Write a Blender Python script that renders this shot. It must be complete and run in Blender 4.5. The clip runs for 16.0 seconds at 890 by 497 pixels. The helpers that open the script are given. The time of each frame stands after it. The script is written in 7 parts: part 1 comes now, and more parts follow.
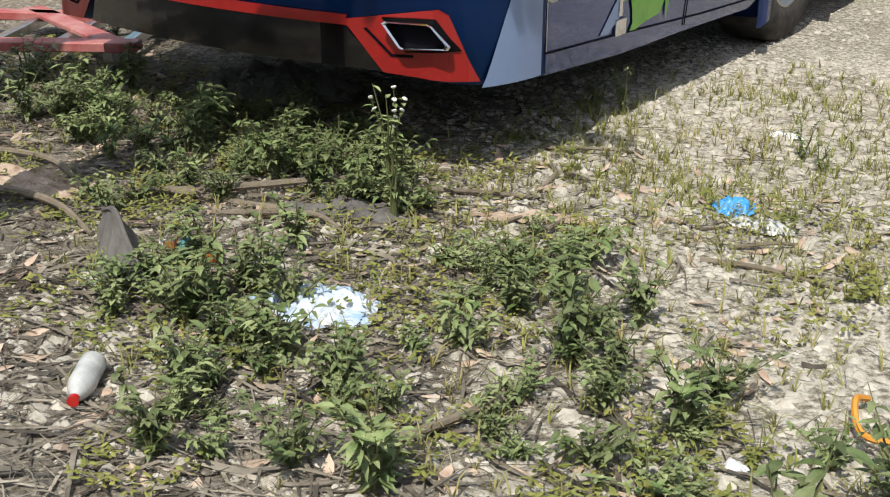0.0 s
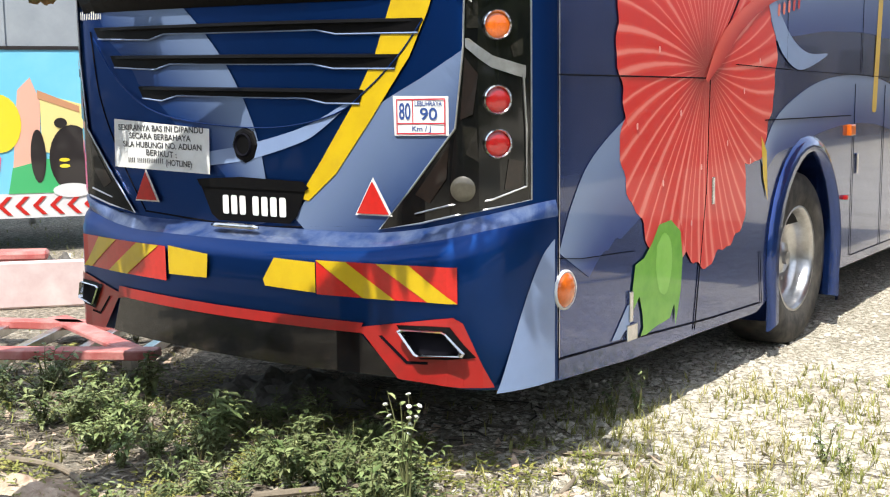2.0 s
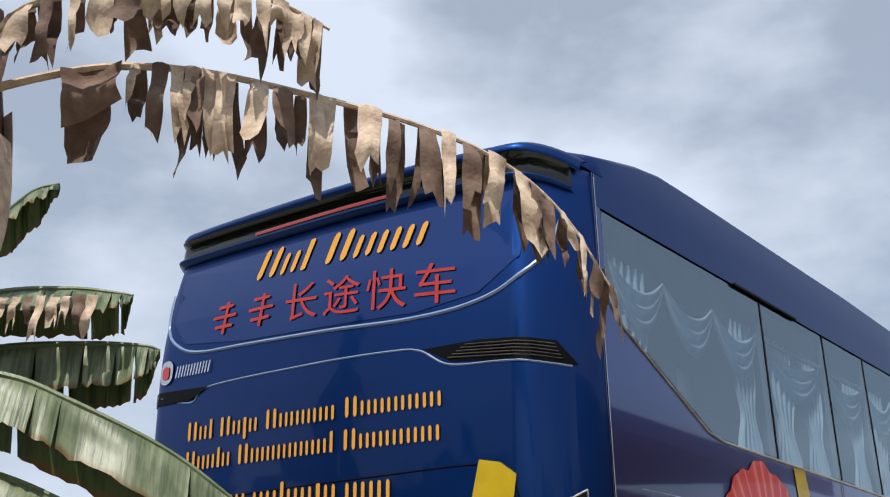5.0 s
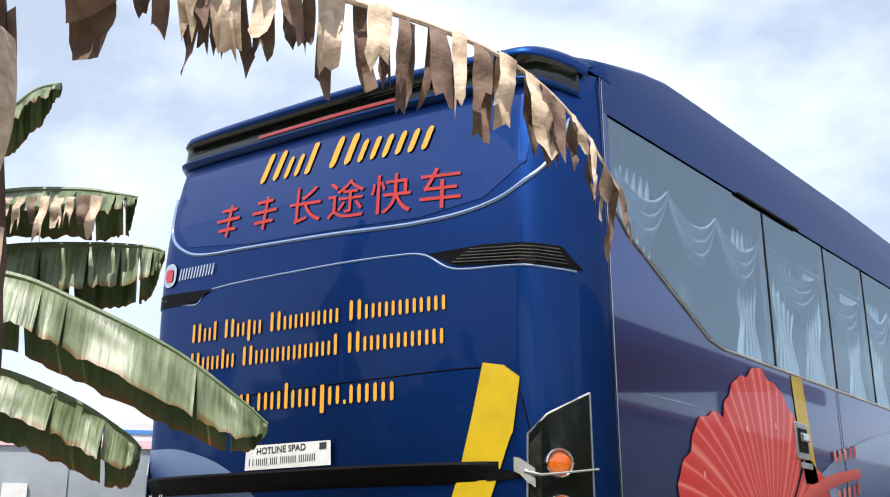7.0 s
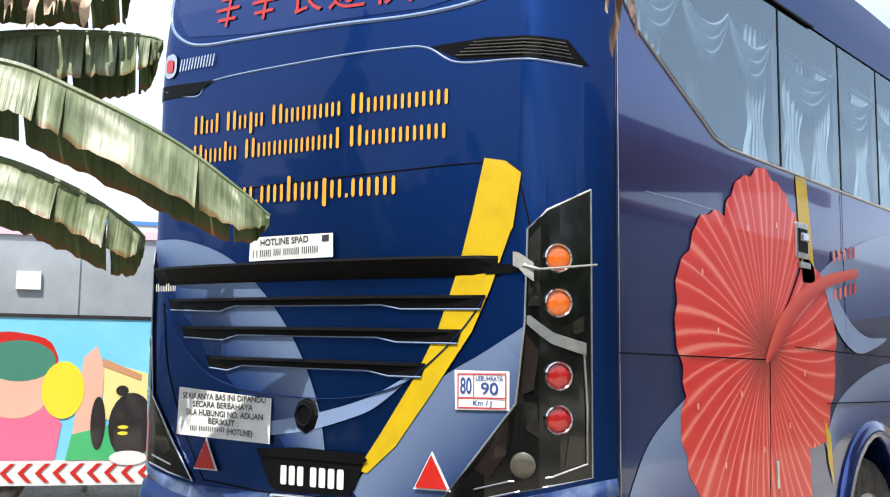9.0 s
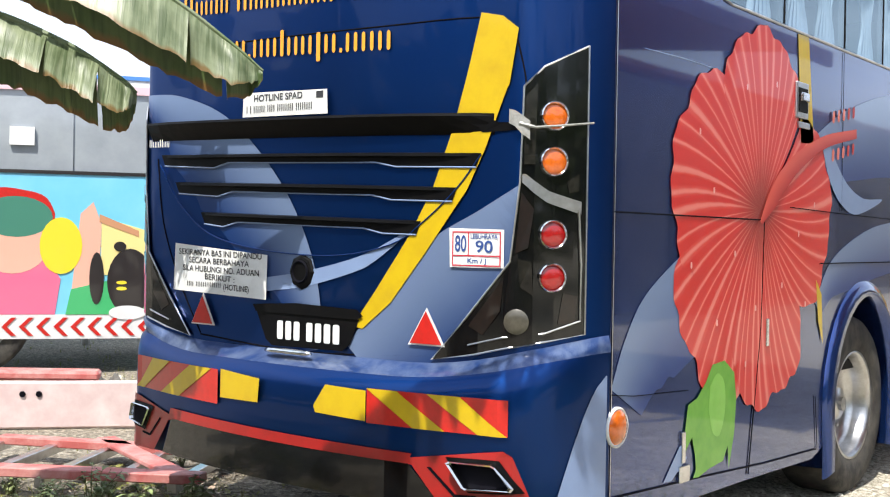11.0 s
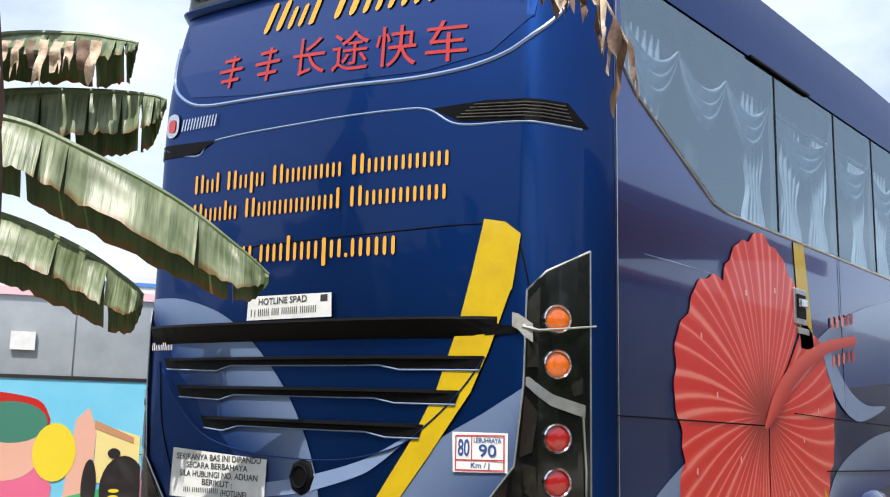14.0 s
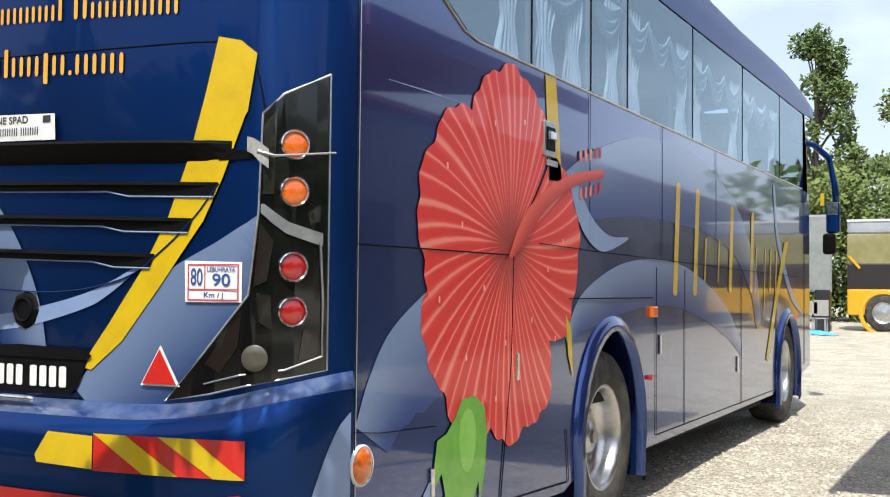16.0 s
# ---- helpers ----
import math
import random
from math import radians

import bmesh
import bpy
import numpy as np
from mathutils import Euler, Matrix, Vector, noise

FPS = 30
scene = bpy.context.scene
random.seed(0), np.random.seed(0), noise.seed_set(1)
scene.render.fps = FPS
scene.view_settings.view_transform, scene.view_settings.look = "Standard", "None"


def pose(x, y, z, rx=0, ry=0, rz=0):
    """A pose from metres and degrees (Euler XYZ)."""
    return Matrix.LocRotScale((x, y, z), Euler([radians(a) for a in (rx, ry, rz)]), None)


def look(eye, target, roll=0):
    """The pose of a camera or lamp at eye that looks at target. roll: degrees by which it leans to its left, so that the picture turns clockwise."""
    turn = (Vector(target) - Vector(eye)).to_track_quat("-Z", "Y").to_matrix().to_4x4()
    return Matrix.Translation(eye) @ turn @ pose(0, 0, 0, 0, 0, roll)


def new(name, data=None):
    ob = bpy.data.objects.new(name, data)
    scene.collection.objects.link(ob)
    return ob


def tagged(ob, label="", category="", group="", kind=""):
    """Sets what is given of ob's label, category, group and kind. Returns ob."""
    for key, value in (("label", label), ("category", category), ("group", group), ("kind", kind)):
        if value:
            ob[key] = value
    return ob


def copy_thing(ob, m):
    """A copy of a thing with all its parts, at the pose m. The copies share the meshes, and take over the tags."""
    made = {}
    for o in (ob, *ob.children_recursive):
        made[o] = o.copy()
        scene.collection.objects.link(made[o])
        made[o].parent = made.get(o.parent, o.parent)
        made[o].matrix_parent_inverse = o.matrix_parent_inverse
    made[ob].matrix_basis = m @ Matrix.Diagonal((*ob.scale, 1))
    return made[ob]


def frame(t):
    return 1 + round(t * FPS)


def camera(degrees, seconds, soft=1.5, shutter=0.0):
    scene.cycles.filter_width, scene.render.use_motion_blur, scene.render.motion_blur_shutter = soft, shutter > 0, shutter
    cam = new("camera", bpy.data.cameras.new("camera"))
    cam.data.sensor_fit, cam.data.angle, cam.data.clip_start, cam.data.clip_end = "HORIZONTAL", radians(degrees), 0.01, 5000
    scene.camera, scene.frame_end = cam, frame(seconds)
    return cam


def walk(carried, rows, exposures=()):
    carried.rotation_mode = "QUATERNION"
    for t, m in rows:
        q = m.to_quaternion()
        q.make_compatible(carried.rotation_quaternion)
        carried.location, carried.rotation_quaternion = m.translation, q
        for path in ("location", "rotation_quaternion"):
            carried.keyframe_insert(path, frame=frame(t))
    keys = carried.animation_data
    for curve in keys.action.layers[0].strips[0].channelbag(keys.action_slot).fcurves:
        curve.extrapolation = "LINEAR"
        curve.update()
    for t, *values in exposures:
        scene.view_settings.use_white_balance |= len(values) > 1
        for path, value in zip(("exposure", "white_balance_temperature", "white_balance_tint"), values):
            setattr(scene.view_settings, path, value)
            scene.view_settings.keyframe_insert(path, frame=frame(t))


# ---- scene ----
cam = camera(43.8, 16.0, soft=1.15)

PATH = [
    (0, (3.362, -2.961, 1.369), (2.277, -1.469, 0.594), -0.1),
    (0.5, (3.362, -2.964, 1.374), (2.234, -1.431, 0.76), -0.1),
    (1, (3.359, -2.963, 1.378), (2.206, -1.404, 0.887), -0.3),
    (1.5, (3.359, -2.959, 1.382), (2.189, -1.385, 0.99), -0.4),
    (2, (3.362, -2.96, 1.386), (2.177, -1.37, 1.133), -0.7),
    (2.5, (3.369, -2.968, 1.39), (2.16, -1.376, 1.349), -0.8),
    (3, (3.379, -2.981, 1.396), (2.152, -1.41, 1.56), -1.0),
    (3.5, (3.391, -2.999, 1.402), (2.159, -1.456, 1.72), -1.1),
    (4, (3.399, -3.014, 1.405), (2.17, -1.498, 1.844), -1.2),
    (4.5, (3.402, -3.028, 1.406), (2.201, -1.55, 2.017), -1.4),
    (4.7, (3.401, -3.032, 1.406), (2.216, -1.575, 2.095), -1.1),
    (5.7, (3.382, -3.045, 1.396), (2.221, -1.617, 2.177), -0.75),
    (6.8, (3.362, -3.052, 1.384), (2.17, -1.575, 2.015), -0.4),
    (7, (3.36, -3.051, 1.384), (2.161, -1.567, 1.982), -0.3),
    (7.5, (3.362, -3.046, 1.381), (2.146, -1.543, 1.894), 0.1),
    (8, (3.364, -3.036, 1.379), (2.132, -1.52, 1.808), 0.3),
    (8.5, (3.366, -3.023, 1.378), (2.119, -1.5, 1.73), 0.5),
    (9, (3.365, -3.01, 1.378), (2.104, -1.476, 1.621), 0.6),
    (9.2, (3.364, -3.006, 1.378), (2.1, -1.466, 1.55), 0.7),
    (10.3, (3.362, -3.0, 1.377), (2.098, -1.452, 1.324), 0.9),
    (11.3, (3.358, -2.991, 1.375), (2.1, -1.439, 1.445), 1.1),
    (11.5, (3.358, -2.992, 1.375), (2.099, -1.451, 1.574), 1.1),
    (12, (3.358, -3.0, 1.375), (2.125, -1.503, 1.864), 0.8),
    (12.5, (3.357, -3.013, 1.373), (2.164, -1.563, 2.061), 0.6),
    (13, (3.354, -3.022, 1.368), (2.19, -1.604, 2.165), 0.6),
    (13.5, (3.351, -3.024, 1.36), (2.158, -1.564, 2.029), 0.7),
    (14, (3.351, -3.015, 1.352), (2.107, -1.492, 1.715), 1.2),
    (14.5, (3.362, -2.996, 1.344), (2.111, -1.456, 1.595), 1.4),
    (15, (3.38, -2.955, 1.338), (2.226, -1.332, 1.528), 1.0),
    (15.5, (3.4, -2.887, 1.333), (2.364, -1.182, 1.464), 0.7),
    (16, (3.415, -2.808, 1.33), (2.476, -1.043, 1.408), 0.6),
]
EXPOSURES = [(0, -0.26), (1.0, 0.22), (1.5, 0.45), (3.0, 0.58), (4.0, 0.25), (4.5, -0.15), (4.7, -0.35), (5.7, -0.4), (6.8, 0.15), (7, 0.25), (8, 0.56), (9, 0.52), (10.3, 0.55), (11.5, 0.54), (12, 0.15), (12.5, -0.38), (13, -0.56), (13.5, -0.46), (14, 0.25), (14.5, 0.5), (15, 0.92), (15.5, 0.55), (16, 0.33)]
walk(cam, [(t, look(e, g, r)) for t, e, g, r in PATH], EXPOSURES)

# ---- sky and sun ----
SUN_FROM = Vector((0.16, -0.50, 0.85)).normalized()
world = bpy.data.worlds.new("sky")
scene.world = world
world.use_nodes = True
wn, wl = world.node_tree.nodes, world.node_tree.links
wn.clear()
w_out = wn.new("ShaderNodeOutputWorld")
w_bg = wn.new("ShaderNodeBackground")
w_sky = wn.new("ShaderNodeTexSky")
w_sky.sky_type = "NISHITA"
w_sky.sun_disc = False
w_sky.sun_elevation = math.asin(SUN_FROM.z)
w_sky.sun_rotation = math.atan2(SUN_FROM.x, SUN_FROM.y)
w_sky.dust_density = 1.5
w_geo = wn.new("ShaderNodeTexCoord")
w_map = wn.new("ShaderNodeMapping")
w_map.inputs["Scale"].default_value = (1.0, 1.0, 1.9)
w_map.inputs["Location"].default_value = (0.35, 0.1, 0.0)
w_noise = wn.new("ShaderNodeTexNoise")
w_noise.inputs["Scale"].default_value = 1.9
w_noise.inputs["Detail"].default_value = 7
w_noise.inputs["Roughness"].default_value = 0.52
w_ramp = wn.new("ShaderNodeValToRGB")
w_ramp.color_ramp.elements[0].color = (0.46, 0.46, 0.46, 1)
w_ramp.color_ramp.elements[0].position = 0.47
w_ramp.color_ramp.elements[1].position = 0.60
w_mix = wn.new("ShaderNodeMix")
w_mix.data_type = "RGBA"
w_mix.inputs["B"].default_value = (8.2, 9.2, 10.8, 1)
wl.new(w_geo.outputs["Generated"], w_map.inputs["Vector"])
wl.new(w_map.outputs["Vector"], w_noise.inputs["Vector"])
wl.new(w_noise.outputs["Fac"], w_ramp.inputs["Fac"])
wl.new(w_ramp.outputs["Color"], w_mix.inputs["Factor"])
wl.new(w_sky.outputs["Color"], w_mix.inputs["A"])
wl.new(w_mix.outputs["Result"], w_bg.inputs["Color"])
w_bg.inputs["Strength"].default_value = 0.115
wl.new(w_bg.outputs["Background"], w_out.inputs["Surface"])

sun = new("sun", bpy.data.lights.new("sun", "SUN"))
sun.data.energy = 5.0
sun.data.angle = radians(0.5)
sun.data.color = (1.0, 0.95, 0.87)
sun.matrix_world = look((0, 0, 30), Vector((0, 0, 30)) - SUN_FROM)


# ---- materials ----
def mat(name, colour, rough=0.6, metal=0.0, spots=None, scale=8.0, amount=0.5, bump=0.0, bump_scale=60.0, coat=0.0, vary=0.0, spec=0.5, coat_rough=0.04, coat_ior=1.5):
    """A surface with a base colour, blotches of a second colour at two scales, fine relief and a random shift from object to object."""
    m = bpy.data.materials.new(name)
    m.use_nodes = True
    nt = m.node_tree
    b = nt.nodes["Principled BSDF"]
    b.inputs["Base Color"].default_value = (*colour, 1)
    b.inputs["Roughness"].default_value = rough
    b.inputs["Metallic"].default_value = metal
    b.inputs["Coat Weight"].default_value = coat
    b.inputs["Coat Roughness"].default_value = coat_rough
    b.inputs["Specular IOR Level"].default_value = spec
    b.inputs["Coat IOR"].default_value = coat_ior
    geo = nt.nodes.new("ShaderNodeNewGeometry")
    last = None
    if spots:
        n1 = nt.nodes.new("ShaderNodeTexNoise")
        n1.inputs["Scale"].default_value = scale
        n1.inputs["Detail"].default_value = 8
        n1.inputs["Roughness"].default_value = 0.65
        nt.links.new(geo.outputs["Position"], n1.inputs["Vector"])
        ramp = nt.nodes.new("ShaderNodeValToRGB")
        ramp.color_ramp.elements[0].position = 0.5 - 0.22 * amount
        ramp.color_ramp.elements[1].position = 0.5 + 0.3 * (1.2 - amount)
        ramp.color_ramp.elements[0].color = (*colour, 1)
        ramp.color_ramp.elements[1].color = (*spots, 1)
        nt.links.new(n1.outputs["Fac"], ramp.inputs["Fac"])
        last = ramp.outputs["Color"]
    if vary:
        info = nt.nodes.new("ShaderNodeObjectInfo")
        isl = nt.nodes.new("ShaderNodeMath")
        isl.operation = "ADD"
        nt.links.new(info.outputs["Random"], isl.inputs[0])
        nt.links.new(geo.outputs["Random Per Island"], isl.inputs[1])
        mr = nt.nodes.new("ShaderNodeMapRange")
        mr.inputs["From Max"].default_value = 2.0
        mr.inputs["To Min"].default_value = 1 - vary
        mr.inputs["To Max"].default_value = 1 + vary
        nt.links.new(isl.outputs[0], mr.inputs["Value"])
        hsv = nt.nodes.new("ShaderNodeHueSaturation")
        hsv.inputs["Color"].default_value = (*colour, 1)
        if last:
            nt.links.new(last, hsv.inputs["Color"])
        nt.links.new(mr.outputs["Result"], hsv.inputs["Value"])
        last = hsv.outputs["Color"]
    if last:
        nt.links.new(last, b.inputs["Base Color"])
    if bump:
        n2 = nt.nodes.new("ShaderNodeTexNoise")
        n2.inputs["Scale"].default_value = bump_scale
        n2.inputs["Detail"].default_value = 6
        nt.links.new(geo.outputs["Position"], n2.inputs["Vector"])
        bp_ = nt.nodes.new("ShaderNodeBump")
        bp_.inputs["Strength"].default_value = bump
        bp_.inputs["Distance"].default_value = 0.01
        nt.links.new(n2.outputs["Fac"], bp_.inputs["Height"])
        nt.links.new(bp_.outputs["Normal"], b.inputs["Normal"])
    return m


NAVY = (0.0068, 0.040, 0.175)
SIDE = (0.014, 0.048, 0.215)
PALE = (0.20, 0.28, 0.46)
M_NAVY = mat("navy_paint", NAVY, 0.43, 1.0, (0.0075, 0.043, 0.185), 3, 0.4, coat=0.25)
M_SIDE = mat("navy_side_paint", SIDE, 0.24, 0.85, (0.016, 0.051, 0.225), 3, 0.4, coat=1.0, spec=0.4, coat_ior=1.6)
M_BLACK = mat("black_plastic", (0.003, 0.003, 0.0035), 0.5, 0.0, (0.006, 0.0055, 0.005), 20, 0.3, spec=0.1)
M_GLOSSBLACK = mat("gloss_black", (0.003, 0.0035, 0.004), 0.10, 0.0, (0.009, 0.008, 0.007), 9, 0.3, coat=0.5, spec=0.4)
M_SEAM = mat("seam_dark", (0.003, 0.003, 0.006), 0.8, spec=0.1)
M_RED = mat("red_paint", (0.33, 0.011, 0.009), 0.4, 0.0, (0.24, 0.012, 0.010), 14, 0.4, coat=0.35)
M_REDREFLECT = mat("red_reflector", (0.52, 0.016, 0.012), 0.3, 0.0, (0.42, 0.016, 0.01), 40, 0.4, coat=0.5)
M_YELLOW = mat("yellow_paint", (0.56, 0.385, 0.004), 0.4, 0.0, (0.48, 0.32, 0.005), 10, 0.4, coat=0.4)
M_GOLD = mat("gold_lettering", (0.78, 0.36, 0.03), 0.45, 0.0, (0.7, 0.33, 0.04), 12, 0.4)
M_REDLET = mat("red_lettering", (0.46, 0.030, 0.026), 0.45, 0.0, (0.36, 0.03, 0.03), 12, 0.4)
M_WHITE = mat("white_vinyl", (0.74, 0.75, 0.74), 0.4, 0.0, (0.62, 0.62, 0.6), 12, 0.4)
M_INK = mat("dark_ink", (0.035, 0.035, 0.04), 0.5)
M_BLUEINK = mat("blue_ink", (0.03, 0.07, 0.24), 0.5)
M_REDINK = mat("red_ink", (0.5, 0.03, 0.05), 0.5)
M_CHROME = mat("chrome", (0.75, 0.75, 0.76), 0.12, 1.0, (0.55, 0.55, 0.56), 30, 0.4)
M_SILVER = mat("bare_aluminium", (0.62, 0.62, 0.62), 0.3, 1.0, (0.42, 0.41, 0.4), 14, 0.5, bump=0.05)
M_PALE = mat("pale_blue_paint", PALE, 0.35, 0.0, (0.18, 0.25, 0.42), 6, 0.3, coat=0.4)
M_RUBBER = mat("tyre_rubber", (0.022, 0.021, 0.021), 0.85, 0.0, (0.085, 0.078, 0.066), 9, 0.5, bump=0.3, bump_scale=90)
M_AMBER = mat("amber_lens", (0.66, 0.135, 0.010), 0.2, 0.0, (0.50, 0.085, 0.006), 60, 0.4, coat=1.0)
M_REDLENS = mat("red_lens", (0.34, 0.008, 0.008), 0.2, 0.0, (0.24, 0.007, 0.008), 60, 0.4, coat=1.0)
M_CLEARLENS = mat("dusty_clear_lens", (0.075, 0.068, 0.05), 0.35, 0.0, (0.045, 0.04, 0.03), 50, 0.4, coat=0.6)
M_TAPE = mat("grey_tape", (0.33, 0.33, 0.31), 0.35, 0.0, (0.22, 0.22, 0.2), 40, 0.5, bump=0.3)
M_CURTAIN = mat("pale_curtain", (0.60, 0.65, 0.70), 0.9, 0.0, (0.42, 0.48, 0.55), 12, 0.5)
M_CABIN = mat("cabin_trim", (0.13, 0.145, 0.155), 0.8, 0.0, (0.06, 0.065, 0.07), 4, 0.5)
M_GREEN = mat("painted_green", (0.09, 0.31, 0.018), 0.4, 0.0, (0.17, 0.42, 0.04), 5, 0.5, coat=0.5)
M_GREENPALE = mat("painted_pale_green", (0.22, 0.50, 0.075), 0.4, 0.0, (0.15, 0.41, 0.04), 6, 0.5, coat=0.5)
M_UNDER = mat("underbody", (0.006, 0.006, 0.006), 0.95, 0.0, (0.014, 0.013, 0.011), 6, 0.5)
M_STAMEN = mat("painted_stamen", (0.66, 0.15, 0.10), 0.4, coat=0.3)
M_DROP = mat("painted_dew", (0.78, 0.36, 0.32), 0.3, coat=1.0)


def gradient_mat(name, ca, cb, coat=1.0, power=1.0, metal=0.0):
    """Airbrushed paint that goes over from ca to cb across the band."""
    m = bpy.data.materials.new(name)
    m.use_nodes = True
    nt = m.node_tree
    b = nt.nodes["Principled BSDF"]
    b.inputs["Roughness"].default_value = 0.35
    b.inputs["Metallic"].default_value = metal
    b.inputs["Coat Weight"].default_value = coat
    b.inputs["Coat Roughness"].default_value = 0.04
    uv = nt.nodes.new("ShaderNodeUVMap")
    sep = nt.nodes.new("ShaderNodeSeparateXYZ")
    ramp = nt.nodes.new("ShaderNodeValToRGB")
    ramp.color_ramp.interpolation = "EASE"
    ramp.color_ramp.elements[0].color = (*ca, 1)
    ramp.color_ramp.elements[1].color = (*cb, 1)
    ramp.color_ramp.elements[1].position = power
    nt.links.new(uv.outputs["UV"], sep.inputs[0])
    nt.links.new(sep.outputs["Y"], ramp.inputs["Fac"])
    nt.links.new(ramp.outputs["Color"], b.inputs["Base Color"])
    return m


M_FADE = gradient_mat("pale_to_navy_airbrush", PALE, NAVY, metal=0.45, coat=0.25)
M_FADESIDE = gradient_mat("pale_to_navy_airbrush_side", PALE, SIDE, metal=0.3, coat=0.7)


def petal_mat():
    """Red petal paint with pale veins that run out from the flower's heart."""
    m = bpy.data.materials.new("hibiscus_paint")
    m.use_nodes = True
    nt = m.node_tree
    L = nt.links
    b = nt.nodes["Principled BSDF"]
    b.inputs["Roughness"].default_value = 0.35
    b.inputs["Coat Weight"].default_value = 0.35
    uv = nt.nodes.new("ShaderNodeUVMap")
    mp = nt.nodes.new("ShaderNodeMapping")
    mp.inputs["Scale"].default_value = (1.0, 0.06, 1.0)
    wave = nt.nodes.new("ShaderNodeTexWave")
    wave.inputs["Scale"].default_value = 0.50
    wave.inputs["Distortion"].default_value = 4.2
    wave.inputs["Detail"].default_value = 2
    wave.inputs["Detail Scale"].default_value = 2.5
    ramp = nt.nodes.new("ShaderNodeValToRGB")
    ramp.color_ramp.elements[0].position = 0.45
    ramp.color_ramp.elements[0].color = (0.57, 0.024, 0.018, 1)
    mid_ = ramp.color_ramp.elements.new(0.86)
    mid_.color = (0.63, 0.055, 0.040, 1)
    ramp.color_ramp.elements[2].position = 1.0
    ramp.color_ramp.elements[2].color = (0.72, 0.19, 0.15, 1)
    sep = nt.nodes.new("ShaderNodeSeparateXYZ")
    heart = nt.nodes.new("ShaderNodeValToRGB")
    heart.color_ramp.elements[0].color = (0.42, 0.34, 0.3, 1)
    heart.color_ramp.interpolation = "EASE"
    heart.color_ramp.elements[1].position = 0.42
    heart.color_ramp.elements[1].color = (1, 1, 1, 1)
    mul = nt.nodes.new("ShaderNodeMix")
    mul.data_type, mul.blend_type = "RGBA", "MULTIPLY"
    mul.inputs["Factor"].default_value = 1
    L.new(uv.outputs["UV"], mp.inputs["Vector"])
    L.new(mp.outputs["Vector"], wave.inputs["Vector"])
    L.new(wave.outputs["Fac"], ramp.inputs["Fac"])
    L.new(uv.outputs["UV"], sep.inputs[0])
    L.new(sep.outputs["Y"], heart.inputs["Fac"])
    L.new(ramp.outputs["Color"], mul.inputs["A"])
    L.new(heart.outputs["Color"], mul.inputs["B"])
    L.new(mul.outputs["Result"], b.inputs["Base Color"])
    return m


M_PETAL = petal_mat()


def glass_mat(name, tint, ior=1.6, sheen=(1, 1, 1)):
    """Tinted window glass: clear behind, mirrored by Fresnel in front."""
    m = bpy.data.materials.new(name)
    m.use_nodes = True
    nt = m.node_tree
    nt.nodes.clear()
    out = nt.nodes.new("ShaderNodeOutputMaterial")
    tr = nt.nodes.new("ShaderNodeBsdfTransparent")
    tr.inputs["Color"].default_value = (*tint, 1)
    gl = nt.nodes.new("ShaderNodeBsdfGlossy")
    gl.inputs["Roughness"].default_value = 0.02
    gl.inputs["Color"].default_value = (*sheen, 1)
    fr = nt.nodes.new("ShaderNodeFresnel")
    fr.inputs["IOR"].default_value = ior
    mx = nt.nodes.new("ShaderNodeMixShader")
    nt.links.new(fr.outputs[0], mx.inputs[0])
    nt.links.new(tr.outputs[0], mx.inputs[1])
    nt.links.new(gl.outputs[0], mx.inputs[2])
    nt.links.new(mx.outputs[0], out.inputs["Surface"])
    return m


M_GLASS = glass_mat("tinted_glass", (0.42, 0.55, 0.66), 3.4, (0.76, 0.91, 1.0))


# ---- building helpers ----
def thing(name, label, category, group="", at=(0, 0, 0)):
    ob = new(name)
    ob.location = at
    ob.empty_display_size = 0.1
    return tagged(ob, label, category, group)


def mesh_ob(name, verts, faces, material, parent=None, label="", smooth=False, uvs=None):
    me = bpy.data.meshes.new(name)
    me.from_pydata([tuple(v) for v in verts], [], faces)
    me.validate()
    if uvs is not None:
        layer = me.uv_layers.new(name="UVMap")
        for lp in me.loops:
            layer.data[lp.index].uv = uvs[lp.vertex_index]
    me.materials.append(material)
    if smooth:
        me.shade_smooth()
    ob = new(name, me)
    if parent:
        ob.parent = parent
    if label:
        ob["label"] = label
    return ob


def part(name, bm, material, parent, label="", smooth=False):
    me = bpy.data.meshes.new(name)
    bm.to_mesh(me)
    bm.free()
    me.materials.append(material)
    if smooth:
        me.shade_smooth()
    ob = new(name, me)
    ob.parent = parent
    if label:
        ob["label"] = label
    return ob


def box_bm(size, at=(0, 0, 0), bevel=0.0, segs=2, turn=None):
    bm = bmesh.new()
    m = Matrix.Translation(at) @ (turn or Matrix()) @ Matrix.Diagonal((*size, 1))
    bmesh.ops.create_cube(bm, size=1, matrix=m)
    if bevel:
        bmesh.ops.bevel(bm, geom=bm.edges[:], offset=bevel, segments=segs, affect="EDGES", profile=0.6)
    return bm


def lathe(profile, axis_pose, n=32):
    """Verts and faces of a turned body: profile rows are (radius, height along the axis)."""
    vs, fs = [], []
    for r, h in profile:
        for i in range(n):
            a = 2 * math.pi * i / n
            vs.append(axis_pose @ Vector((r * math.cos(a), r * math.sin(a), h)))
    for k in range(len(profile) - 1):
        for i in range(n):
            j = (i + 1) % n
            fs.append((k * n + i, k * n + j, (k + 1) * n + j, (k + 1) * n + i))
    return vs, fs


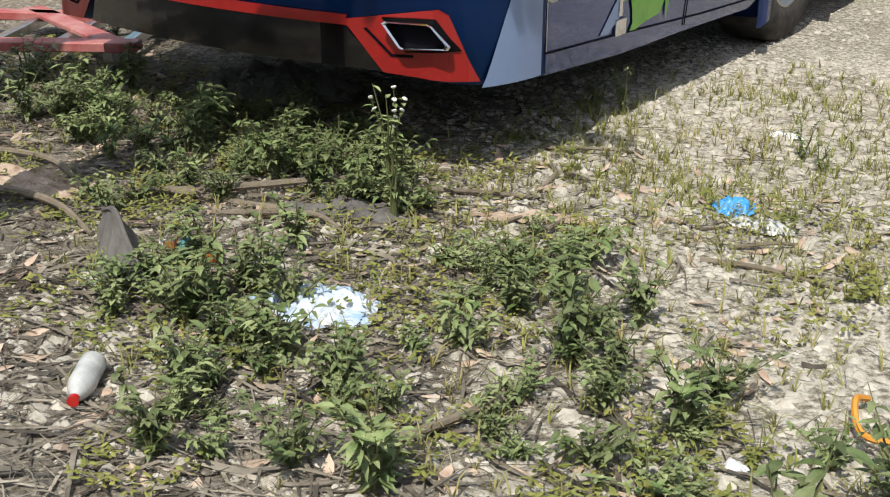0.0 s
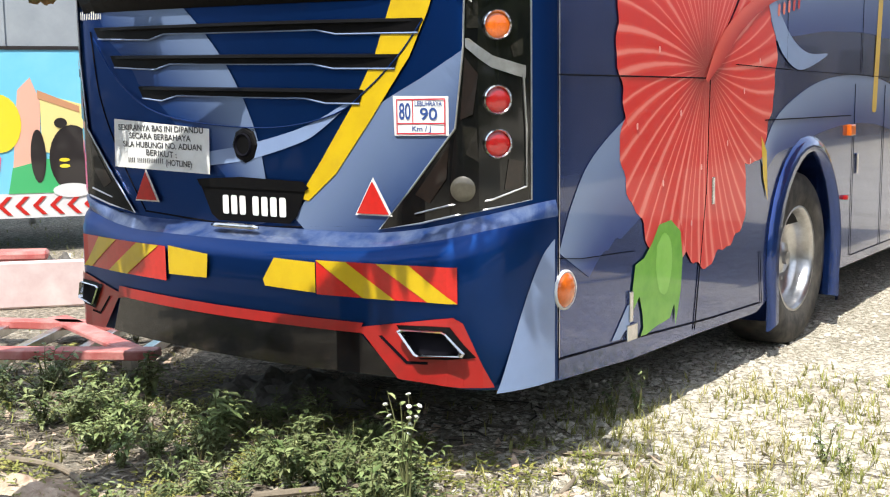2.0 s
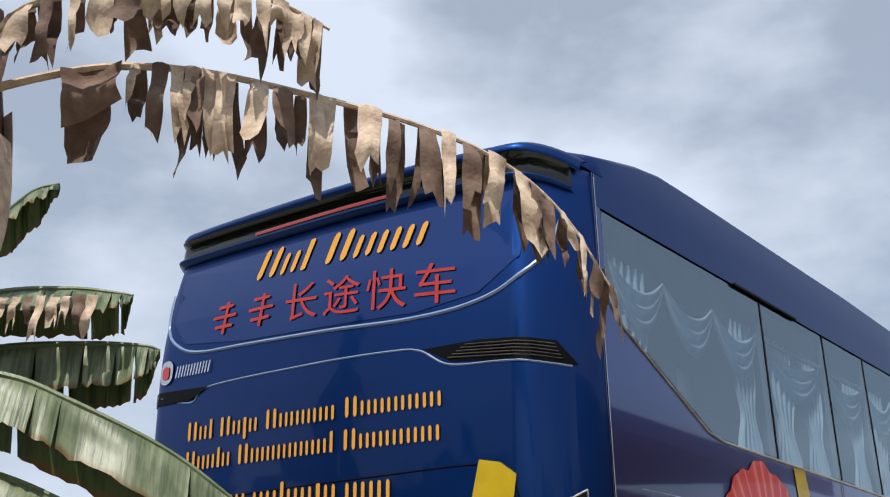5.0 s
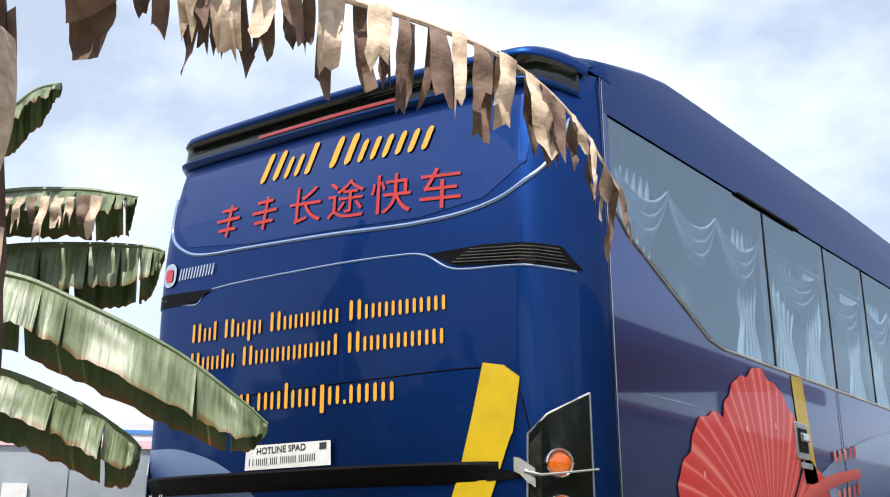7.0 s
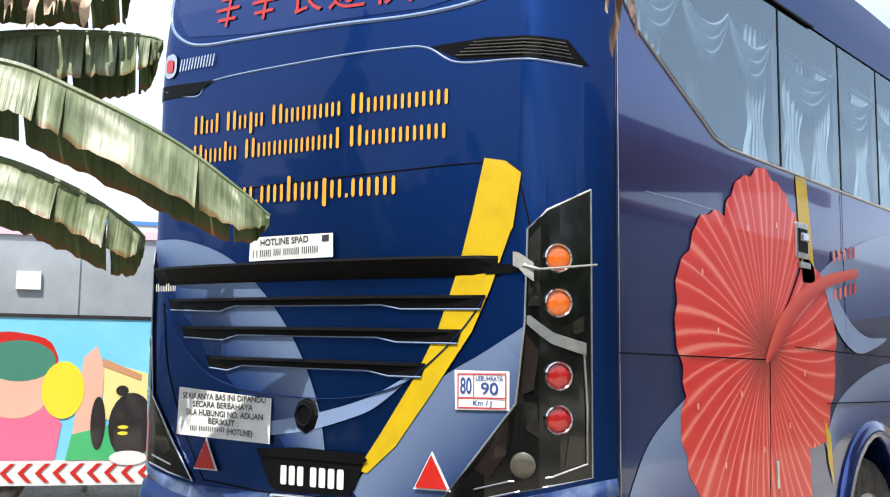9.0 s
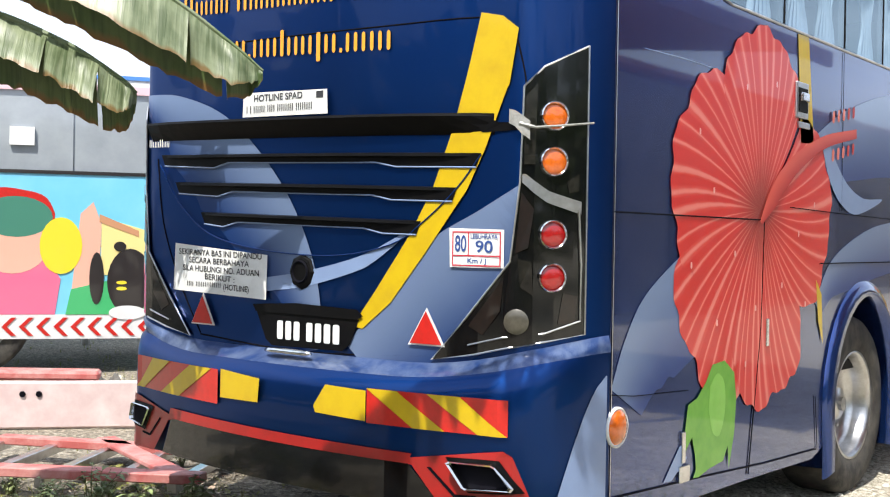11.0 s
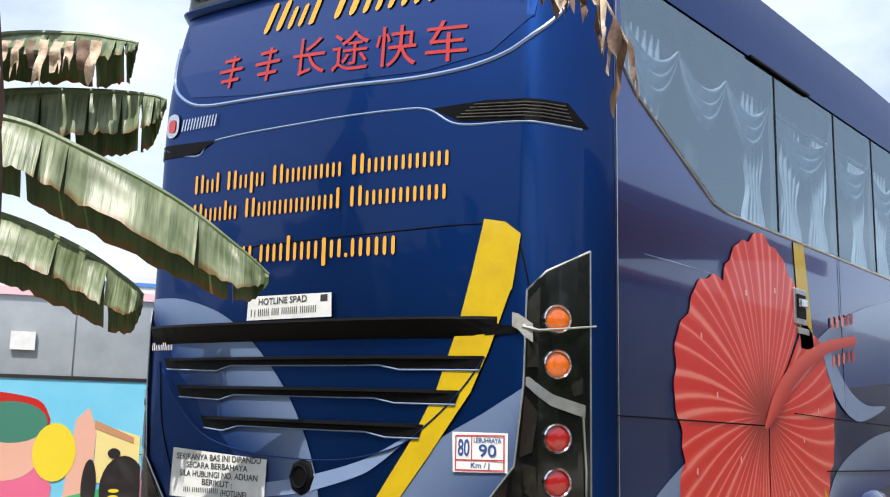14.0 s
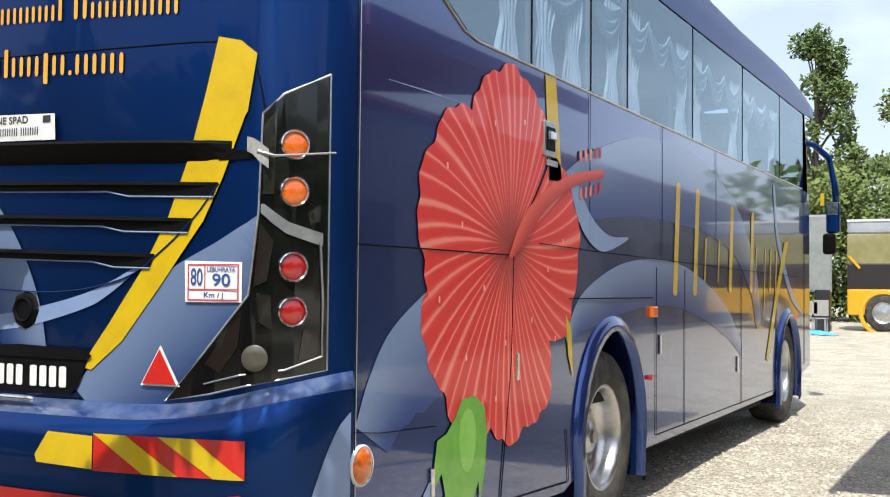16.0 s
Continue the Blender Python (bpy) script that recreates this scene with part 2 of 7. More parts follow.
def tube(points, radii, n=8):
    """Verts and faces of a round bar along points, with its ends closed."""
    pts = [Vector(p) for p in points]
    vs, fs = [], []
    for i, p in enumerate(pts):
        d = (pts[min(i + 1, len(pts) - 1)] - pts[max(i - 1, 0)]).normalized()
        a = d.orthogonal().normalized() if abs(d.z) > 0.95 else d.cross(Vector((0, 0, 1))).normalized()
        b = d.cross(a)
        r = radii[i] if isinstance(radii, (list, tuple)) else radii
        for k in range(n):
            t = 2 * math.pi * k / n
            vs.append(p + r * (a * math.cos(t) + b * math.sin(t)))
    for i in range(len(pts) - 1):
        for k in range(n):
            q = (k + 1) % n
            fs.append((i * n + k, i * n + q, (i + 1) * n + q, (i + 1) * n + k))
    fs.append(tuple(range(n))[::-1])
    fs.append(tuple(range((len(pts) - 1) * n, len(pts) * n)))
    return vs, fs


def smooth_line(points, n=24):
    """Catmull-Rom through the points (tuples of any length)."""
    pts = [Vector(p) for p in points]
    pts = [2 * pts[0] - pts[1], *pts, 2 * pts[-1] - pts[-2]]
    out = []
    segs = len(pts) - 3
    for i in range(n + 1):
        f = min(i / n * segs, segs - 1e-6)
        k, t = int(f), f - int(f)
        a, b, c, d = pts[k:k + 4]
        out.append(0.5 * ((2 * b) + (c - a) * t + (2 * a - 5 * b + 4 * c - d) * t * t + (3 * b - a - 3 * c + d) * t ** 3))
    return out


def ground_z(x, y):
    z = 0.0125 * min(max(y - 3, 0), 32)
    z += 0.03 * (noise.noise((x * 0.5, y * 0.5, 0.3))) * min(1, max(0.0, (abs(x) + abs(y)) / 6))
    return z + 0.012 * noise.noise((x * 2.2, y * 2.2, 4.1))


# ---- the coach: its skin as surfaces ----
LEAN = 0.06      # the coach stands a little askew on the rough ground: its far side is higher


def lean_of(z):
    return LEAN * min(1.0, max(0.0, (z - 1.0) / 1.6))


def level(x, z):
    return x, z - lean_of(z) * (1.25 - x)


def askew(v):
    x, y, z = v
    if x < 0 and z > 2.6:
        x *= 1 - 0.07 * ((z - 2.6) / 0.8) ** 2
    return Vector((x, y, z + lean_of(z) * (1.25 - x)))


def rear_y(x, z):
    a = min(abs(x), 1.2499)
    bow = 0.07 if x > 0 else 0.01
    if a <= 1:
        y = 0.18 + bow * a * a
    else:
        t = (a - 1) / 0.25
        crease = 1.49 * (math.sqrt((t - 0.33) ** 2 + 0.0036) + t - 0.33) / 2
        y = 0.18 + bow + 0.33 * (0.62 * (1 - math.sqrt(1 - t * t)) + 0.38 * crease)
    return y + (0.10 * ((z - 2.75) / 0.8) ** 2 if z > 2.75 else 0)


def bumper_y(x, z):
    a = min(abs(x), 1.2499)
    return 0.02 + 0.12 * a * a if a <= 1 else 0.14 + 0.44 * (1 - math.sqrt(1 - ((a - 1) / 0.25) ** 2))


def on_rear(x, z, off):
    s = 1.0 if abs(x) < 1 else 0.8
    return askew((x + (off * 0.6 if x > 1 else -off * 0.6 if x < -1 else 0), rear_y(x, z) - off * s, z))


def on_bumper(x, z, off):
    return askew((x + (off * 0.6 if x > 1 else -off * 0.6 if x < -1 else 0), bumper_y(x, z) - off, z))


def on_side(y, z, off):
    return Vector((1.25 + off, y, z))


def clip_band(poly, lo, hi):
    for side, lim in ((1, lo), (-1, hi)):
        out = []
        for i in range(len(poly)):
            a, b = poly[i], poly[(i + 1) % len(poly)]
            da, db = side * (a[0] - lim), side * (b[0] - lim)
            if da >= 0:
                out.append(a)
            if da * db < 0:
                t = da / (da - db)
                out.append((a[0] + t * (b[0] - a[0]), a[1] + t * (b[1] - a[1])))
        poly = out
        if len(poly) < 3:
            return []
    return poly


from mathutils.geometry import tessellate_polygon


def decal(name, poly, surf, off, material, parent, label="", uv=None):
    """A thin film of paint, vinyl or plastic with this outline, laid on a surface of the coach."""
    tris = tessellate_polygon([[Vector((p[0], p[1], 0)) for p in poly]])
    vs, fs, uvs, seen = [], [], [], {}
    for tri in tris:
        t3 = [(poly[i][0], poly[i][1]) for i in tri]
        pieces = [t3]
        if surf is not on_side:
            lo, hi = min(p[0] for p in t3), max(p[0] for p in t3)
            cuts = [-1.3, -1.25, -1.24, -1.22, -1.19, -1.15, -1.1, -1.05] + [-1 + 0.1 * i for i in range(21)] + [1.05, 1.1, 1.15, 1.19, 1.22, 1.24, 1.25, 1.3]
            pieces = [clip_band(t3, a, b) for a, b in zip(cuts, cuts[1:]) if b > lo and a < hi]
        for pc in pieces:
            if len(pc) < 3:
                continue
            area = sum(pc[i][0] * pc[(i + 1) % len(pc)][1] - pc[(i + 1) % len(pc)][0] * pc[i][1] for i in range(len(pc)))
            if abs(area) < 1e-8:
                continue
            if area < 0:
                pc = pc[::-1]
            loop = []
            for p in pc:
                key = (round(p[0], 4), round(p[1], 4))
                if key not in seen:
                    seen[key] = len(vs)
                    vs.append(surf(p[0], p[1], off))
                    uvs.append(uv(*p) if uv else (p[0], p[1]))
                if seen[key] not in loop:
                    loop.append(seen[key])
            if len(loop) > 2:
                fs.append(tuple(loop))
    return mesh_ob(name, vs, fs, material, parent, label, uvs=uvs)


def ribbon(name, line, widths, surf, off, material, parent, label="", n=40):
    """A painted band along a line; its width lies to the line's right, and v runs across it."""
    pts = smooth_line(line, n)
    vs, fs, uvs = [], [], []
    m = 5
    for i, p in enumerate(pts):
        d = (pts[min(i + 1, n)] - pts[max(i - 1, 0)]).normalized()
        nr = Vector((d.y, -d.x))
        f = i / n * (len(widths) - 1)
        k = min(int(f), len(widths) - 2)
        w = widths[k] + (widths[k + 1] - widths[k]) * (f - k)
        for j in range(m + 1):
            q = p + nr * w * j / m
            vs.append(surf(q.x, q.y, off))
            uvs.append((i / n, j / m))
    for i in range(n):
        for j in range(m):
            a = i * (m + 1) + j
            fs.append((a, a + m + 1, a + m + 2, a + 1))
    return mesh_ob(name, vs, fs, material, parent, label, uvs=uvs)


def rounded(x0, z0, x1, z1, r, n=4, slant=0.0):
    out = []
    for cx, cz, a0 in ((x1 - r, z0 + r, -90), (x1 - r, z1 - r, 0), (x0 + r, z1 - r, 90), (x0 + r, z0 + r, 180)):
        for i in range(n + 1):
            a = radians(a0 + 90 * i / n)
            x, z = cx + r * math.cos(a), cz + r * math.sin(a)
            out.append((x + slant * (z - z0), z))
    return out


def lettering(name, words, x0, z0, x1, height, surf, off, material, parent, drop=0.0, spread=1.0, bold=0.016):
    """Words in the built-in font, from x0 to x1 on a line at z0 that falls by drop."""
    cu = bpy.data.curves.new(name, "FONT")
    cu.body = words
    cu.size = 1
    cu.space_character = spread
    cu.offset = bold
    tmp = bpy.data.objects.new(name, cu)
    scene.collection.objects.link(tmp)
    bpy.context.view_layer.update()
    me = bpy.data.meshes.new_from_object(tmp.evaluated_get(bpy.context.evaluated_depsgraph_get()))
    bpy.data.objects.remove(tmp)
    xs = [v.co.x for v in me.vertices]
    ys = [v.co.y for v in me.vertices]
    lx, hx, hy = min(xs), max(xs), max(ys)
    for v in me.vertices:
        f = (v.co.x - lx) / (hx - lx)
        v.co = surf(x0 + (x1 - x0) * f, z0 - drop * f + height * v.co.y / hy, off)
    me.materials.clear()
    me.materials.append(material)
    ob = new(name, me)
    ob.parent = parent
    return ob


def name_bars(pattern, x0, z0, x1, height, surf, off, material, parent, drop=0.0, slant=0.0, name="name_bar"):
    """A company's name as plain bars: one for each sign of the pattern (C tall, a low, j hanging, space)."""
    wide = {"C": 1.25, "a": 1.0, "l": 0.55, "j": 0.6, " ": 0.6, ".": 0.4}
    total = sum(wide[c] for c in pattern)
    u = (x1 - x0) / total
    x = x0
    for c in pattern:
        w = wide[c] * u
        if c != " ":
            lo = -0.28 * height if c == "j" else 0
            hi = {"C": 1.0, "l": 1.0, "a": 0.72, "j": 0.8, ".": 0.16}[c] * height
            dz = -drop * (x - x0) / (x1 - x0)
            strokes = ((0.12, 0.33), (0.63, 0.84)) if c in "Ca" else ((0.28, 0.72),)
            for f0, f1 in strokes:
                poly = rounded(x + f0 * w, z0 + lo + dz, x + f1 * w, z0 + hi + dz, 0.12 * w, 2, slant)
                decal(name, poly, surf, off, material, parent)
        x += w


# ---- the coach ----
coach = thing("coach", "navy blue express coach with painted red hibiscus on gravel", "bus")


def sheet(name, rows, material, label="", parent=None, smooth=True, close=False):
    """A surface lofted through rows of points."""
    n = len(rows[0])
    vs = [p for row in rows for p in row]
    fs = []
    for i in range(len(rows) - 1):
        for j in range(n - 1 + close):
            k = (j + 1) % n
            fs.append((i * n + j, i * n + k, (i + 1) * n + k, (i + 1) * n + j))
    return mesh_ob(name, vs, fs, material, parent or coach, label, smooth)


def corner_xs():
    xs = []
    for i in range(13):
        xs.append(1 + 0.25 * math.sin(radians(90 * i / 12)))
    half = [0.1 * i for i in range(10)] + xs
    return [-x for x in half[:0:-1]] + half


XS = corner_xs()
ROOF_SIDE = 3.42


def roof_z(x):
    a = abs(x)
    if a <= 1.0:
        return 3.62 - 0.10 * (a / 0.92) ** 2
    return ROOF_SIDE + (3.62 - 0.10 / 0.8464 - ROOF_SIDE) * math.sqrt(max(0.0, 1 - ((a - 1) / 0.25) ** 2))


def edge_z(x):
    """The roof's rear edge: nearly level, rounded off at the corners."""
    a = abs(x)
    return 3.484 if a <= 1.1 else 3.484 - 0.06 * ((a - 1.1) / 0.15) ** 2


# rear skin, from the bumper shelf up to the roof edge
zs = [0.90 + 0.1 * i for i in range(19)] + [2.75, 2.85, 2.95, 3.05, 3.15, 3.25, 3.34, 3.42]
rows = [[askew((x, rear_y(x, z), z)) for x in XS] for z in zs]
rows.append([askew((x * 0.995, rear_y(x, 3.42) + 0.01, 3.43)) for x in XS])
sheet("rear_panel", rows, M_NAVY)
# roof
ys = [0.30, 0.45, 0.6, 0.8, 1.0, 1.2, 1.5, 1.8, 2.5, 3.5, 5, 6.5, 8, 8.6, 9.2, 9.7, 10.0]
rows = []
for y in ys:
    sink = 0.0 if y < 8 else 0.35 * ((y - 8) / 2.0) ** 2
    f = min(1.0, max(0.0, (y - 0.20) / 1.1))
    back = min(1.0, max(0.0, (y - 0.22) / 0.36))
    back = back * back * (3 - 2 * back)
    rise = 0.185 * f * f * (3 - 2 * f) * (1 - 0.35 * min(1, max(0, (y - 3.5) / 3)))
    row = [askew((x, max(y, rear_y(x, 3.42) + 0.02) if y < 0.7 else y, edge_z(x) + (roof_z(x) + (rise if abs(x) < 1.249 else 0) - edge_z(x)) * back - sink * (0.4 + 0.6 * (1 - abs(x) / 1.25)))) for x in XS]
    rows.append(row)
sheet("roof", rows, M_NAVY)
# dark visor over the rear, with the red strip lamp below it
arch = [x * 0.985 for x in XS]
prof = ((0.06, 0.035), (0.0, 0.030), (-0.055, 0.012), (-0.072, -0.010), (-0.068, -0.028), (-0.05, -0.034))
rows = [[askew((x, rear_y(x, 3.42) + dy * (1 - 0.5 * (abs(x) / 1.25) ** 4), edge_z(x) + dz)) for x in arch] for dy, dz in prof]
sheet("roof_spoiler", rows, M_NAVY)
rows = [[askew((x, rear_y(x, 3.42) + dy, edge_z(x) + dz)) for x in arch[3:-3]] for dy, dz in ((-0.058, -0.030), (-0.036, -0.05), (-0.036, -0.125))]
sheet("spoiler_underside", rows, M_GLOSSBLACK)
rows = [[askew((x, rear_y(x, 3.42) + dy, edge_z(x) + dz)) for x in [-0.45 + 0.05 * i for i in range(19)]] for dy, dz in ((-0.042, -0.090), (-0.044, -0.096), (-0.042, -0.106))]
sheet("brake_light_strip", rows, M_REDLENS)
rows = [[askew((x, rear_y(x, 3.42) + dy, edge_z(x) + dz)) for x in arch[3:-3]] for dy, dz in ((-0.036, -0.122), (-0.058, -0.126), (-0.058, -0.136), (-0.02, -0.150))]
sheet("spoiler_lip", rows, M_NAVY)
# curved cove between the side windows and the roof
rows = [[Vector((x, y, z)) for y in (0.60, 0.66, 1.2, 3.0, 5.0, 7.0, 9.0, 9.75)] for x, z in ((1.2505, 3.272), (1.2505, 3.30), (1.2505, 3.38), (1.2500, 3.421))]
sheet("roof_cove", rows, M_NAVY)

# right side wall with its wheel arches and the slanted window edge
def arc_pts(cy, cz, ry, rz, a0, a1, n):
    return [(cy + ry * math.cos(radians(a0 + (a1 - a0) * i / n)), cz + rz * math.sin(radians(a0 + (a1 - a0) * i / n))) for i in range(n + 1)]


R_HUB, F_HUB = (3.30, 0.50), (8.55, 0.58)
REAR_ARCH = arc_pts(3.33, 0.52, 0.55, 0.62, 195, -15, 18)
FRONT_ARCH = arc_pts(8.52, 0.55, 0.52, 0.60, 190, -10, 18)
side_poly = [(0.575, 0.352), (1.2, 0.320), (1.8, 0.315), (2.6, 0.298), *REAR_ARCH, (4.0, 0.36), (6, 0.38), (7.8, 0.40), *FRONT_ARCH, (9.2, 0.50), (9.75, 0.57), (9.75, 2.45),
             (1.50, 2.445), (1.40, 2.47), (0.72, 2.80), (0.65, 2.88), (0.63, 3.0), (0.62, 3.42), (0.575, 3.42)]
tris = tessellate_polygon([[Vector((p[0], p[1], 0)) for p in side_poly]])
n = len(side_poly)
vs = [Vector((1.25, y, z)) for y, z in side_poly] + [Vector((1.20, y, z)) for y, z in side_poly]
fs = [tuple(t) for t in tris] + [tuple(i + n for i in t)[::-1] for t in tris] + [(i, (i + 1) % n, (i + 1) % n + n, i + n) for i in range(n)]
wall = mesh_ob("side_wall", vs, fs, M_SIDE, coach)
# the other side, front and floor
sheet("side_wall", [[askew((-1.25, y, z)) for y in (0.55, 2, 4, 6, 8, 10)] for z in (0.38, 1, 1.6, 2.2, 2.8, 3.42)], M_SIDE)
front = []
for z in (0.57, 1.0, 1.6, 2.3, 2.9, 3.2, 3.38):
    lean = 0.0 if z < 1.2 else 0.30 * ((z - 1.2) / 2.2) ** 2
    front.append([askew((x, 10.32 - (rear_y(x, 1) - 0.18) * 1.5 - lean, z)) for x in XS])
sheet("front_panel", front[:3], M_NAVY)
sheet("windscreen", front[2:], M_GLOSSBLACK)
bm = box_bm((2.3, 9.2, 0.12), (0, 5.2, 0.75))
part("underbody", bm, M_UNDER, coach)
# Two unseen low boxes, added to keep light off the ground underneath
part("rear_shade_box", box_bm((2.1, 2.2, 0.40), (0, 1.5, 0.53), 0.05), M_UNDER, coach)
part("mid_shade_box", box_bm((2.3, 3.6, 0.40), (0, 6.0, 0.50), 0.03), M_UNDER, coach)
for y in (1.6, 3.3, 5.6, 8.5):
    part("axle_beam", box_bm((2.1, 0.35, 0.28), (0, y, 0.55), 0.05), M_UNDER, coach)
part("cabin_floor", box_bm((2.36, 9.3, 0.04), (0, 5.2, 1.9)), M_CABIN, coach)
for x, y in [(sx * 0.75, 1.4 + 0.85 * i) for i in range(9) for sx in (-1, 1)]:
    part("seat_back", box_bm((0.85, 0.16, 0.85), (x, y, 2.35), 0.06), M_CABIN, coach)

# bumper
BZ = [(0.405, 0.05), (0.43, 0.015), (0.55, 0.0), (0.70, 0.0), (0.80, 0.004), (0.845, 0.02), (0.87, 0.05)]


def flare(x):
    return 0.11 * max(0.0, (abs(x) - 0.55) / 0.7) ** 2


rows = []
for z, dy in BZ:
    drop = 0.05 * max(0.0, (0.55 - z) / 0.145)
    rows.append([askew((x * 1.002, min(0.585, bumper_y(x, z) + dy), z - drop * (abs(x) / 1.25) ** 3 + (flare(x) if z > 0.6 else 0) * (z - 0.6) / 0.27)) for x in XS])
sheet("bumper", rows, M_NAVY)
shelf = [rows[-1], [askew((x * 1.002, rear_y(x, 0.95) - 0.015, 0.915 + flare(x) * 1.15)) for x in XS], [askew((x * 0.99, rear_y(x, 0.95) + 0.03, 0.92 + flare(x) * 1.15)) for x in XS]]
# Scuffed navy, lightened: sun and sky glare is put into the colour
sheet("bumper_shelf", shelf, mat("scuffed_glare_shelf_paint", (0.02, 0.055, 0.19), 0.3, 0.35, (0.16, 0.21, 0.33), 9, 0.55, coat=0.6))
# red lower trim with black centre panel
decal("centre_panel", [(-0.78, 0.408), (0.86, 0.408), (0.70, 0.565), (-0.70, 0.575)], on_bumper, 0.004, M_GLOSSBLACK, coach)
for sx in (-1, 1):
    trim = [(0.64, 0.575), (1.07, 0.645), (1.10, 0.625), (1.175, 0.385), (1.04, 0.395), (0.86, 0.405), (0.72, 0.56)]
    decal("red_trim", [(sx * x, z) for x, z in trim], on_bumper, 0.008, M_RED, coach)
    decal("trim_groove", [(sx * x, z) for x, z in ((0.80, 0.562), (0.90, 0.475), (0.98, 0.478), (0.98, 0.468), (0.895, 0.464), (0.785, 0.56))], on_bumper, 0.011, M_SEAM, coach)
    decal("exhaust_recess", [(sx * x, z) for x, z in ((0.86, 0.605), (1.06, 0.612), (1.135, 0.50), (0.95, 0.485))], on_bumper, 0.012, M_BLACK, coach)
    # chrome tail pipe: a slanted tube with a dark mouth
    ring = [(sx * x, z) for x, z in ((0.885, 0.590), (0.90, 0.598), (1.035, 0.602), (1.05, 0.596), (1.108, 0.525), (1.10, 0.512), (0.965, 0.500), (0.95, 0.506))]
    cx, cz = sum(p[0] for p in ring) / 8, sum(p[1] for p in ring) / 8
    rows = []
    out_by = 0.05 if sx > 0 else 0.025
    for f, off in ((1.0, 0.0), (1.0, out_by), (0.93, out_by + 0.006), (0.86, out_by), (0.84, 0.0), (0.83, -0.02)):
        rows.append([on_bumper(cx + (x - cx) * f, cz + (z - cz) * f, off) for x, z in ring])
    pipe = sheet("tail_pipe", rows, M_CHROME, "chrome tail pipe", close=True, smooth=False)
    decal("pipe_mouth", [(cx + (x - cx) * 0.86, cz + (z - cz) * 0.86) for x, z in ring], on_bumper, 0.014, M_SEAM, pipe)
decal("red_line", [(-0.72, 0.572), (0.70, 0.563), (0.72, 0.602), (-0.70, 0.618)], on_bumper, 0.009, M_RED, coach)


def chevron_board(x0, x1, z0, z1, lean_to, stripes):
    board = decal("chevron_board", [(x0, z0), (x1, z0), (x1, z1), (x0, z1)], on_bumper, 0.010, M_REDREFLECT, coach, "red and yellow striped reflective board")
    w = (x1 - x0)
    for f in stripes:
        a = x0 + f * w
        s_ = w * 0.235
        k = lean_to * w * 0.36
        poly = [(a, z1), (a + s_, z1), (a + s_ + k, z0), (a + k, z0)]
        poly = [(min(max(x, x0), x1), z) for x, z in poly]
        decal("yellow_stripe", poly, on_bumper, 0.013, M_YELLOW, board)


chevron_board(0.52, 1.085, 0.695, 0.825, 1, (0.0, 0.46))
chevron_board(-1.03, -0.32, 0.68, 0.825, -1, (0.22, 0.70))
decal("yellow_reflector", [(0.26, 0.735), (0.27, 0.71), (0.515, 0.70), (0.515, 0.815), (0.32, 0.822)], on_bumper, 0.010, M_YELLOW, coach, "yellow reflective plate")
decal("yellow_reflector", [(-0.30, 0.71), (-0.055, 0.715), (-0.045, 0.812), (-0.30, 0.83)], on_bumper, 0.010, M_YELLOW, coach, "yellow reflective plate")
rows = []
for i in range(15):
    z = 0.360 + 0.0382 * i
    xl = 1.178 + 0.0715 * (i / 14) ** 0.8
    rows.append([on_bumper(xl + (1.2497 - xl) * (1 - (1 - j / 12) ** 2), z, 0.006) for j in range(13)])
sheet("pale_corner_paint", rows, M_PALE)

# ---- rear graphics ----
def L2(pts):
    return [level(*p) for p in pts]


ribbon("painted_arc", L2([(-1.10, 2.06), (-0.80, 2.03), (-0.45, 1.90), (-0.12, 1.62), (0.08, 1.30), (0.16, 0.94)]), (0.02, 0.30, 0.42, 0.40, 0.3, 0.12), on_rear, 0.004, M_FADE, coach)
ribbon("painted_arc", L2([(0.28, 0.96), (0.45, 1.16), (0.66, 1.37), (0.90, 1.50), (1.075, 1.60)]), (0.30, 0.42, 0.48, 0.40, 0.10), on_rear, 0.004, M_FADE, coach)
ribbon("painted_streak", L2([(-0.20, 1.215), (0.05, 1.25), (0.35, 1.32), (0.58, 1.42)]), (0.055, 0.06, 0.05, 0.01), on_rear, 0.006, M_PALE, coach)
decal("yellow_band", L2([(0.89, 2.22), (0.98, 2.20), (1.04, 2.15), (1.005, 1.95), (0.915, 1.72), (0.84, 1.57), (0.66, 1.335), (0.50, 1.14), (0.36, 1.03), (0.31, 1.04),
                         (0.43, 1.19), (0.585, 1.40), (0.69, 1.58), (0.78, 1.81), (0.84, 2.02)]), on_rear, 0.008, M_YELLOW, coach, "broad yellow painted band")

# grille: a deep top lip and three louvres
def louvre(x0, zl, x1, zr, h, out, name="louvre"):
    xs = [x0 + (x1 - x0) * i / 24 for i in range(25)]
    rows = []
    for dz, dy in ((0.0, 0.0), (-0.004, out * 0.9), (-0.014, out), (-h * 0.55, out * 0.6), (-h, 0.004)):
        rows.append([on_rear(x, level(x, zl + (zr - zl) * (x - x0) / (x1 - x0))[1] + dz, dy * (1 - 0.9 * abs(2 * (x - x0) / (x1 - x0) - 1) ** 6) + 0.002) for x in xs])
    return sheet(name, rows, M_BLACK, smooth=False)


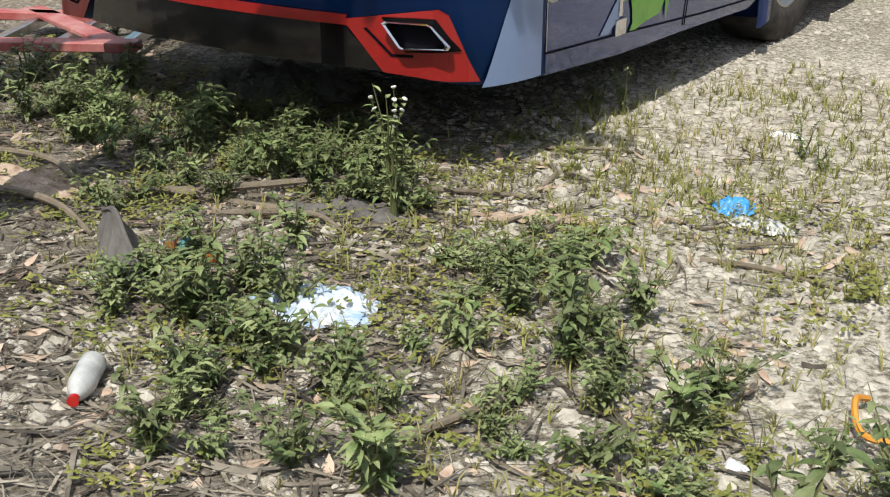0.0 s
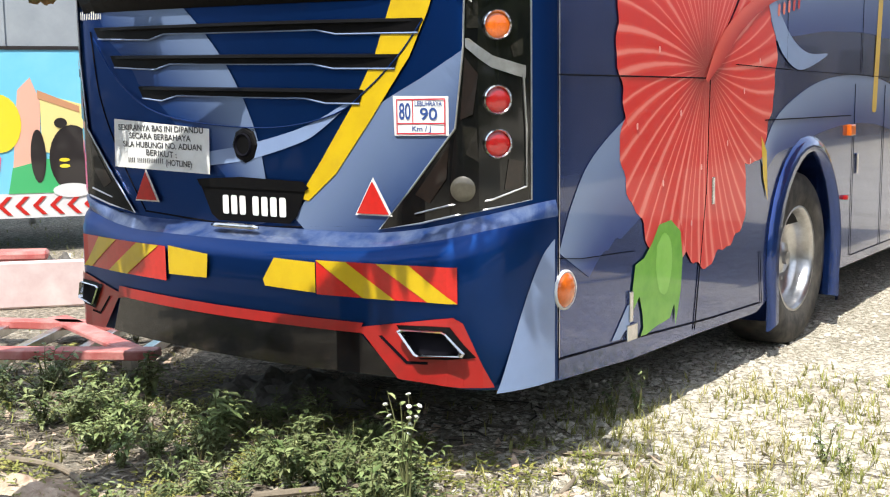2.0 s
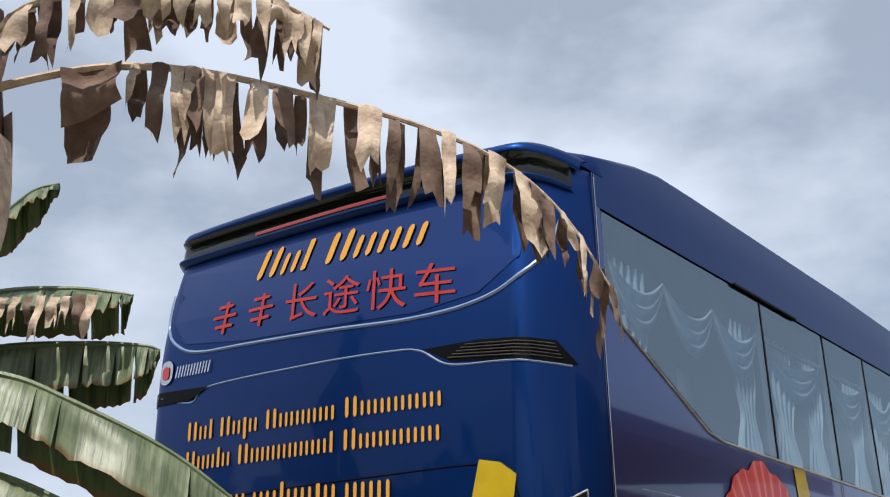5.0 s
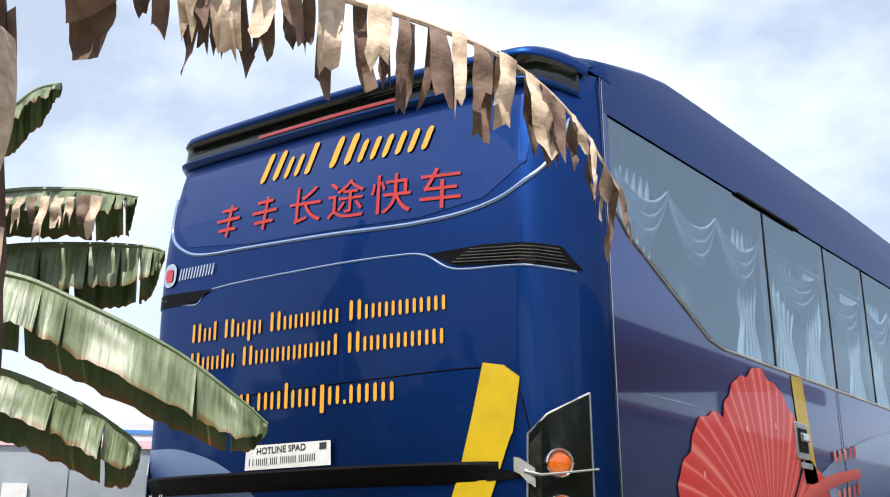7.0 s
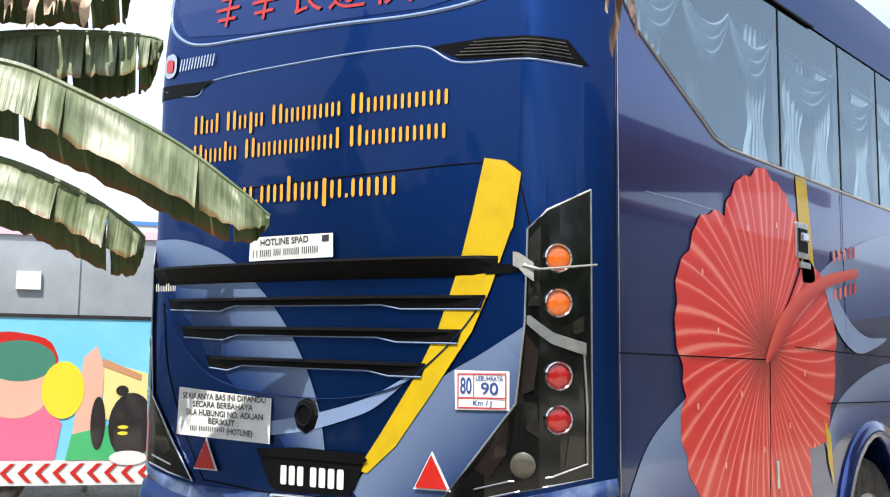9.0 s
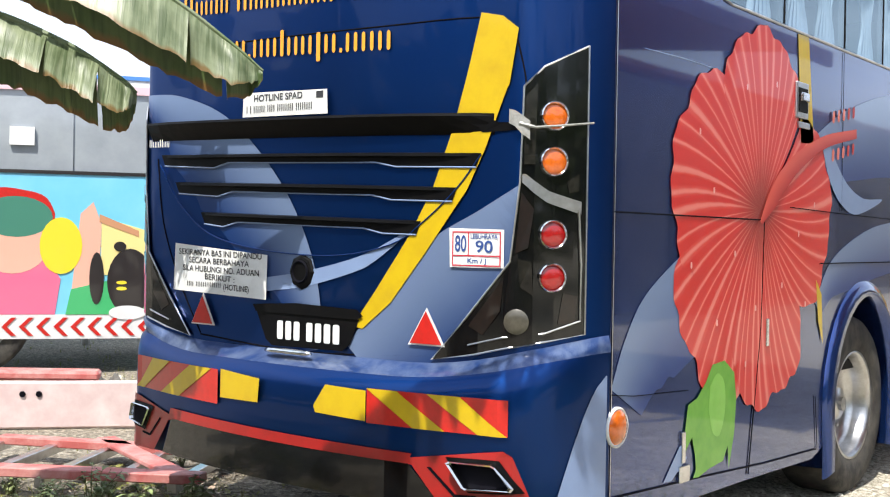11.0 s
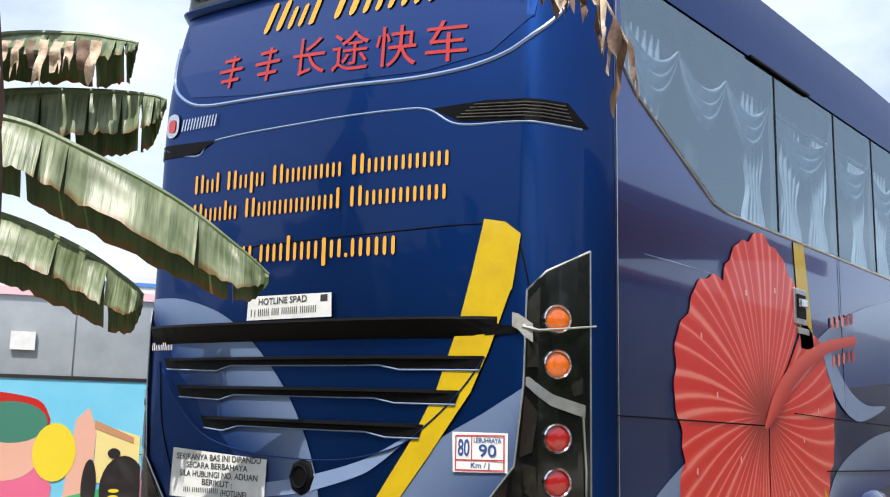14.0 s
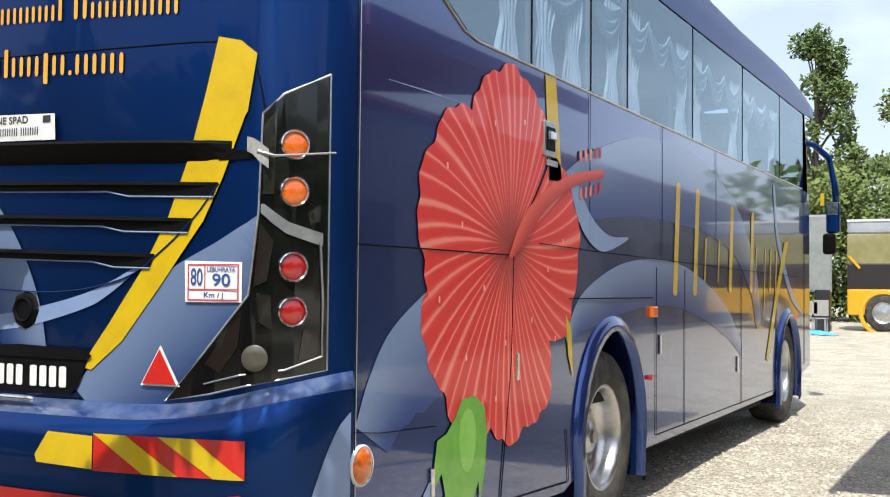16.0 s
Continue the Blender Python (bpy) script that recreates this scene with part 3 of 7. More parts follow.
louvre(-1.10, 1.925, 0.95, 1.852, 0.08, 0.06, "grille_lip")
decal("grille_lip_end", L2([(0.88, 1.85), (0.97, 1.815), (1.08, 1.81), (1.08, 1.785), (0.9, 1.78)]), on_rear, 0.010, M_BLACK, coach)
for x0, zl, x1, zr, n0, n1 in ((-0.94, 1.765, 0.90, 1.705, -0.45, 0.42), (-0.83, 1.635, 0.80, 1.580, -0.42, 0.40), (-0.64, 1.495, 0.64, 1.455, -0.38, 0.36)):
    def zz(x):
        return zl + (zr - zl) * (x - x0) / (x1 - x0)
    decal("grille_slot", L2([(x0, zz(x0)), (x1, zz(x1)), (x1 - 0.02, zz(x1) - 0.05), (n1 + 0.10, zz(n1) - 0.055), (n1, zz(n1) - 0.035), (n0, zz(n0) - 0.035), (n0 - 0.1, zz(n0) - 0.055), (x0 + 0.03, zz(x0) - 0.05)]),
          on_rear, 0.011, M_BLACK, coach)
    louvre(x0, zl + 0.002, x1, zr + 0.002, 0.022, 0.03)
    edge = [(x0 + 0.03, zz(x0) - 0.052), (n0 - 0.1, zz(n0) - 0.057), (n0, zz(n0) - 0.037), (n1, zz(n1) - 0.037), (n1 + 0.10, zz(n1) - 0.057), (x1 - 0.02, zz(x1) - 0.052)]
    vs, fs = tube([on_rear(*level(*p), 0.012) for p in edge], 0.0035, 6)
    mesh_ob("louvre_edge", vs, fs, M_PALE, coach)
vs, fs = tube([on_rear(*level(p.x, p.y), 0.010) for p in smooth_line([(-0.95, 1.72), (-0.80, 1.54), (-0.58, 1.40), (-0.25, 1.335), (0.19, 1.315), (0.5, 1.365), (0.66, 1.46), (0.80, 1.58), (0.90, 1.70)], 40)], 0.003, 6)
mesh_ob("grille_rim", vs, fs, M_NAVY, coach)


def seam(line, surf, name="panel_seam", r=0.004, n=30, material=None, off=0.0):
    vs, fs = tube([surf(p.x, p.y, off) for p in smooth_line(line, n)], r, 6)
    return mesh_ob(name, vs, fs, material or M_SEAM, coach)


# hatch edges, light trims
seam(L2([(-0.93, 2.245), (-0.3, 2.235), (0.4, 2.215), (0.86, 2.205), (1.0, 2.17), (1.06, 2.02), (1.085, 1.82)]), on_rear, r=0.0035)
seam(L2([(-0.98, 1.75), (-0.93, 1.45), (-0.80, 1.18), (-0.64, 0.95)]), on_rear, r=0.004)
seam(L2([(1.055, 1.60), (1.03, 1.33), (0.85, 1.13), (0.68, 0.955)]), on_rear, r=0.004)
seam(L2([(-0.64, 0.945), (0, 0.915), (0.68, 0.945)]), on_rear, r=0.004)
seam(L2([(-1.12, 2.80), (-0.80, 2.715), (-0.66, 2.77), (0.0, 2.745), (0.46, 2.715), (0.62, 2.69), (0.76, 2.61), (1.0, 2.585), (1.2, 2.56)]), on_rear, "trim_line", 0.005, 60, M_PALE)
seam(L2([(-1.08, 3.32), (-1.04, 3.12), (-0.92, 3.01), (-0.75, 2.955), (-0.42, 2.925), (0.13, 2.875), (0.55, 2.835), (0.85, 2.84), (1.05, 2.90), (1.15, 3.02), (1.19, 3.2)]), on_rear, "rear_window_trim", 0.009, 60, M_PALE)
decal("vent_slot", L2([(0.64, 2.69), (0.77, 2.62), (1.215, 2.565), (1.17, 2.655), (0.9, 2.685)]), on_rear, 0.006, M_BLACK, coach)
decal("vent_slot", L2([(-1.17, 2.815), (-1.17, 2.745), (-0.80, 2.725), (-0.66, 2.77)]), on_rear, 0.006, M_BLACK, coach)
for i in range(5):
    seam(L2([(0.76 + 0.02 * i, 2.635 + 0.010 * i), (1.18 - 0.004 * i, 2.585 + 0.014 * i)]), on_rear, "vent_fin", 0.003, 6, M_RUBBER, 0.008)
decal("rear_glass", L2([(-1.0, 3.15), (-0.88, 3.02), (-0.42, 2.945), (0.13, 2.895), (0.6, 2.855), (0.9, 2.88), (1.08, 3.0), (1.12, 3.30), (-1.02, 3.42)]), on_rear, 0.003, mat("painted_glass", (0.0072, 0.042, 0.185), 0.32, 1.0, (0.008, 0.044, 0.195), 3, 0.4, coat=0.7), coach)
# company name and its lines as bars
name_bars("Cal Caaa", *level(-0.42, 3.235), 0.64, 0.15, on_rear, 0.009, M_GOLD, coach, drop=0.02, slant=0.35)
name_bars("Cal Caja Caaaaa Caaaaaa", *level(-0.80, 2.535), 0.735, 0.085, on_rear, 0.006, M_GOLD, coach, drop=-0.004)
name_bars("Caala Caaaaaaal Caaaaaa", *level(-0.80, 2.395), 0.725, 0.085, on_rear, 0.006, M_GOLD, coach, drop=-0.002)
name_bars("aaa.aalaaja.aaa", *level(-0.60, 2.175), 0.49, 0.105, on_rear, 0.006, M_GOLD, coach, drop=0.008)
for i in range(2):
    x = -0.68 + 0.262 * i
    z = level(x, 3.035 - 0.017 * i)[1]
    for k, w in ((0, 0.13), (1, 0.17), (2, 0.11)):
        decal("name_sign", rounded(x + 0.09 - w / 2, z + 0.01 + 0.05 * k, x + 0.09 + w / 2, z + 0.026 + 0.05 * k, 0.005, 2), on_rear, 0.009, M_REDLET, coach)
    decal("name_sign", rounded(x + 0.08, z - 0.02, x + 0.099, z + 0.14, 0.005, 2, 0.1), on_rear, 0.0095, M_REDLET, coach)
lettering("lettered_line", "\u957f\u9014\u5feb\u8f66", -0.155, level(-0.155, 2.990)[1], 0.80, 0.165, on_rear, 0.009, M_REDLET, coach, drop=0.055, spread=1.22, bold=0.0)
x, z = level(-1.05, 2.90)
decal("badge", rounded(x, z - 0.06, x + 0.10, z + 0.06, 0.045), on_rear, 0.008, M_CHROME, coach)
decal("badge_mark", rounded(x + 0.025, z - 0.035, x + 0.075, z + 0.03, 0.02), on_rear, 0.011, M_REDREFLECT, coach)
name_bars("CCCCCC", *level(-0.93, 2.855), -0.66, 0.06, on_rear, 0.010, M_CHROME, coach, slant=0.2)
name_bars("CaaCaa", *level(-1.04, 1.805), -0.88, 0.035, on_rear, 0.010, M_WHITE, coach)
# stickers
def sticker(name, corners, label, material=None):
    return decal(name, L2(corners), on_rear, 0.012, material or M_WHITE, coach, label)


hot = sticker("sticker", [(-0.36, 1.905), (0.16, 1.89), (0.155, 1.99), (-0.355, 2.01)], "white hotline sticker with black writing")
lettering("printed_line", "HOTLINE SPAD", *level(-0.285, 1.968), 0.015, 0.026, on_rear, 0.014, M_INK, hot, drop=-0.006)
name_bars("l l CCC CC CCCC CCCC", *level(-0.335, 1.92), 0.075, 0.03, on_rear, 0.014, M_INK, hot, drop=-0.008, name="number_bar")
decal("mark", L2([(0.095, 1.958), (0.135, 1.958), (0.135, 1.985), (0.095, 1.985)]), on_rear, 0.014, M_INK, hot)
note = sticker("sticker", [(-0.83, 1.14), (-0.19, 1.12), (-0.185, 1.31), (-0.82, 1.355)], "white warning notice with black writing")
for i, (words, x0, x1) in enumerate((("SEKIRANYA BAS INI DIPANDU", -0.79, -0.22), ("SECARA BERBAHAYA", -0.715, -0.30), ("SILA HUBUNGI NO. ADUAN", -0.76, -0.235), ("BERIKUT :", -0.60, -0.395))):
    lettering("printed_line", words, x0, level(x0, 1.308 - 0.037 * i)[1] - 0.002, x1, 0.024, on_rear, 0.014, M_INK, note, drop=0.008)
name_bars("CC CCCCCCC", *level(-0.73, 1.160), -0.485, 0.022, on_rear, 0.014, M_INK, note, name="number_bar")
lettering("printed_line", "(HOTLINE)", -0.47, level(-0.47, 1.152)[1], -0.30, 0.024, on_rear, 0.014, M_INK, note, drop=0.004)
spd = sticker("sticker", [(0.775, 1.285), (1.0, 1.285), (1.0, 1.425), (0.77, 1.43)], "white and red speed limit sticker")
for a, b, c, d in ((0.785, 1.290, 0.99, 1.295), (0.785, 1.413, 0.99, 1.418), (0.785, 1.29, 0.790, 1.418), (0.985, 1.29, 0.99, 1.418), (0.785, 1.326, 0.99, 1.331), (0.853, 1.328, 0.857, 1.416)):
    decal("red_line", L2([(a, b), (c, b), (c, d), (a, d)]), on_rear, 0.014, M_REDINK, spd)
lettering("printed_line", "80", 0.797, level(0.797, 1.345)[1], 0.846, 0.058, on_rear, 0.014, M_BLUEINK, spd)
lettering("printed_line", "LEBUHRAYA", 0.864, level(0.864, 1.392)[1], 0.977, 0.017, on_rear, 0.014, M_BLUEINK, spd)
lettering("printed_line", "90", 0.885, level(0.885, 1.343)[1], 0.957, 0.042, on_rear, 0.014, M_BLUEINK, spd)
lettering("printed_line", "Km / J", 0.852, level(0.852, 1.302)[1], 0.93, 0.018, on_rear, 0.014, M_BLUEINK, spd)
# plate in its recess
decal("plate_shadow_lip", L2([(-0.27, 1.10), (0.0, 1.115), (0.34, 1.105), (0.37, 1.08), (0.34, 1.065), (-0.25, 1.07)]), on_rear, 0.016, M_BLACK, coach)
plate = decal("number_plate", L2([(-0.25, 1.07), (0.345, 1.065), (0.30, 0.965), (0.26, 0.935), (-0.15, 0.930), (-0.19, 0.955)]), on_rear, 0.010, M_BLACK, coach, "black number plate with white bars")
for i, x in enumerate((-0.115, -0.065, -0.015, 0.06, 0.11, 0.16, 0.21)):
    decal("plate_bar", L2(rounded(x, 0.96, x + 0.036, 1.038, 0.008, 2)), on_rear, 0.014, M_WHITE, plate)
vs, fs = tube([on_bumper(x, 0.0, 0.0) + Vector((0, 0.085, 0.918)) for x in [-0.12 + 0.03 * i for i in range(10)]], [0.006] + [0.014] * 8 + [0.006], 10)
mesh_ob("hatch_handle", vs, fs, M_CHROME, coach, "chrome hatch handle", True)
# hatch lock badge
vs, fs = lathe([(0.0, 0.016), (0.055, 0.016), (0.066, 0.012), (0.078, 0.0)], Matrix.Translation(on_rear(*level(0.02, 1.245), 0)) @ pose(0, 0, 0, 90, 0, 0), 8)
lock = mesh_ob("hatch_lock", vs, fs, M_BLACK, coach)
vs, fs = lathe([(0.036, 0.018), (0.044, 0.024), (0.05, 0.018), (0.044, 0.012)], Matrix.Translation(on_rear(*level(0.02, 1.245), 0)) @ pose(0, 0, 0, 90, 0, 0), 20)
mesh_ob("lock_ring", vs, fs, M_SEAM, lock)
# warning triangles
for x, z in ((-0.61, 0.99), (0.675, 0.985)):
    tri = L2([(x - 0.085, z), (x + 0.085, z), (x, z + 0.145)])
    t0 = decal("reflector_triangle", tri, on_rear, 0.012, M_WHITE, coach, "red warning triangle with a white edge")
    cx, cz = x, z + 0.05
    decal("red_face", L2([(cx + (p[0] - cx) * 0.86, cz + (p[1] - cz) * 0.86) for p in ((x - 0.085, z), (x + 0.085, z), (x, z + 0.145))]), on_rear, 0.018, M_REDREFLECT, t0)

# tail lamp clusters
M_FACET = (mat("smoked_facet", (0.008, 0.0075, 0.0065), 0.15, 0.0, (0.026, 0.024, 0.02), 40, 0.5, coat=0.8), mat("dull_reflector", (0.016, 0.009, 0.007), 0.3, 0.2, (0.006, 0.005, 0.0045), 40, 0.5, coat=0.8))
def lamp_cluster(sx):
    outline = [(1.215, 2.095), (1.12, 2.01), (1.065, 1.94), (1.055, 1.6), (1.02, 1.31), (0.85, 1.10), (0.70, 0.935), (0.88, 0.965), (1.02, 1.0), (1.12, 1.022), (1.215, 1.05)]
    def at(x, z):
        return (sx * x, level(sx * x, z)[1] + (0.0 if sx > 0 else 0.0))
    shell = decal("tail_lamp", [at(*p) for p in outline], on_rear, 0.011, M_GLOSSBLACK, coach, "smoked tail lamp cluster")
    loop = outline + outline[:1]
    vs, fs = tube([on_rear(*at(*p), 0.013) for p in loop], 0.004, 6)
    mesh_ob("lamp_rim", vs, fs, M_SILVER, shell)
    for z, m in ((1.835, M_AMBER), (1.672, M_AMBER), (1.41, M_REDLENS), (1.255, M_REDLENS), (1.095, M_CLEARLENS)):
        x = 1.145 if z > 1.2 else 1.05
        c = on_rear(*at(x, z), 0.009)
        tilt = 52 if x > 1.1 else 25
        ax = Matrix.Translation(c) @ pose(0, 0, 0, 90, 0, sx * tilt)
        vs, fs = lathe([(0.051, 0.0), (0.053, 0.014), (0.049, 0.019), (0.044, 0.012)], ax, 24)
        if sx < 0:
            continue
        if z > 1.2:
            mesh_ob("lamp_ring", vs, fs, M_CHROME, shell)
        vs, fs = lathe([(0.046, 0.006), (0.038, 0.010), (0.022, 0.013), (0.0, 0.014)], ax, 24)
        mesh_ob("lens", vs, fs, m, shell, smooth=True)
    decal("chrome_strip", [at(*p) for p in ((1.062, 1.625), (1.075, 1.625), (1.135, 1.565), (1.205, 1.53), (1.205, 1.485), (1.13, 1.525), (1.062, 1.595))], on_rear, 0.017, M_SILVER, shell)
    strip = [at(*p) for p in ((1.20, 1.50), (1.206, 1.30), (1.206, 1.10), (1.13, 1.055), (1.0, 1.035), (0.86, 1.0))]
    vs, fs = tube([on_rear(*p, 0.016) for p in strip], [0.006, 0.005, 0.004, 0.004, 0.004, 0.003], 6)
    mesh_ob("chrome_strip", vs, fs, M_SILVER, shell)
    # inner reflector facets in two dark tones, laid on the smoked cover
    for k, poly in enumerate((((1.068, 1.90), (1.105, 1.95), (1.10, 1.66), (1.068, 1.66)), ((1.06, 1.56), (1.10, 1.50), (1.085, 1.36), (1.04, 1.34)), ((1.05, 1.32), (1.095, 1.31), (1.10, 1.19), (1.06, 1.22)),
                              ((0.86, 1.07), (1.0, 1.25), (0.99, 1.13), (0.92, 1.04)), ((1.175, 1.60), (1.20, 1.63), (1.20, 1.57), (1.18, 1.56)), ((1.17, 1.20), (1.20, 1.19), (1.195, 1.09), (1.16, 1.09)))):
        decal("inner_facet", [at(*p) for p in poly], on_rear, 0.0135, M_FACET[k % 2], shell)


lamp_cluster(1)
lamp_cluster(-1)
vs, fs = tube([on_rear(*level(x, z), o) for x, z, o in ((1.05, 1.805, 0.03), (1.10, 1.79, 0.04), (1.16, 1.80, 0.035), (1.225, 1.818, 0.012))], [0.010, 0.005, 0.004, 0.004], 5)
mesh_ob("tape_strand", vs, fs, M_TAPE, coach)
rows = [[on_rear(*level(x, z + dz + 0.010 * math.sin(5 * i + dz * 120)), 0.028 + 0.012 * math.cos(3 * i + dz * 90)) for i, (x, z) in enumerate(((1.005, 1.835), (1.03, 1.815), (1.055, 1.80), (1.085, 1.785)))] for dz in (0.030, 0.012, -0.008, -0.030)]
sheet("tape_strip", rows, M_TAPE, "grey adhesive tape")

# ---- side: flower, swooshes, seams, fittings ----
ribbon("painted_arc", [(0.582, 0.84), (0.68, 1.02), (0.84, 1.19), (1.19, 1.37), (1.5, 1.49)], (0.26, 0.36, 0.42, 0.45, 0.4), on_side, 0.003, M_FADESIDE, coach)
decal("painted_streak", [(1.00, 0.428), (1.07, 0.425), (1.20, 0.50), (1.14, 0.56)], on_side, 0.004, M_PALE, coach)
ribbon("painted_arc", [(2.40, 1.86), (2.63, 1.98), (3.06, 2.14), (3.81, 2.30), (4.76, 2.355), (5.69, 2.25), (6.5, 2.0), (7.1, 1.55), (7.3, 1.1)], (0.05, 0.3, 0.4, 0.5, 0.55, 0.5, 0.4, 0.3, 0.2), on_side, 0.003, M_FADESIDE, coach, n=60)
decal("painted_crescent", [(p.x, p.y) for p in smooth_line([(2.62, 1.95), (2.78, 1.72), (2.98, 1.60), (3.22, 1.57), (3.62, 1.665), (3.3, 1.66), (3.05, 1.72), (2.85, 1.84), (2.70, 1.98)], 32)], on_side, 0.006, M_PALE, coach)
ribbon("painted_arc", [(2.60, 1.10), (2.80, 1.30), (3.15, 1.43), (3.6, 1.52), (4.23, 1.555), (5.0, 1.50), (6.0, 1.25), (6.6, 0.9)], (0.1, 0.2, 0.28, 0.3, 0.3, 0.3, 0.25, 0.1), on_side, 0.003, M_FADESIDE, coach)
decal("yellow_stripe", [(2.31, 2.43), (2.45, 2.435), (2.54, 1.905), (2.37, 1.90)], on_side, 0.004, M_YELLOW, coach)
decal("yellow_stripe", [(2.60, 1.22), (2.68, 1.14), (2.71, 0.88), (2.64, 1.0)], on_side, 0.006, M_YELLOW, coach)
decal("yellow_stripe", [(8.35, 1.85), (8.55, 1.87), (8.05, 1.32), (7.6, 0.72), (7.5, 0.75), (7.9, 1.32)], on_side, 0.006, M_YELLOW, coach)
ribbon("painted_streak", [(7.9, 2.4), (8.1, 1.9), (8.7, 1.4), (9.3, 1.15)], (0.1, 0.12, 0.1, 0.03), on_side, 0.004, M_PALE, coach)


def petal(angle, half, reach, off, seed, wob=0.022):
    cy, cz = 1.90, 1.55
    rr = random.Random(seed)
    ph = [rr.uniform(0, 6.28) for _ in range(4)]
    na, nr = 44, 8
    vs, fs, uvs = [], [], []
    for i in range(na + 1):
        s_ = -1 + 2 * i / na
        a = radians(angle + half * s_)
        edge = reach * (1 - 0.26 * abs(s_) ** 3.6) * (1 + wob * (math.sin(7 * s_ + ph[0]) + 0.7 * math.sin(15 * s_ + ph[1]) + 0.4 * math.sin(31 * s_ + ph[2])))
        for j in range(nr + 1):
            r = edge * j / nr
            a2 = a + 0.10 * (j / nr) ** 2
            vs.append(on_side(cy + r * math.cos(a2), cz + r * math.sin(a2), off))
            uvs.append((s_ * 4 + seed, j / nr))
    for i in range(na):
        for j in range(nr):
            k = i * (nr + 1) + j
            fs.append((k, k + nr + 1, k + nr + 2, k + 1))
    return mesh_ob("petal", vs, fs, M_PETAL, flower, uvs=uvs)


flower = mesh_ob("hibiscus_painting", *lathe([(0.0, 0.0), (0.05, 0.0)], Matrix.Translation((1.2535, 1.9, 1.55)) @ pose(0, 0, 0, 0, 90, 0), 12), M_REDLET, coach, "large red hibiscus painted on the coach side")
petal(-6, 44, 0.88, 0.004, 1)
petal(223, 41, 0.94, 0.0045, 2)
petal(160, 42, 0.88, 0.005, 3)
petal(82, 42, 0.83, 0.0055, 4)
petal(275, 36, 0.91, 0.006, 5)
M_PISTIL = gradient_mat("painted_pistil", (0.62, 0.085, 0.055), (0.42, 0.020, 0.016), coat=0.35)
ribbon("pistil", [(1.885, 1.50), (1.98, 1.63), (2.13, 1.755), (2.36, 1.865), (2.70, 1.965), (3.15, 2.035)], (0.03, 0.10, 0.11, 0.09, 0.065, 0.05), on_side, 0.009, M_PISTIL, flower)
for i in range(10):
    y = 2.78 + 0.075 * (i // 2)
    z = 1.955 + 0.055 * (y - 2.7) / 0.3
    up = 1 if i % 2 else -1
    z0 = z + (0.03 if up > 0 else -0.10)
    decal("stamen", rounded(y, z0 + (0.035 if up > 0 else -0.035), y + 0.034, z0 + (0.10 if up > 0 else 0.03), 0.016, 4, 0.12), on_side, 0.009, M_REDLET if i > 5 else M_STAMEN, flower)
decal("calyx", [(1.36, 0.80), (1.42, 0.87), (1.54, 0.88), (1.64, 0.82), (1.665, 0.70), (1.65, 0.55), (1.60, 0.40), (1.585, 0.50), (1.54, 0.44), (1.40, 0.425), (1.31, 0.405), (1.25, 0.40), (1.28, 0.44), (1.27, 0.50), (1.24, 0.58), (1.15, 0.50), (1.20, 0.72), (1.28, 0.74)], on_side, 0.0065, M_GREEN, flower)
decal("calyx_highlight", [(p.x, p.y) for p in smooth_line([(1.40, 0.78), (1.47, 0.83), (1.54, 0.78), (1.55, 0.66), (1.50, 0.56), (1.43, 0.58), (1.39, 0.68)], 24)], on_side, 0.0075, M_GREENPALE, flower)
rr = random.Random(9)
for y, z in ((1.26, 1.86), (1.40, 1.62), (1.62, 1.35), (1.45, 1.05), (1.75, 0.85), (1.85, 1.10), (2.15, 1.2), (2.45, 1.1), (2.35, 1.45), (1.72, 2.1), (2.05, 2.15), (2.55, 1.6), (1.2, 1.3)):
    decal("painted_drop", rounded(y - 0.008, z - 0.016, y + 0.008, z + 0.012, 0.007, 4), on_side, 0.0095, M_DROP, flower)

name_parent = mesh_ob("name_panel", [on_side(y, z, 0.002) for y, z in ((4.5, 1.5), (4.52, 1.5), (4.52, 1.52))], [(0, 1, 2)], M_GOLD, coach)
M_GOLDSIDE = mat("gold_side_lettering", (0.64, 0.43, 0.05), 0.4, 0.0, (0.56, 0.36, 0.05), 6, 0.4, coat=0.6)


def side_sign(y0, y1, z0, z1, slant=0.12, thick=0.28):
    w = (y1 - y0) * thick * 0.55
    decal("name_bar", rounded(y0, z0, y0 + w, z1, w * 0.3, 3, slant), on_side, 0.005, M_GOLDSIDE, name_parent)
    if y1 - y0 > 0.25:
        decal("name_bar", rounded(y1 - w, z0, y1, z1, w * 0.3, 3, slant), on_side, 0.005, M_GOLDSIDE, name_parent)
side_sign(4.55, 5.15, 1.32, 2.10, 0.1, 0.3)
side_sign(5.35, 5.6, 1.42, 1.75)
side_sign(5.75, 5.95, 1.42, 1.75)
side_sign(6.1, 6.95, 1.35, 2.05, 0.1, 0.22)
side_sign(7.05, 7.3, 1.35, 1.75)
side_sign(7.4, 7.6, 1.15, 1.75)
side_sign(7.65, 7.95, 1.35, 1.75)

def side_seam(pts, r=0.004):
    vs, fs = tube([on_side(y, z, 0.005) for y, z in pts], r * 0.55, 6)
    mesh_ob("panel_seam", vs, fs, M_SEAM, coach)


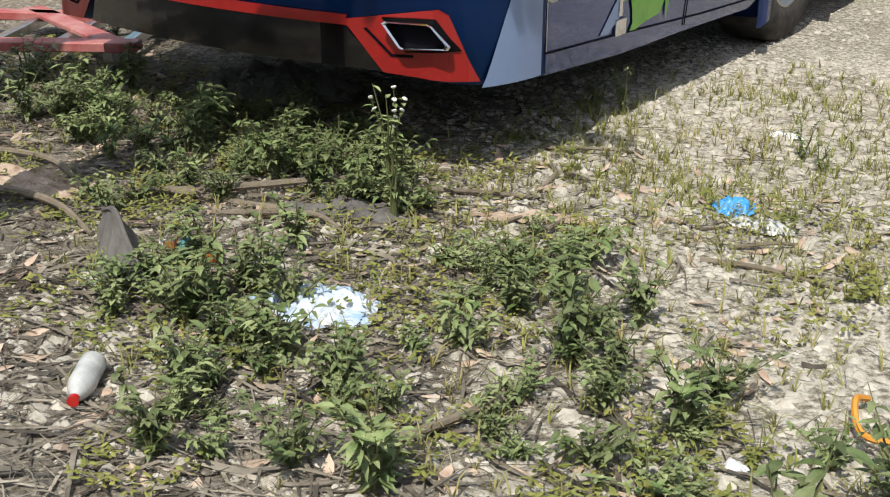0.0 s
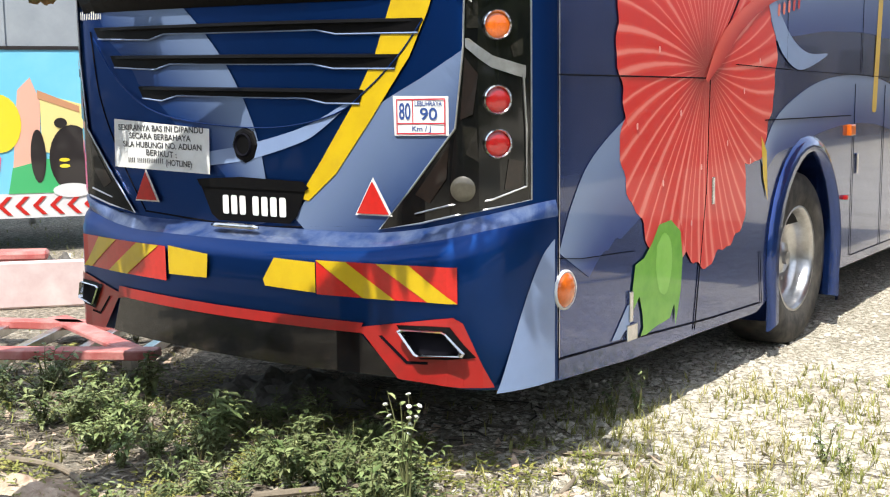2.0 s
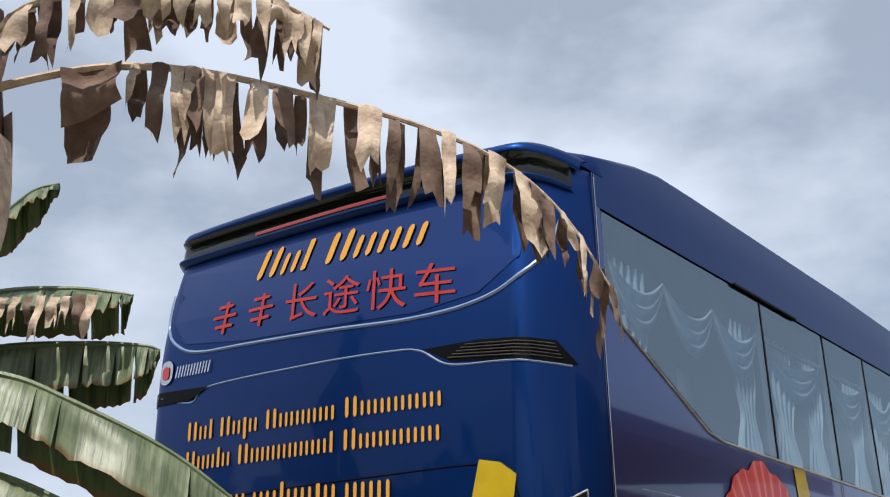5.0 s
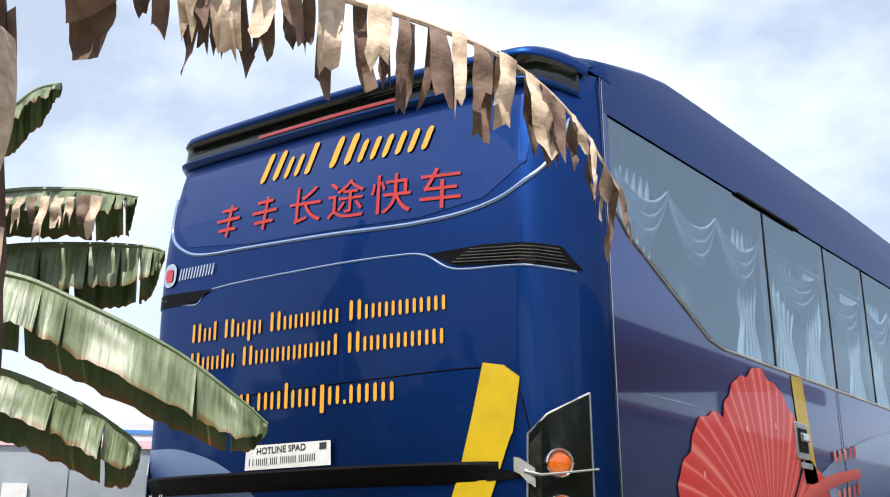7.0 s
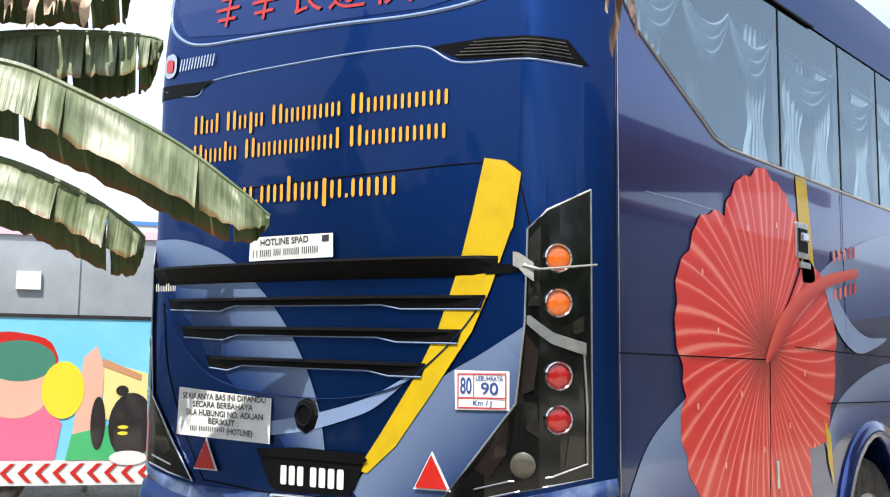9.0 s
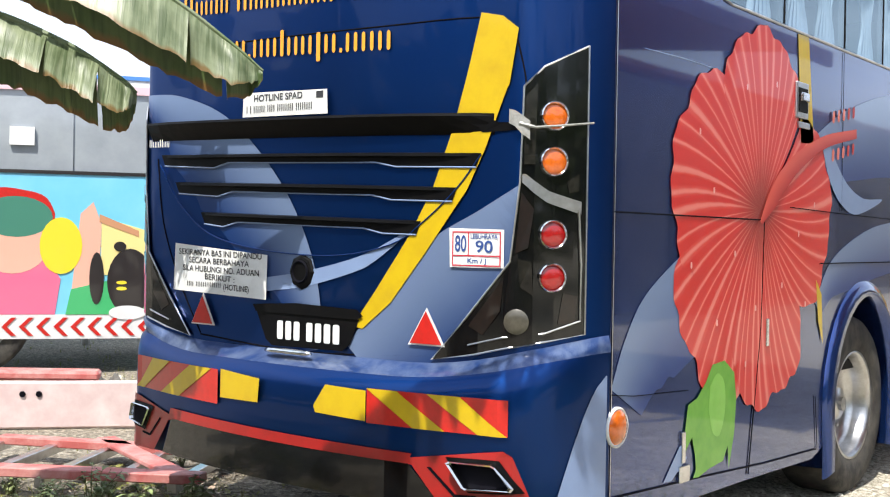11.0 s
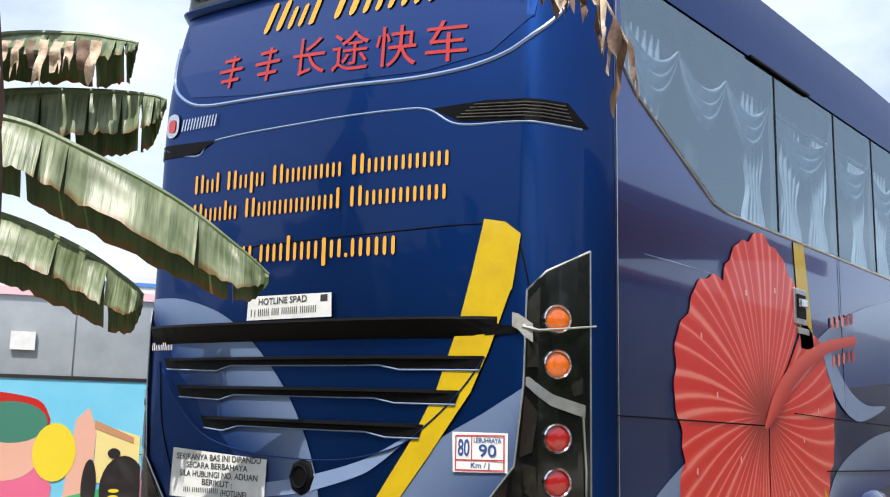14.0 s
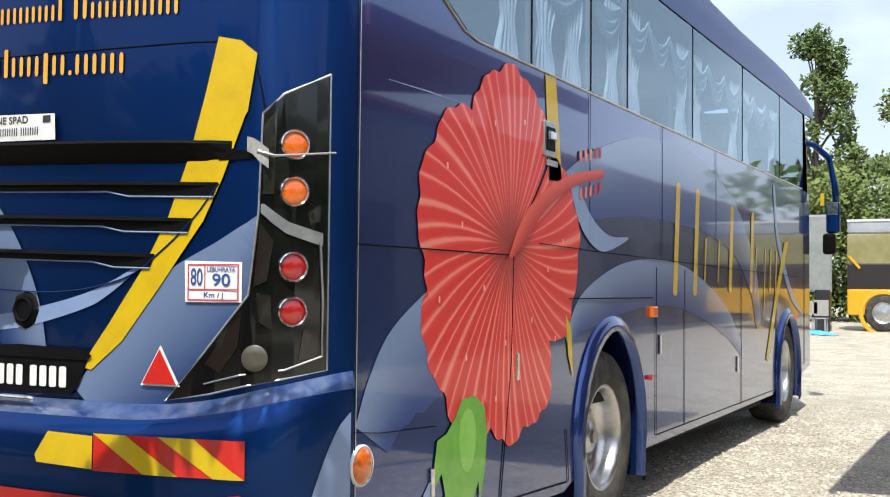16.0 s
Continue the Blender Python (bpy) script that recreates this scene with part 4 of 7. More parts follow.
side_seam([(0.577, 0.36), (0.577, 3.42)], 0.003)
# Thin silver tube drawn as the highlight along the panel edge
mesh_ob("bright_edge", *tube([on_side(0.586, 0.44, 0.002), on_side(0.586, 3.40, 0.002)], 0.0025, 6), M_SILVER, coach)
side_seam([(0.58, 1.50), (1.94, 1.505)], 0.006)
side_seam([(1.94, 1.505), (1.92, 1.0), (1.81, 0.34)], 0.006)
side_seam([(2.25, 1.575), (3.0, 1.565), (9.0, 1.52)])
side_seam([(2.65, 1.30), (4.1, 1.305)], 0.006)
side_seam([(2.62, 0.62), (2.66, 0.345)])
side_seam([(0.58, 0.435), (1.25, 0.405), (2.0, 0.365), (2.64, 0.345)], 0.006)
side_seam([(0.58, 0.82), (0.75, 0.80), (1.2, 0.78)], 0.003)
mesh_ob("scratch", *tube([on_side(y, z, 0.001) for y, z in ((0.79, 2.137), (1.1, 2.142), (1.43, 2.139))], [0.0008, 0.0022, 0.0008], 4), M_PALE, coach)
for y in (4.18, 4.84, 6.54, 7.97):
    side_seam([(y, 1.5), (y, 0.42)])
side_seam([(4.18, 0.42), (7.97, 0.44)])
side_seam([(9.42, 2.4), (9.42, 0.6)])
for y in (2.95, 4.3, 5.7):
    side_seam([(y, 2.43), (y, 1.58)], 0.003)
# pale edge of the slanted rear window
vs, fs = tube([on_side(y, z, 0.004) for y, z in ((0.62, 3.0), (0.65, 2.86), (0.74, 2.78), (1.42, 2.46), (1.55, 2.44), (3.0, 2.44), (6, 2.445), (9.3, 2.46))], 0.006, 6)
mesh_ob("window_trim", vs, fs, M_SILVER, coach)
# glass panes with dark pillars
panes = [(0.64, 2.155), (2.165, 2.98), (2.99, 3.61), (3.62, 5.07), (5.08, 6.62), (6.63, 8.17), (8.18, 9.40)]
for i, (a, b) in enumerate(panes):
    poly = [(a, 2.455), (b, 2.455), (b, 3.28), (a, 3.28)] if i else [(1.50, 2.455), (b, 2.455), (b, 3.28), (a, 3.28), (a, 2.95), (0.70, 2.83)]
    vs = [Vector((1.243, y, z)) for y, z in poly]
    g = mesh_ob("window_pane", vs, [tuple(range(len(poly)))], M_GLASS, coach, "tinted side window pane")
    g.visible_shadow = False
for a, b in zip(panes, panes[1:]):
    part("window_pillar", box_bm((0.02, 0.055, 0.84), (1.229, (a[1] + b[0]) / 2, 2.87)), M_CABIN, coach)
    part("window_gasket", box_bm((0.008, 0.012, 0.82), (1.242, (a[1] + b[0]) / 2, 2.868)), M_BLACK, coach)
for a, b in panes[1:3]:
    part("sliding_rail", box_bm((0.010, b - a, 0.016), (1.236, (a + b) / 2, 3.06)), M_CABIN, coach)
part("pelmet", box_bm((0.012, 8.7, 0.22), (1.188, 5.05, 3.17)), M_CABIN, coach)
part("window_head", box_bm((0.02, 8.8, 0.05), (1.222, 5.05, 3.275)), M_CABIN, coach)
# curtains: gathered drapes at the pillars and a swag above
def curtain(y0, y1, z0, z1, folds, seed, gather=0.0):
    rr = random.Random(seed)
    rows = []
    nz, ny = 14, folds * 6
    ph = rr.uniform(0, 6)
    for j in range(nz + 1):
        f = j / nz
        row = []
        tie = 1 - gather * math.exp(-((f - 0.35) / 0.16) ** 2)
        for i in range(ny + 1):
            u = i / ny
            y = (y0 + y1) / 2 + (u - 0.5) * (y1 - y0) * tie
            x = 1.205 + 0.016 * math.sin(2 * math.pi * folds * u + ph + 0.6 * math.sin(3 * f)) * (0.6 + 0.4 * tie)
            row.append(Vector((x, y, z0 + (z1 - z0) * f)))
        rows.append(row)
    sheet("curtain", rows, M_CURTAIN, "pale pleated curtain")


def swag(y0, y1, top):
    rows = []
    for j in range(13):
        f = j / 12
        row = []
        for i in range(25):
            u = i / 24
            sag = 4 * u * (1 - u)
            row.append(Vector((1.212 + 0.012 * math.sin(j * 1.57) + 0.010 * sag, y0 + (y1 - y0) * u, top - (0.03 + 0.17 * sag) * f - 0.10 * sag)))
        rows.append(row)
    sheet("curtain_swag", rows, M_CURTAIN, "pale draped curtain swag")


for k, (a, b) in enumerate(((0.7, 2.13), (2.19, 2.95), (3.02, 3.6), (3.63, 5.05), (5.10, 6.6), (6.65, 8.15))):
    curtain(b - 0.30, b - 0.04, 2.40, 3.10, 5, k, 0.45)
    if k != 2:
        curtain(a + 0.05, a + 0.34, 2.40, 3.10, 5, k + 20, 0.45)
    n_swag = 3 if b - a > 1 else 1
    for j in range(n_swag):
        swag(a + (b - a) * j / n_swag, a + (b - a) * (j + 1) / n_swag, 3.10)
# fittings
vs, fs = lathe([(0.077, 0.0), (0.077, 0.008), (0.072, 0.013), (0.066, 0.010)], Matrix.Translation((1.25, 0.625, 0.695)) @ pose(0, 0, 0, 0, 90, 0), 28)
mk = mesh_ob("side_marker", vs, fs, M_WHITE, coach, "round amber side marker in a pale ring")
vs, fs = lathe([(0.067, 0.009), (0.056, 0.020), (0.03, 0.026), (0, 0.027)], Matrix.Translation((1.25, 0.625, 0.695)) @ pose(0, 0, 0, 0, 90, 0), 28)
mesh_ob("lens", vs, fs, M_AMBER, mk, smooth=True)
for y, z, s_ in ((4.10, 1.215, 0.07), (4.04, 0.80, 0.03), (8.9, 1.1, 0.06)):
    part("side_marker", box_bm((0.03, s_ * 1.4, s_), (1.262, y, z), 0.008), M_AMBER if s_ > 0.04 else M_REDLENS, coach)
latch = part("hatch_latch", box_bm((0.018, 0.15, 0.18), (1.260, 2.35, 2.105), 0.007), M_SILVER, coach, "chrome and black hatch latch")
part("latch_recess", box_bm((0.006, 0.11, 0.12), (1.2705, 2.35, 2.105), 0.003), M_BLACK, latch)
part("latch_grip", box_bm((0.02, 0.09, 0.045), (1.277, 2.35, 2.12), 0.008), M_CHROME, latch)
part("latch_plate", box_bm((0.012, 0.14, 0.03), (1.262, 2.38, 1.985), 0.003), M_SILVER, latch)
for y, z in ((1.99, 0.98), (1.16, 0.55), (4.26, 1.0), (6.4, 0.76)):
    part("door_pull", box_bm((0.012, 0.03, 0.13), (1.257, y, z), 0.004), M_CHROME, coach)
part("fuel_latch", box_bm((0.012, 0.09, 0.07), (1.257, 1.17, 0.44), 0.004), M_CHROME, coach)
part("roof_gutter", box_bm((0.012, 0.75, 0.012), (1.256, 2.23, 3.274), 0.003), M_BLACK, coach)
# flared arch rims
for pts, hub in ((REAR_ARCH, R_HUB), (FRONT_ARCH, F_HUB)):
    cy, cz = pts[len(pts) // 2][0], hub[1]
    rows = []
    for f, x in ((1.10, 1.252), (1.085, 1.270), (1.02, 1.285), (0.97, 1.295), (0.96, 1.22), (0.98, 0.95)):
        rows.append([Vector((x, cy + (y - cy) * f, cz + (z - cz) * f)) for y, z in [(pts[0][0], pts[0][1] - 0.16), *pts, (pts[-1][0], pts[-1][1] - 0.16)]])
    sheet("wheel_arch", rows, M_SIDE)
    rows = [[Vector((x, cy + (y - cy), cz + (z - cz))) for y, z in pts] for x in (1.2, 0.6)]
    sheet("arch_liner", rows, M_UNDER)


def wheel(hub, x_out):
    y, z = hub
    m = Matrix.Translation((x_out, y, z)) @ pose(0, 0, 0, 0, 90, 0)
    R = 0.50
    prof = [(0.29, -0.27), (0.36, -0.29), (0.46, -0.28), (0.49, -0.25), (R, -0.22), (R, -0.03), (0.49, 0.0), (0.46, 0.025), (0.38, 0.035), (0.31, 0.02), (0.295, 0.0)]
    vs, fs = lathe(prof, m, 48)
    w = mesh_ob("wheel", *lathe([(0.04, -0.28), (0.04, -0.035), (0.0, -0.03)], m, 12), M_SILVER, coach)
    mesh_ob("tyre", vs, fs, M_RUBBER, w, "dusty black tyre", True)
    prof = [(0.30, 0.005), (0.305, 0.018), (0.29, 0.016), (0.275, -0.01), (0.268, -0.07), (0.255, -0.11), (0.20, -0.125), (0.12, -0.12), (0.10, -0.10), (0.085, -0.06), (0.0, -0.055)]
    vs, fs = lathe(prof, m, 40)
    mesh_ob("rim", vs, fs, M_SILVER, w, "bare metal wheel rim", True)
    for i in range(10):
        a = 2 * math.pi * i / 10
        vs, fs = lathe([(0.014, -0.124), (0.014, -0.10), (0.0, -0.095)], m @ Matrix.Translation((0.165 * math.cos(a), 0.165 * math.sin(a), 0)), 6)
        mesh_ob("wheel_nut", vs, fs, M_SILVER, w)
    return w


for hub in (R_HUB, F_HUB):
    wheel(hub, 1.20)
    wheel(hub, -0.92)
# mirror on its arm at the front
vs, fs = tube([(1.08, 9.85, 3.05), (1.22, 10.2, 3.04), (1.36, 10.35, 2.9), (1.42, 10.4, 2.6), (1.43, 10.4, 2.35)], [0.025, 0.035, 0.04, 0.04, 0.035], 8)
mir = mesh_ob("mirror", vs, fs, M_NAVY, coach, "hanging navy wing mirror", True)
part("mirror_head", box_bm((0.15, 0.14, 0.36), (1.40, 10.42, 2.22), 0.04, 3), M_NAVY, mir)
part("mirror_glass", box_bm((0.12, 0.01, 0.15), (1.40, 10.345, 2.32), 0.004), M_CHROME, mir)
part("mirror_head", box_bm((0.14, 0.12, 0.24), (1.36, 10.40, 1.92), 0.04, 3), M_BLACK, mir)
part("marker_lamp", box_bm((0.04, 0.03, 0.14), (1.30, 10.3, 2.42), 0.006), M_YELLOW, mir)


# ---- ground ----
def ground_mat():
    m = bpy.data.materials.new("sandy_gravel")
    m.use_nodes = True
    nt = m.node_tree
    L = nt.links
    b = nt.nodes["Principled BSDF"]
    b.inputs["Roughness"].default_value = 0.95
    geo = nt.nodes.new("ShaderNodeNewGeometry")

    def noise_at(scale, detail=8, rough=0.6):
        t = nt.nodes.new("ShaderNodeTexNoise")
        t.inputs["Scale"].default_value = scale
        t.inputs["Detail"].default_value = detail
        t.inputs["Roughness"].default_value = rough
        L.new(geo.outputs["Position"], t.inputs["Vector"])
        return t

    def ramp(src, stops):
        r = nt.nodes.new("ShaderNodeValToRGB")
        r.color_ramp.elements[0].position, r.color_ramp.elements[0].color = stops[0][0], (*stops[0][1], 1)
        r.color_ramp.elements[1].position, r.color_ramp.elements[1].color = stops[-1][0], (*stops[-1][1], 1)
        for p, c in stops[1:-1]:
            e = r.color_ramp.elements.new(p)
            e.color = (*c, 1)
        L.new(src, r.inputs["Fac"])
        return r

    fine = ramp(noise_at(38, 9, 0.7).outputs["Fac"], ((0.37, (0.17, 0.15, 0.11)), (0.49, (0.50, 0.465, 0.37)), (0.60, (0.80, 0.76, 0.67))))
    vor = nt.nodes.new("ShaderNodeTexVoronoi")
    vor.inputs["Scale"].default_value = 48
    L.new(geo.outputs["Position"], vor.inputs["Vector"])
    stones = ramp(vor.outputs["Distance"], ((0.0, (1.12, 1.1, 1.05)), (0.55, (0.72, 0.70, 0.66))))
    mul = nt.nodes.new("ShaderNodeMix")
    mul.data_type, mul.blend_type = "RGBA", "MULTIPLY"
    mul.inputs["Factor"].default_value = 0.45
    L.new(fine.outputs["Color"], mul.inputs["A"])
    L.new(stones.outputs["Color"], mul.inputs["B"])
    patch = ramp(noise_at(1.8, 8).outputs["Fac"], ((0.42, (0, 0, 0)), (0.62, (1, 1, 1))))
    mix = nt.nodes.new("ShaderNodeMix")
    mix.data_type = "RGBA"
    mix.inputs["B"].default_value = (0.17, 0.145, 0.10, 1)
    fac = nt.nodes.new("ShaderNodeMath")
    fac.operation = "MULTIPLY"
    fac.inputs[1].default_value = 0.35
    L.new(patch.outputs["Color"], fac.inputs[0])
    L.new(fac.outputs[0], mix.inputs["Factor"])
    L.new(mul.outputs["Result"], mix.inputs["A"])
    # dark leaf mould under the banana plants, thinning out into the gravel
    sep = nt.nodes.new("ShaderNodeSeparateXYZ")
    L.new(geo.outputs["Position"], sep.inputs[0])

    def calc(op, a_, b_):
        q = nt.nodes.new("ShaderNodeMath")
        q.operation = op
        for i, v in enumerate((a_, b_)):
            if isinstance(v, (int, float)):
                q.inputs[i].default_value = v
            else:
                L.new(v, q.inputs[i])
        return q.outputs[0]

    reach = calc("ADD", calc("MULTIPLY", calc("SUBTRACT", 1.55, sep.outputs["X"]), 0.8), calc("MULTIPLY", calc("SUBTRACT", 1.1, sep.outputs["Y"]), 0.55))
    reach = calc("ADD", reach, calc("MULTIPLY", calc("SUBTRACT", noise_at(3.2, 9, 0.7).outputs["Fac"], 0.5), 3.4))
    soil_f = ramp(reach, ((0.25, (0, 0, 0)), (0.95, (0.75, 0.75, 0.75))))
    soil_c = ramp(noise_at(26, 9, 0.7).outputs["Fac"], ((0.40, (0.055, 0.044, 0.03)), (0.52, (0.20, 0.165, 0.12)), (0.62, (0.48, 0.43, 0.34))))
    soil = nt.nodes.new("ShaderNodeMix")
    soil.data_type = "RGBA"
    L.new(soil_f.outputs["Color"], soil.inputs["Factor"])
    L.new(mix.outputs["Result"], soil.inputs["A"])
    L.new(soil_c.outputs["Color"], soil.inputs["B"])
    L.new(soil.outputs["Result"], b.inputs["Base Color"])
    bump = nt.nodes.new("ShaderNodeBump")
    bump.inputs["Strength"].default_value = 1.0
    bump.inputs["Distance"].default_value = 0.03
    add = nt.nodes.new("ShaderNodeMath")
    add.operation = "SUBTRACT"
    L.new(noise_at(30).outputs["Fac"], add.inputs[0])
    half = nt.nodes.new("ShaderNodeMath")
    half.operation = "MULTIPLY"
    half.inputs[1].default_value = 0.35
    L.new(vor.outputs["Distance"], half.inputs[0])
    L.new(half.outputs[0], add.inputs[1])
    L.new(add.outputs[0], bump.inputs["Height"])
    L.new(bump.outputs["Normal"], b.inputs["Normal"])
    return m


M_GROUND = ground_mat()


def graded(lo, hi, near_lo, near_hi, step, grow=1.5):
    out = [near_lo + step * i for i in range(int((near_hi - near_lo) / step) + 1)]
    s_, v = step, out[-1]
    while v < hi:
        s_ *= grow
        v = min(v + s_, hi)
        out.append(v)
    s_, v = step, out[0]
    while v > lo:
        s_ *= grow
        v = max(v - s_, lo)
        out.insert(0, v)
    return out


gx = graded(-1500, 1500, -4, 6, 0.06)
gy = graded(-1500, 1500, -3, 8, 0.06)
vs = [(x, y, ground_z(x, y)) for y in gy for x in gx]
n = len(gx)
fs = [(j * n + i, j * n + i + 1, (j + 1) * n + i + 1, (j + 1) * n + i) for j in range(len(gy) - 1) for i in range(n - 1)]
tagged(mesh_ob("ground", vs, fs, M_GROUND, smooth=True), "sunlit sandy gravel yard with scattered stones", "ground", kind="structure")


# ---- plants ----
M_LEAF = mat("weed_leaf", (0.10, 0.150, 0.048), 0.5, 0.0, (0.29, 0.32, 0.15), 9, 0.55, vary=0.6, spec=0.3)
M_STEM = mat("weed_stem", (0.12, 0.13, 0.05), 0.7, vary=0.3)
M_GRASS = mat("yard_grass", (0.20, 0.225, 0.045), 0.7, 0.0, (0.32, 0.27, 0.11), 1.3, 0.6, vary=0.5)
M_STRAW = mat("dry_litter", (0.46, 0.41, 0.32), 0.85, 0.0, (0.10, 0.075, 0.05), 5, 0.75, vary=0.85)
M_STONE = mat("pale_stone", (0.62, 0.58, 0.49), 0.9, 0.0, (0.36, 0.32, 0.26), 30, 0.5, bump=0.3, vary=0.3)
M_BANANA = mat("banana_leaf_green", (0.085, 0.125, 0.050), 0.42, 0.0, (0.17, 0.20, 0.12), 7, 0.55, bump=0.25, bump_scale=30, vary=0.2)
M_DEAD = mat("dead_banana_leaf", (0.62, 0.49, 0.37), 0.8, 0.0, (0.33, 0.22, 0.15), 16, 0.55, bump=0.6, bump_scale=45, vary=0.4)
# Darker dead-leaf copy: shade put into the colour of the strips behind
M_DEADDARK = mat("dead_leaf_shaded", (0.12, 0.070, 0.050), 0.85, 0.0, (0.22, 0.15, 0.11), 14, 0.5, bump=0.5, bump_scale=45, vary=0.35)
M_TRUNK = mat("banana_trunk", (0.16, 0.085, 0.060), 0.85, 0.0, (0.06, 0.035, 0.025), 7, 0.6, bump=0.5, bump_scale=30)


def veined_leaf_mat(name, ca, cb, edge):
    """Leaf blade with fine veins from the midrib outwards, pale and dark stretches and a rusty rim."""
    m = mat(name, ca, 0.42, spec=0.45)
    nt = m.node_tree
    L = nt.links
    b = nt.nodes["Principled BSDF"]
    uv = nt.nodes.new("ShaderNodeUVMap")

    def streaks(sx, sy, detail):
        mp = nt.nodes.new("ShaderNodeMapping")
        mp.inputs["Scale"].default_value = (sx, sy, 1)
        t = nt.nodes.new("ShaderNodeTexNoise")
        t.inputs["Scale"].default_value = 1.0
        t.inputs["Detail"].default_value = detail
        L.new(uv.outputs["UV"], mp.inputs["Vector"])
        L.new(mp.outputs["Vector"], t.inputs["Vector"])
        return t

    fine, broad = streaks(130, 0.8, 4), streaks(16, 1.5, 5)
    add = nt.nodes.new("ShaderNodeMath")
    add.operation = "ADD"
    L.new(fine.outputs["Fac"], add.inputs[0])
    L.new(broad.outputs["Fac"], add.inputs[1])
    ramp = nt.nodes.new("ShaderNodeValToRGB")
    ramp.color_ramp.elements[0].position, ramp.color_ramp.elements[0].color = 0.42, (*ca, 1)
    ramp.color_ramp.elements[1].position, ramp.color_ramp.elements[1].color = 0.58, (*cb, 1)
    half = nt.nodes.new("ShaderNodeMath")
    half.operation = "MULTIPLY"
    half.inputs[1].default_value = 0.5
    L.new(add.outputs[0], half.inputs[0])
    L.new(half.outputs[0], ramp.inputs["Fac"])
    sep = nt.nodes.new("ShaderNodeSeparateXYZ")
    L.new(uv.outputs["UV"], sep.inputs[0])
    wobble = nt.nodes.new("ShaderNodeMath")
    wobble.operation = "MULTIPLY_ADD"
    wobble.inputs[1].default_value = 0.35
    L.new(broad.outputs["Fac"], wobble.inputs[0])
    L.new(sep.outputs["Y"], wobble.inputs[2])
    rim = nt.nodes.new("ShaderNodeValToRGB")
    rim.color_ramp.elements[0].position, rim.color_ramp.elements[0].color = 1.12, (0, 0, 0, 1)
    rim.color_ramp.elements[1].position = 1.0
    rim.color_ramp.elements[0].position = 0.93
    scale = nt.nodes.new("ShaderNodeMath")
    scale.operation = "MULTIPLY"
    scale.inputs[1].default_value = 0.84
    L.new(wobble.outputs[0], scale.inputs[0])
    L.new(scale.outputs[0], rim.inputs["Fac"])
    mix = nt.nodes.new("ShaderNodeMix")
    mix.data_type = "RGBA"
    mix.inputs["B"].default_value = (*edge, 1)
    L.new(rim.outputs["Color"], mix.inputs["Factor"])
    L.new(ramp.outputs["Color"], mix.inputs["A"])
    L.new(mix.outputs["Result"], b.inputs["Base Color"])
    bump = nt.nodes.new("ShaderNodeBump")
    bump.inputs["Strength"].default_value = 0.5
    bump.inputs["Distance"].default_value = 0.006
    L.new(fine.outputs["Fac"], bump.inputs["Height"])
    L.new(bump.outputs["Normal"], b.inputs["Normal"])
    return m


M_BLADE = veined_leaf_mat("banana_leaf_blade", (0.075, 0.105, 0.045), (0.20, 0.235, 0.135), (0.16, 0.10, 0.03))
M_BLADEDARK = veined_leaf_mat("banana_leaf_far_half", (0.045, 0.075, 0.022), (0.085, 0.125, 0.04), (0.17, 0.09, 0.025))
M_FLOWER = mat("white_petals", (0.8, 0.8, 0.72), 0.7)
M_TREE = mat("far_foliage", (0.055, 0.10, 0.025), 0.75, 0.0, (0.11, 0.14, 0.03), 0.35, 0.6, vary=0.5)
M_TREEYEL = mat("far_foliage_yellowish", (0.085, 0.135, 0.03), 0.75, 0.0, (0.15, 0.18, 0.045), 0.4, 0.6, vary=0.5)
M_BARK = mat("bark", (0.12, 0.095, 0.07), 0.9, 0.0, (0.07, 0.055, 0.04), 8, 0.5, bump=0.5)


def leaf_into(vs, fs, base, way, side, length, width, droop):
    """One small pointed leaf, folded along its middle."""
    k = len(vs)
    up = side.cross(way).normalized()
    for f, w in ((0.0, 0.06), (0.3, 0.85), (0.6, 0.8), (1.0, 0.0)):
        c = base + way * length * f - Vector((0, 0, 1)) * droop * length * f * f
        if w == 0.0:
            vs.append(c)
        else:
            vs.extend((c - side * width * w * 0.5 + up * width * 0.12, c, c + side * width * w * 0.5 + up * width * 0.12))
    for r in range(2):
        a = k + 3 * r
        fs.extend(((a, a + 3, a + 4, a + 1), (a + 1, a + 4, a + 5, a + 2)))
    a = k + 6
    fs.extend(((a, a + 3, a + 1), (a + 1, a + 3, a + 2)))


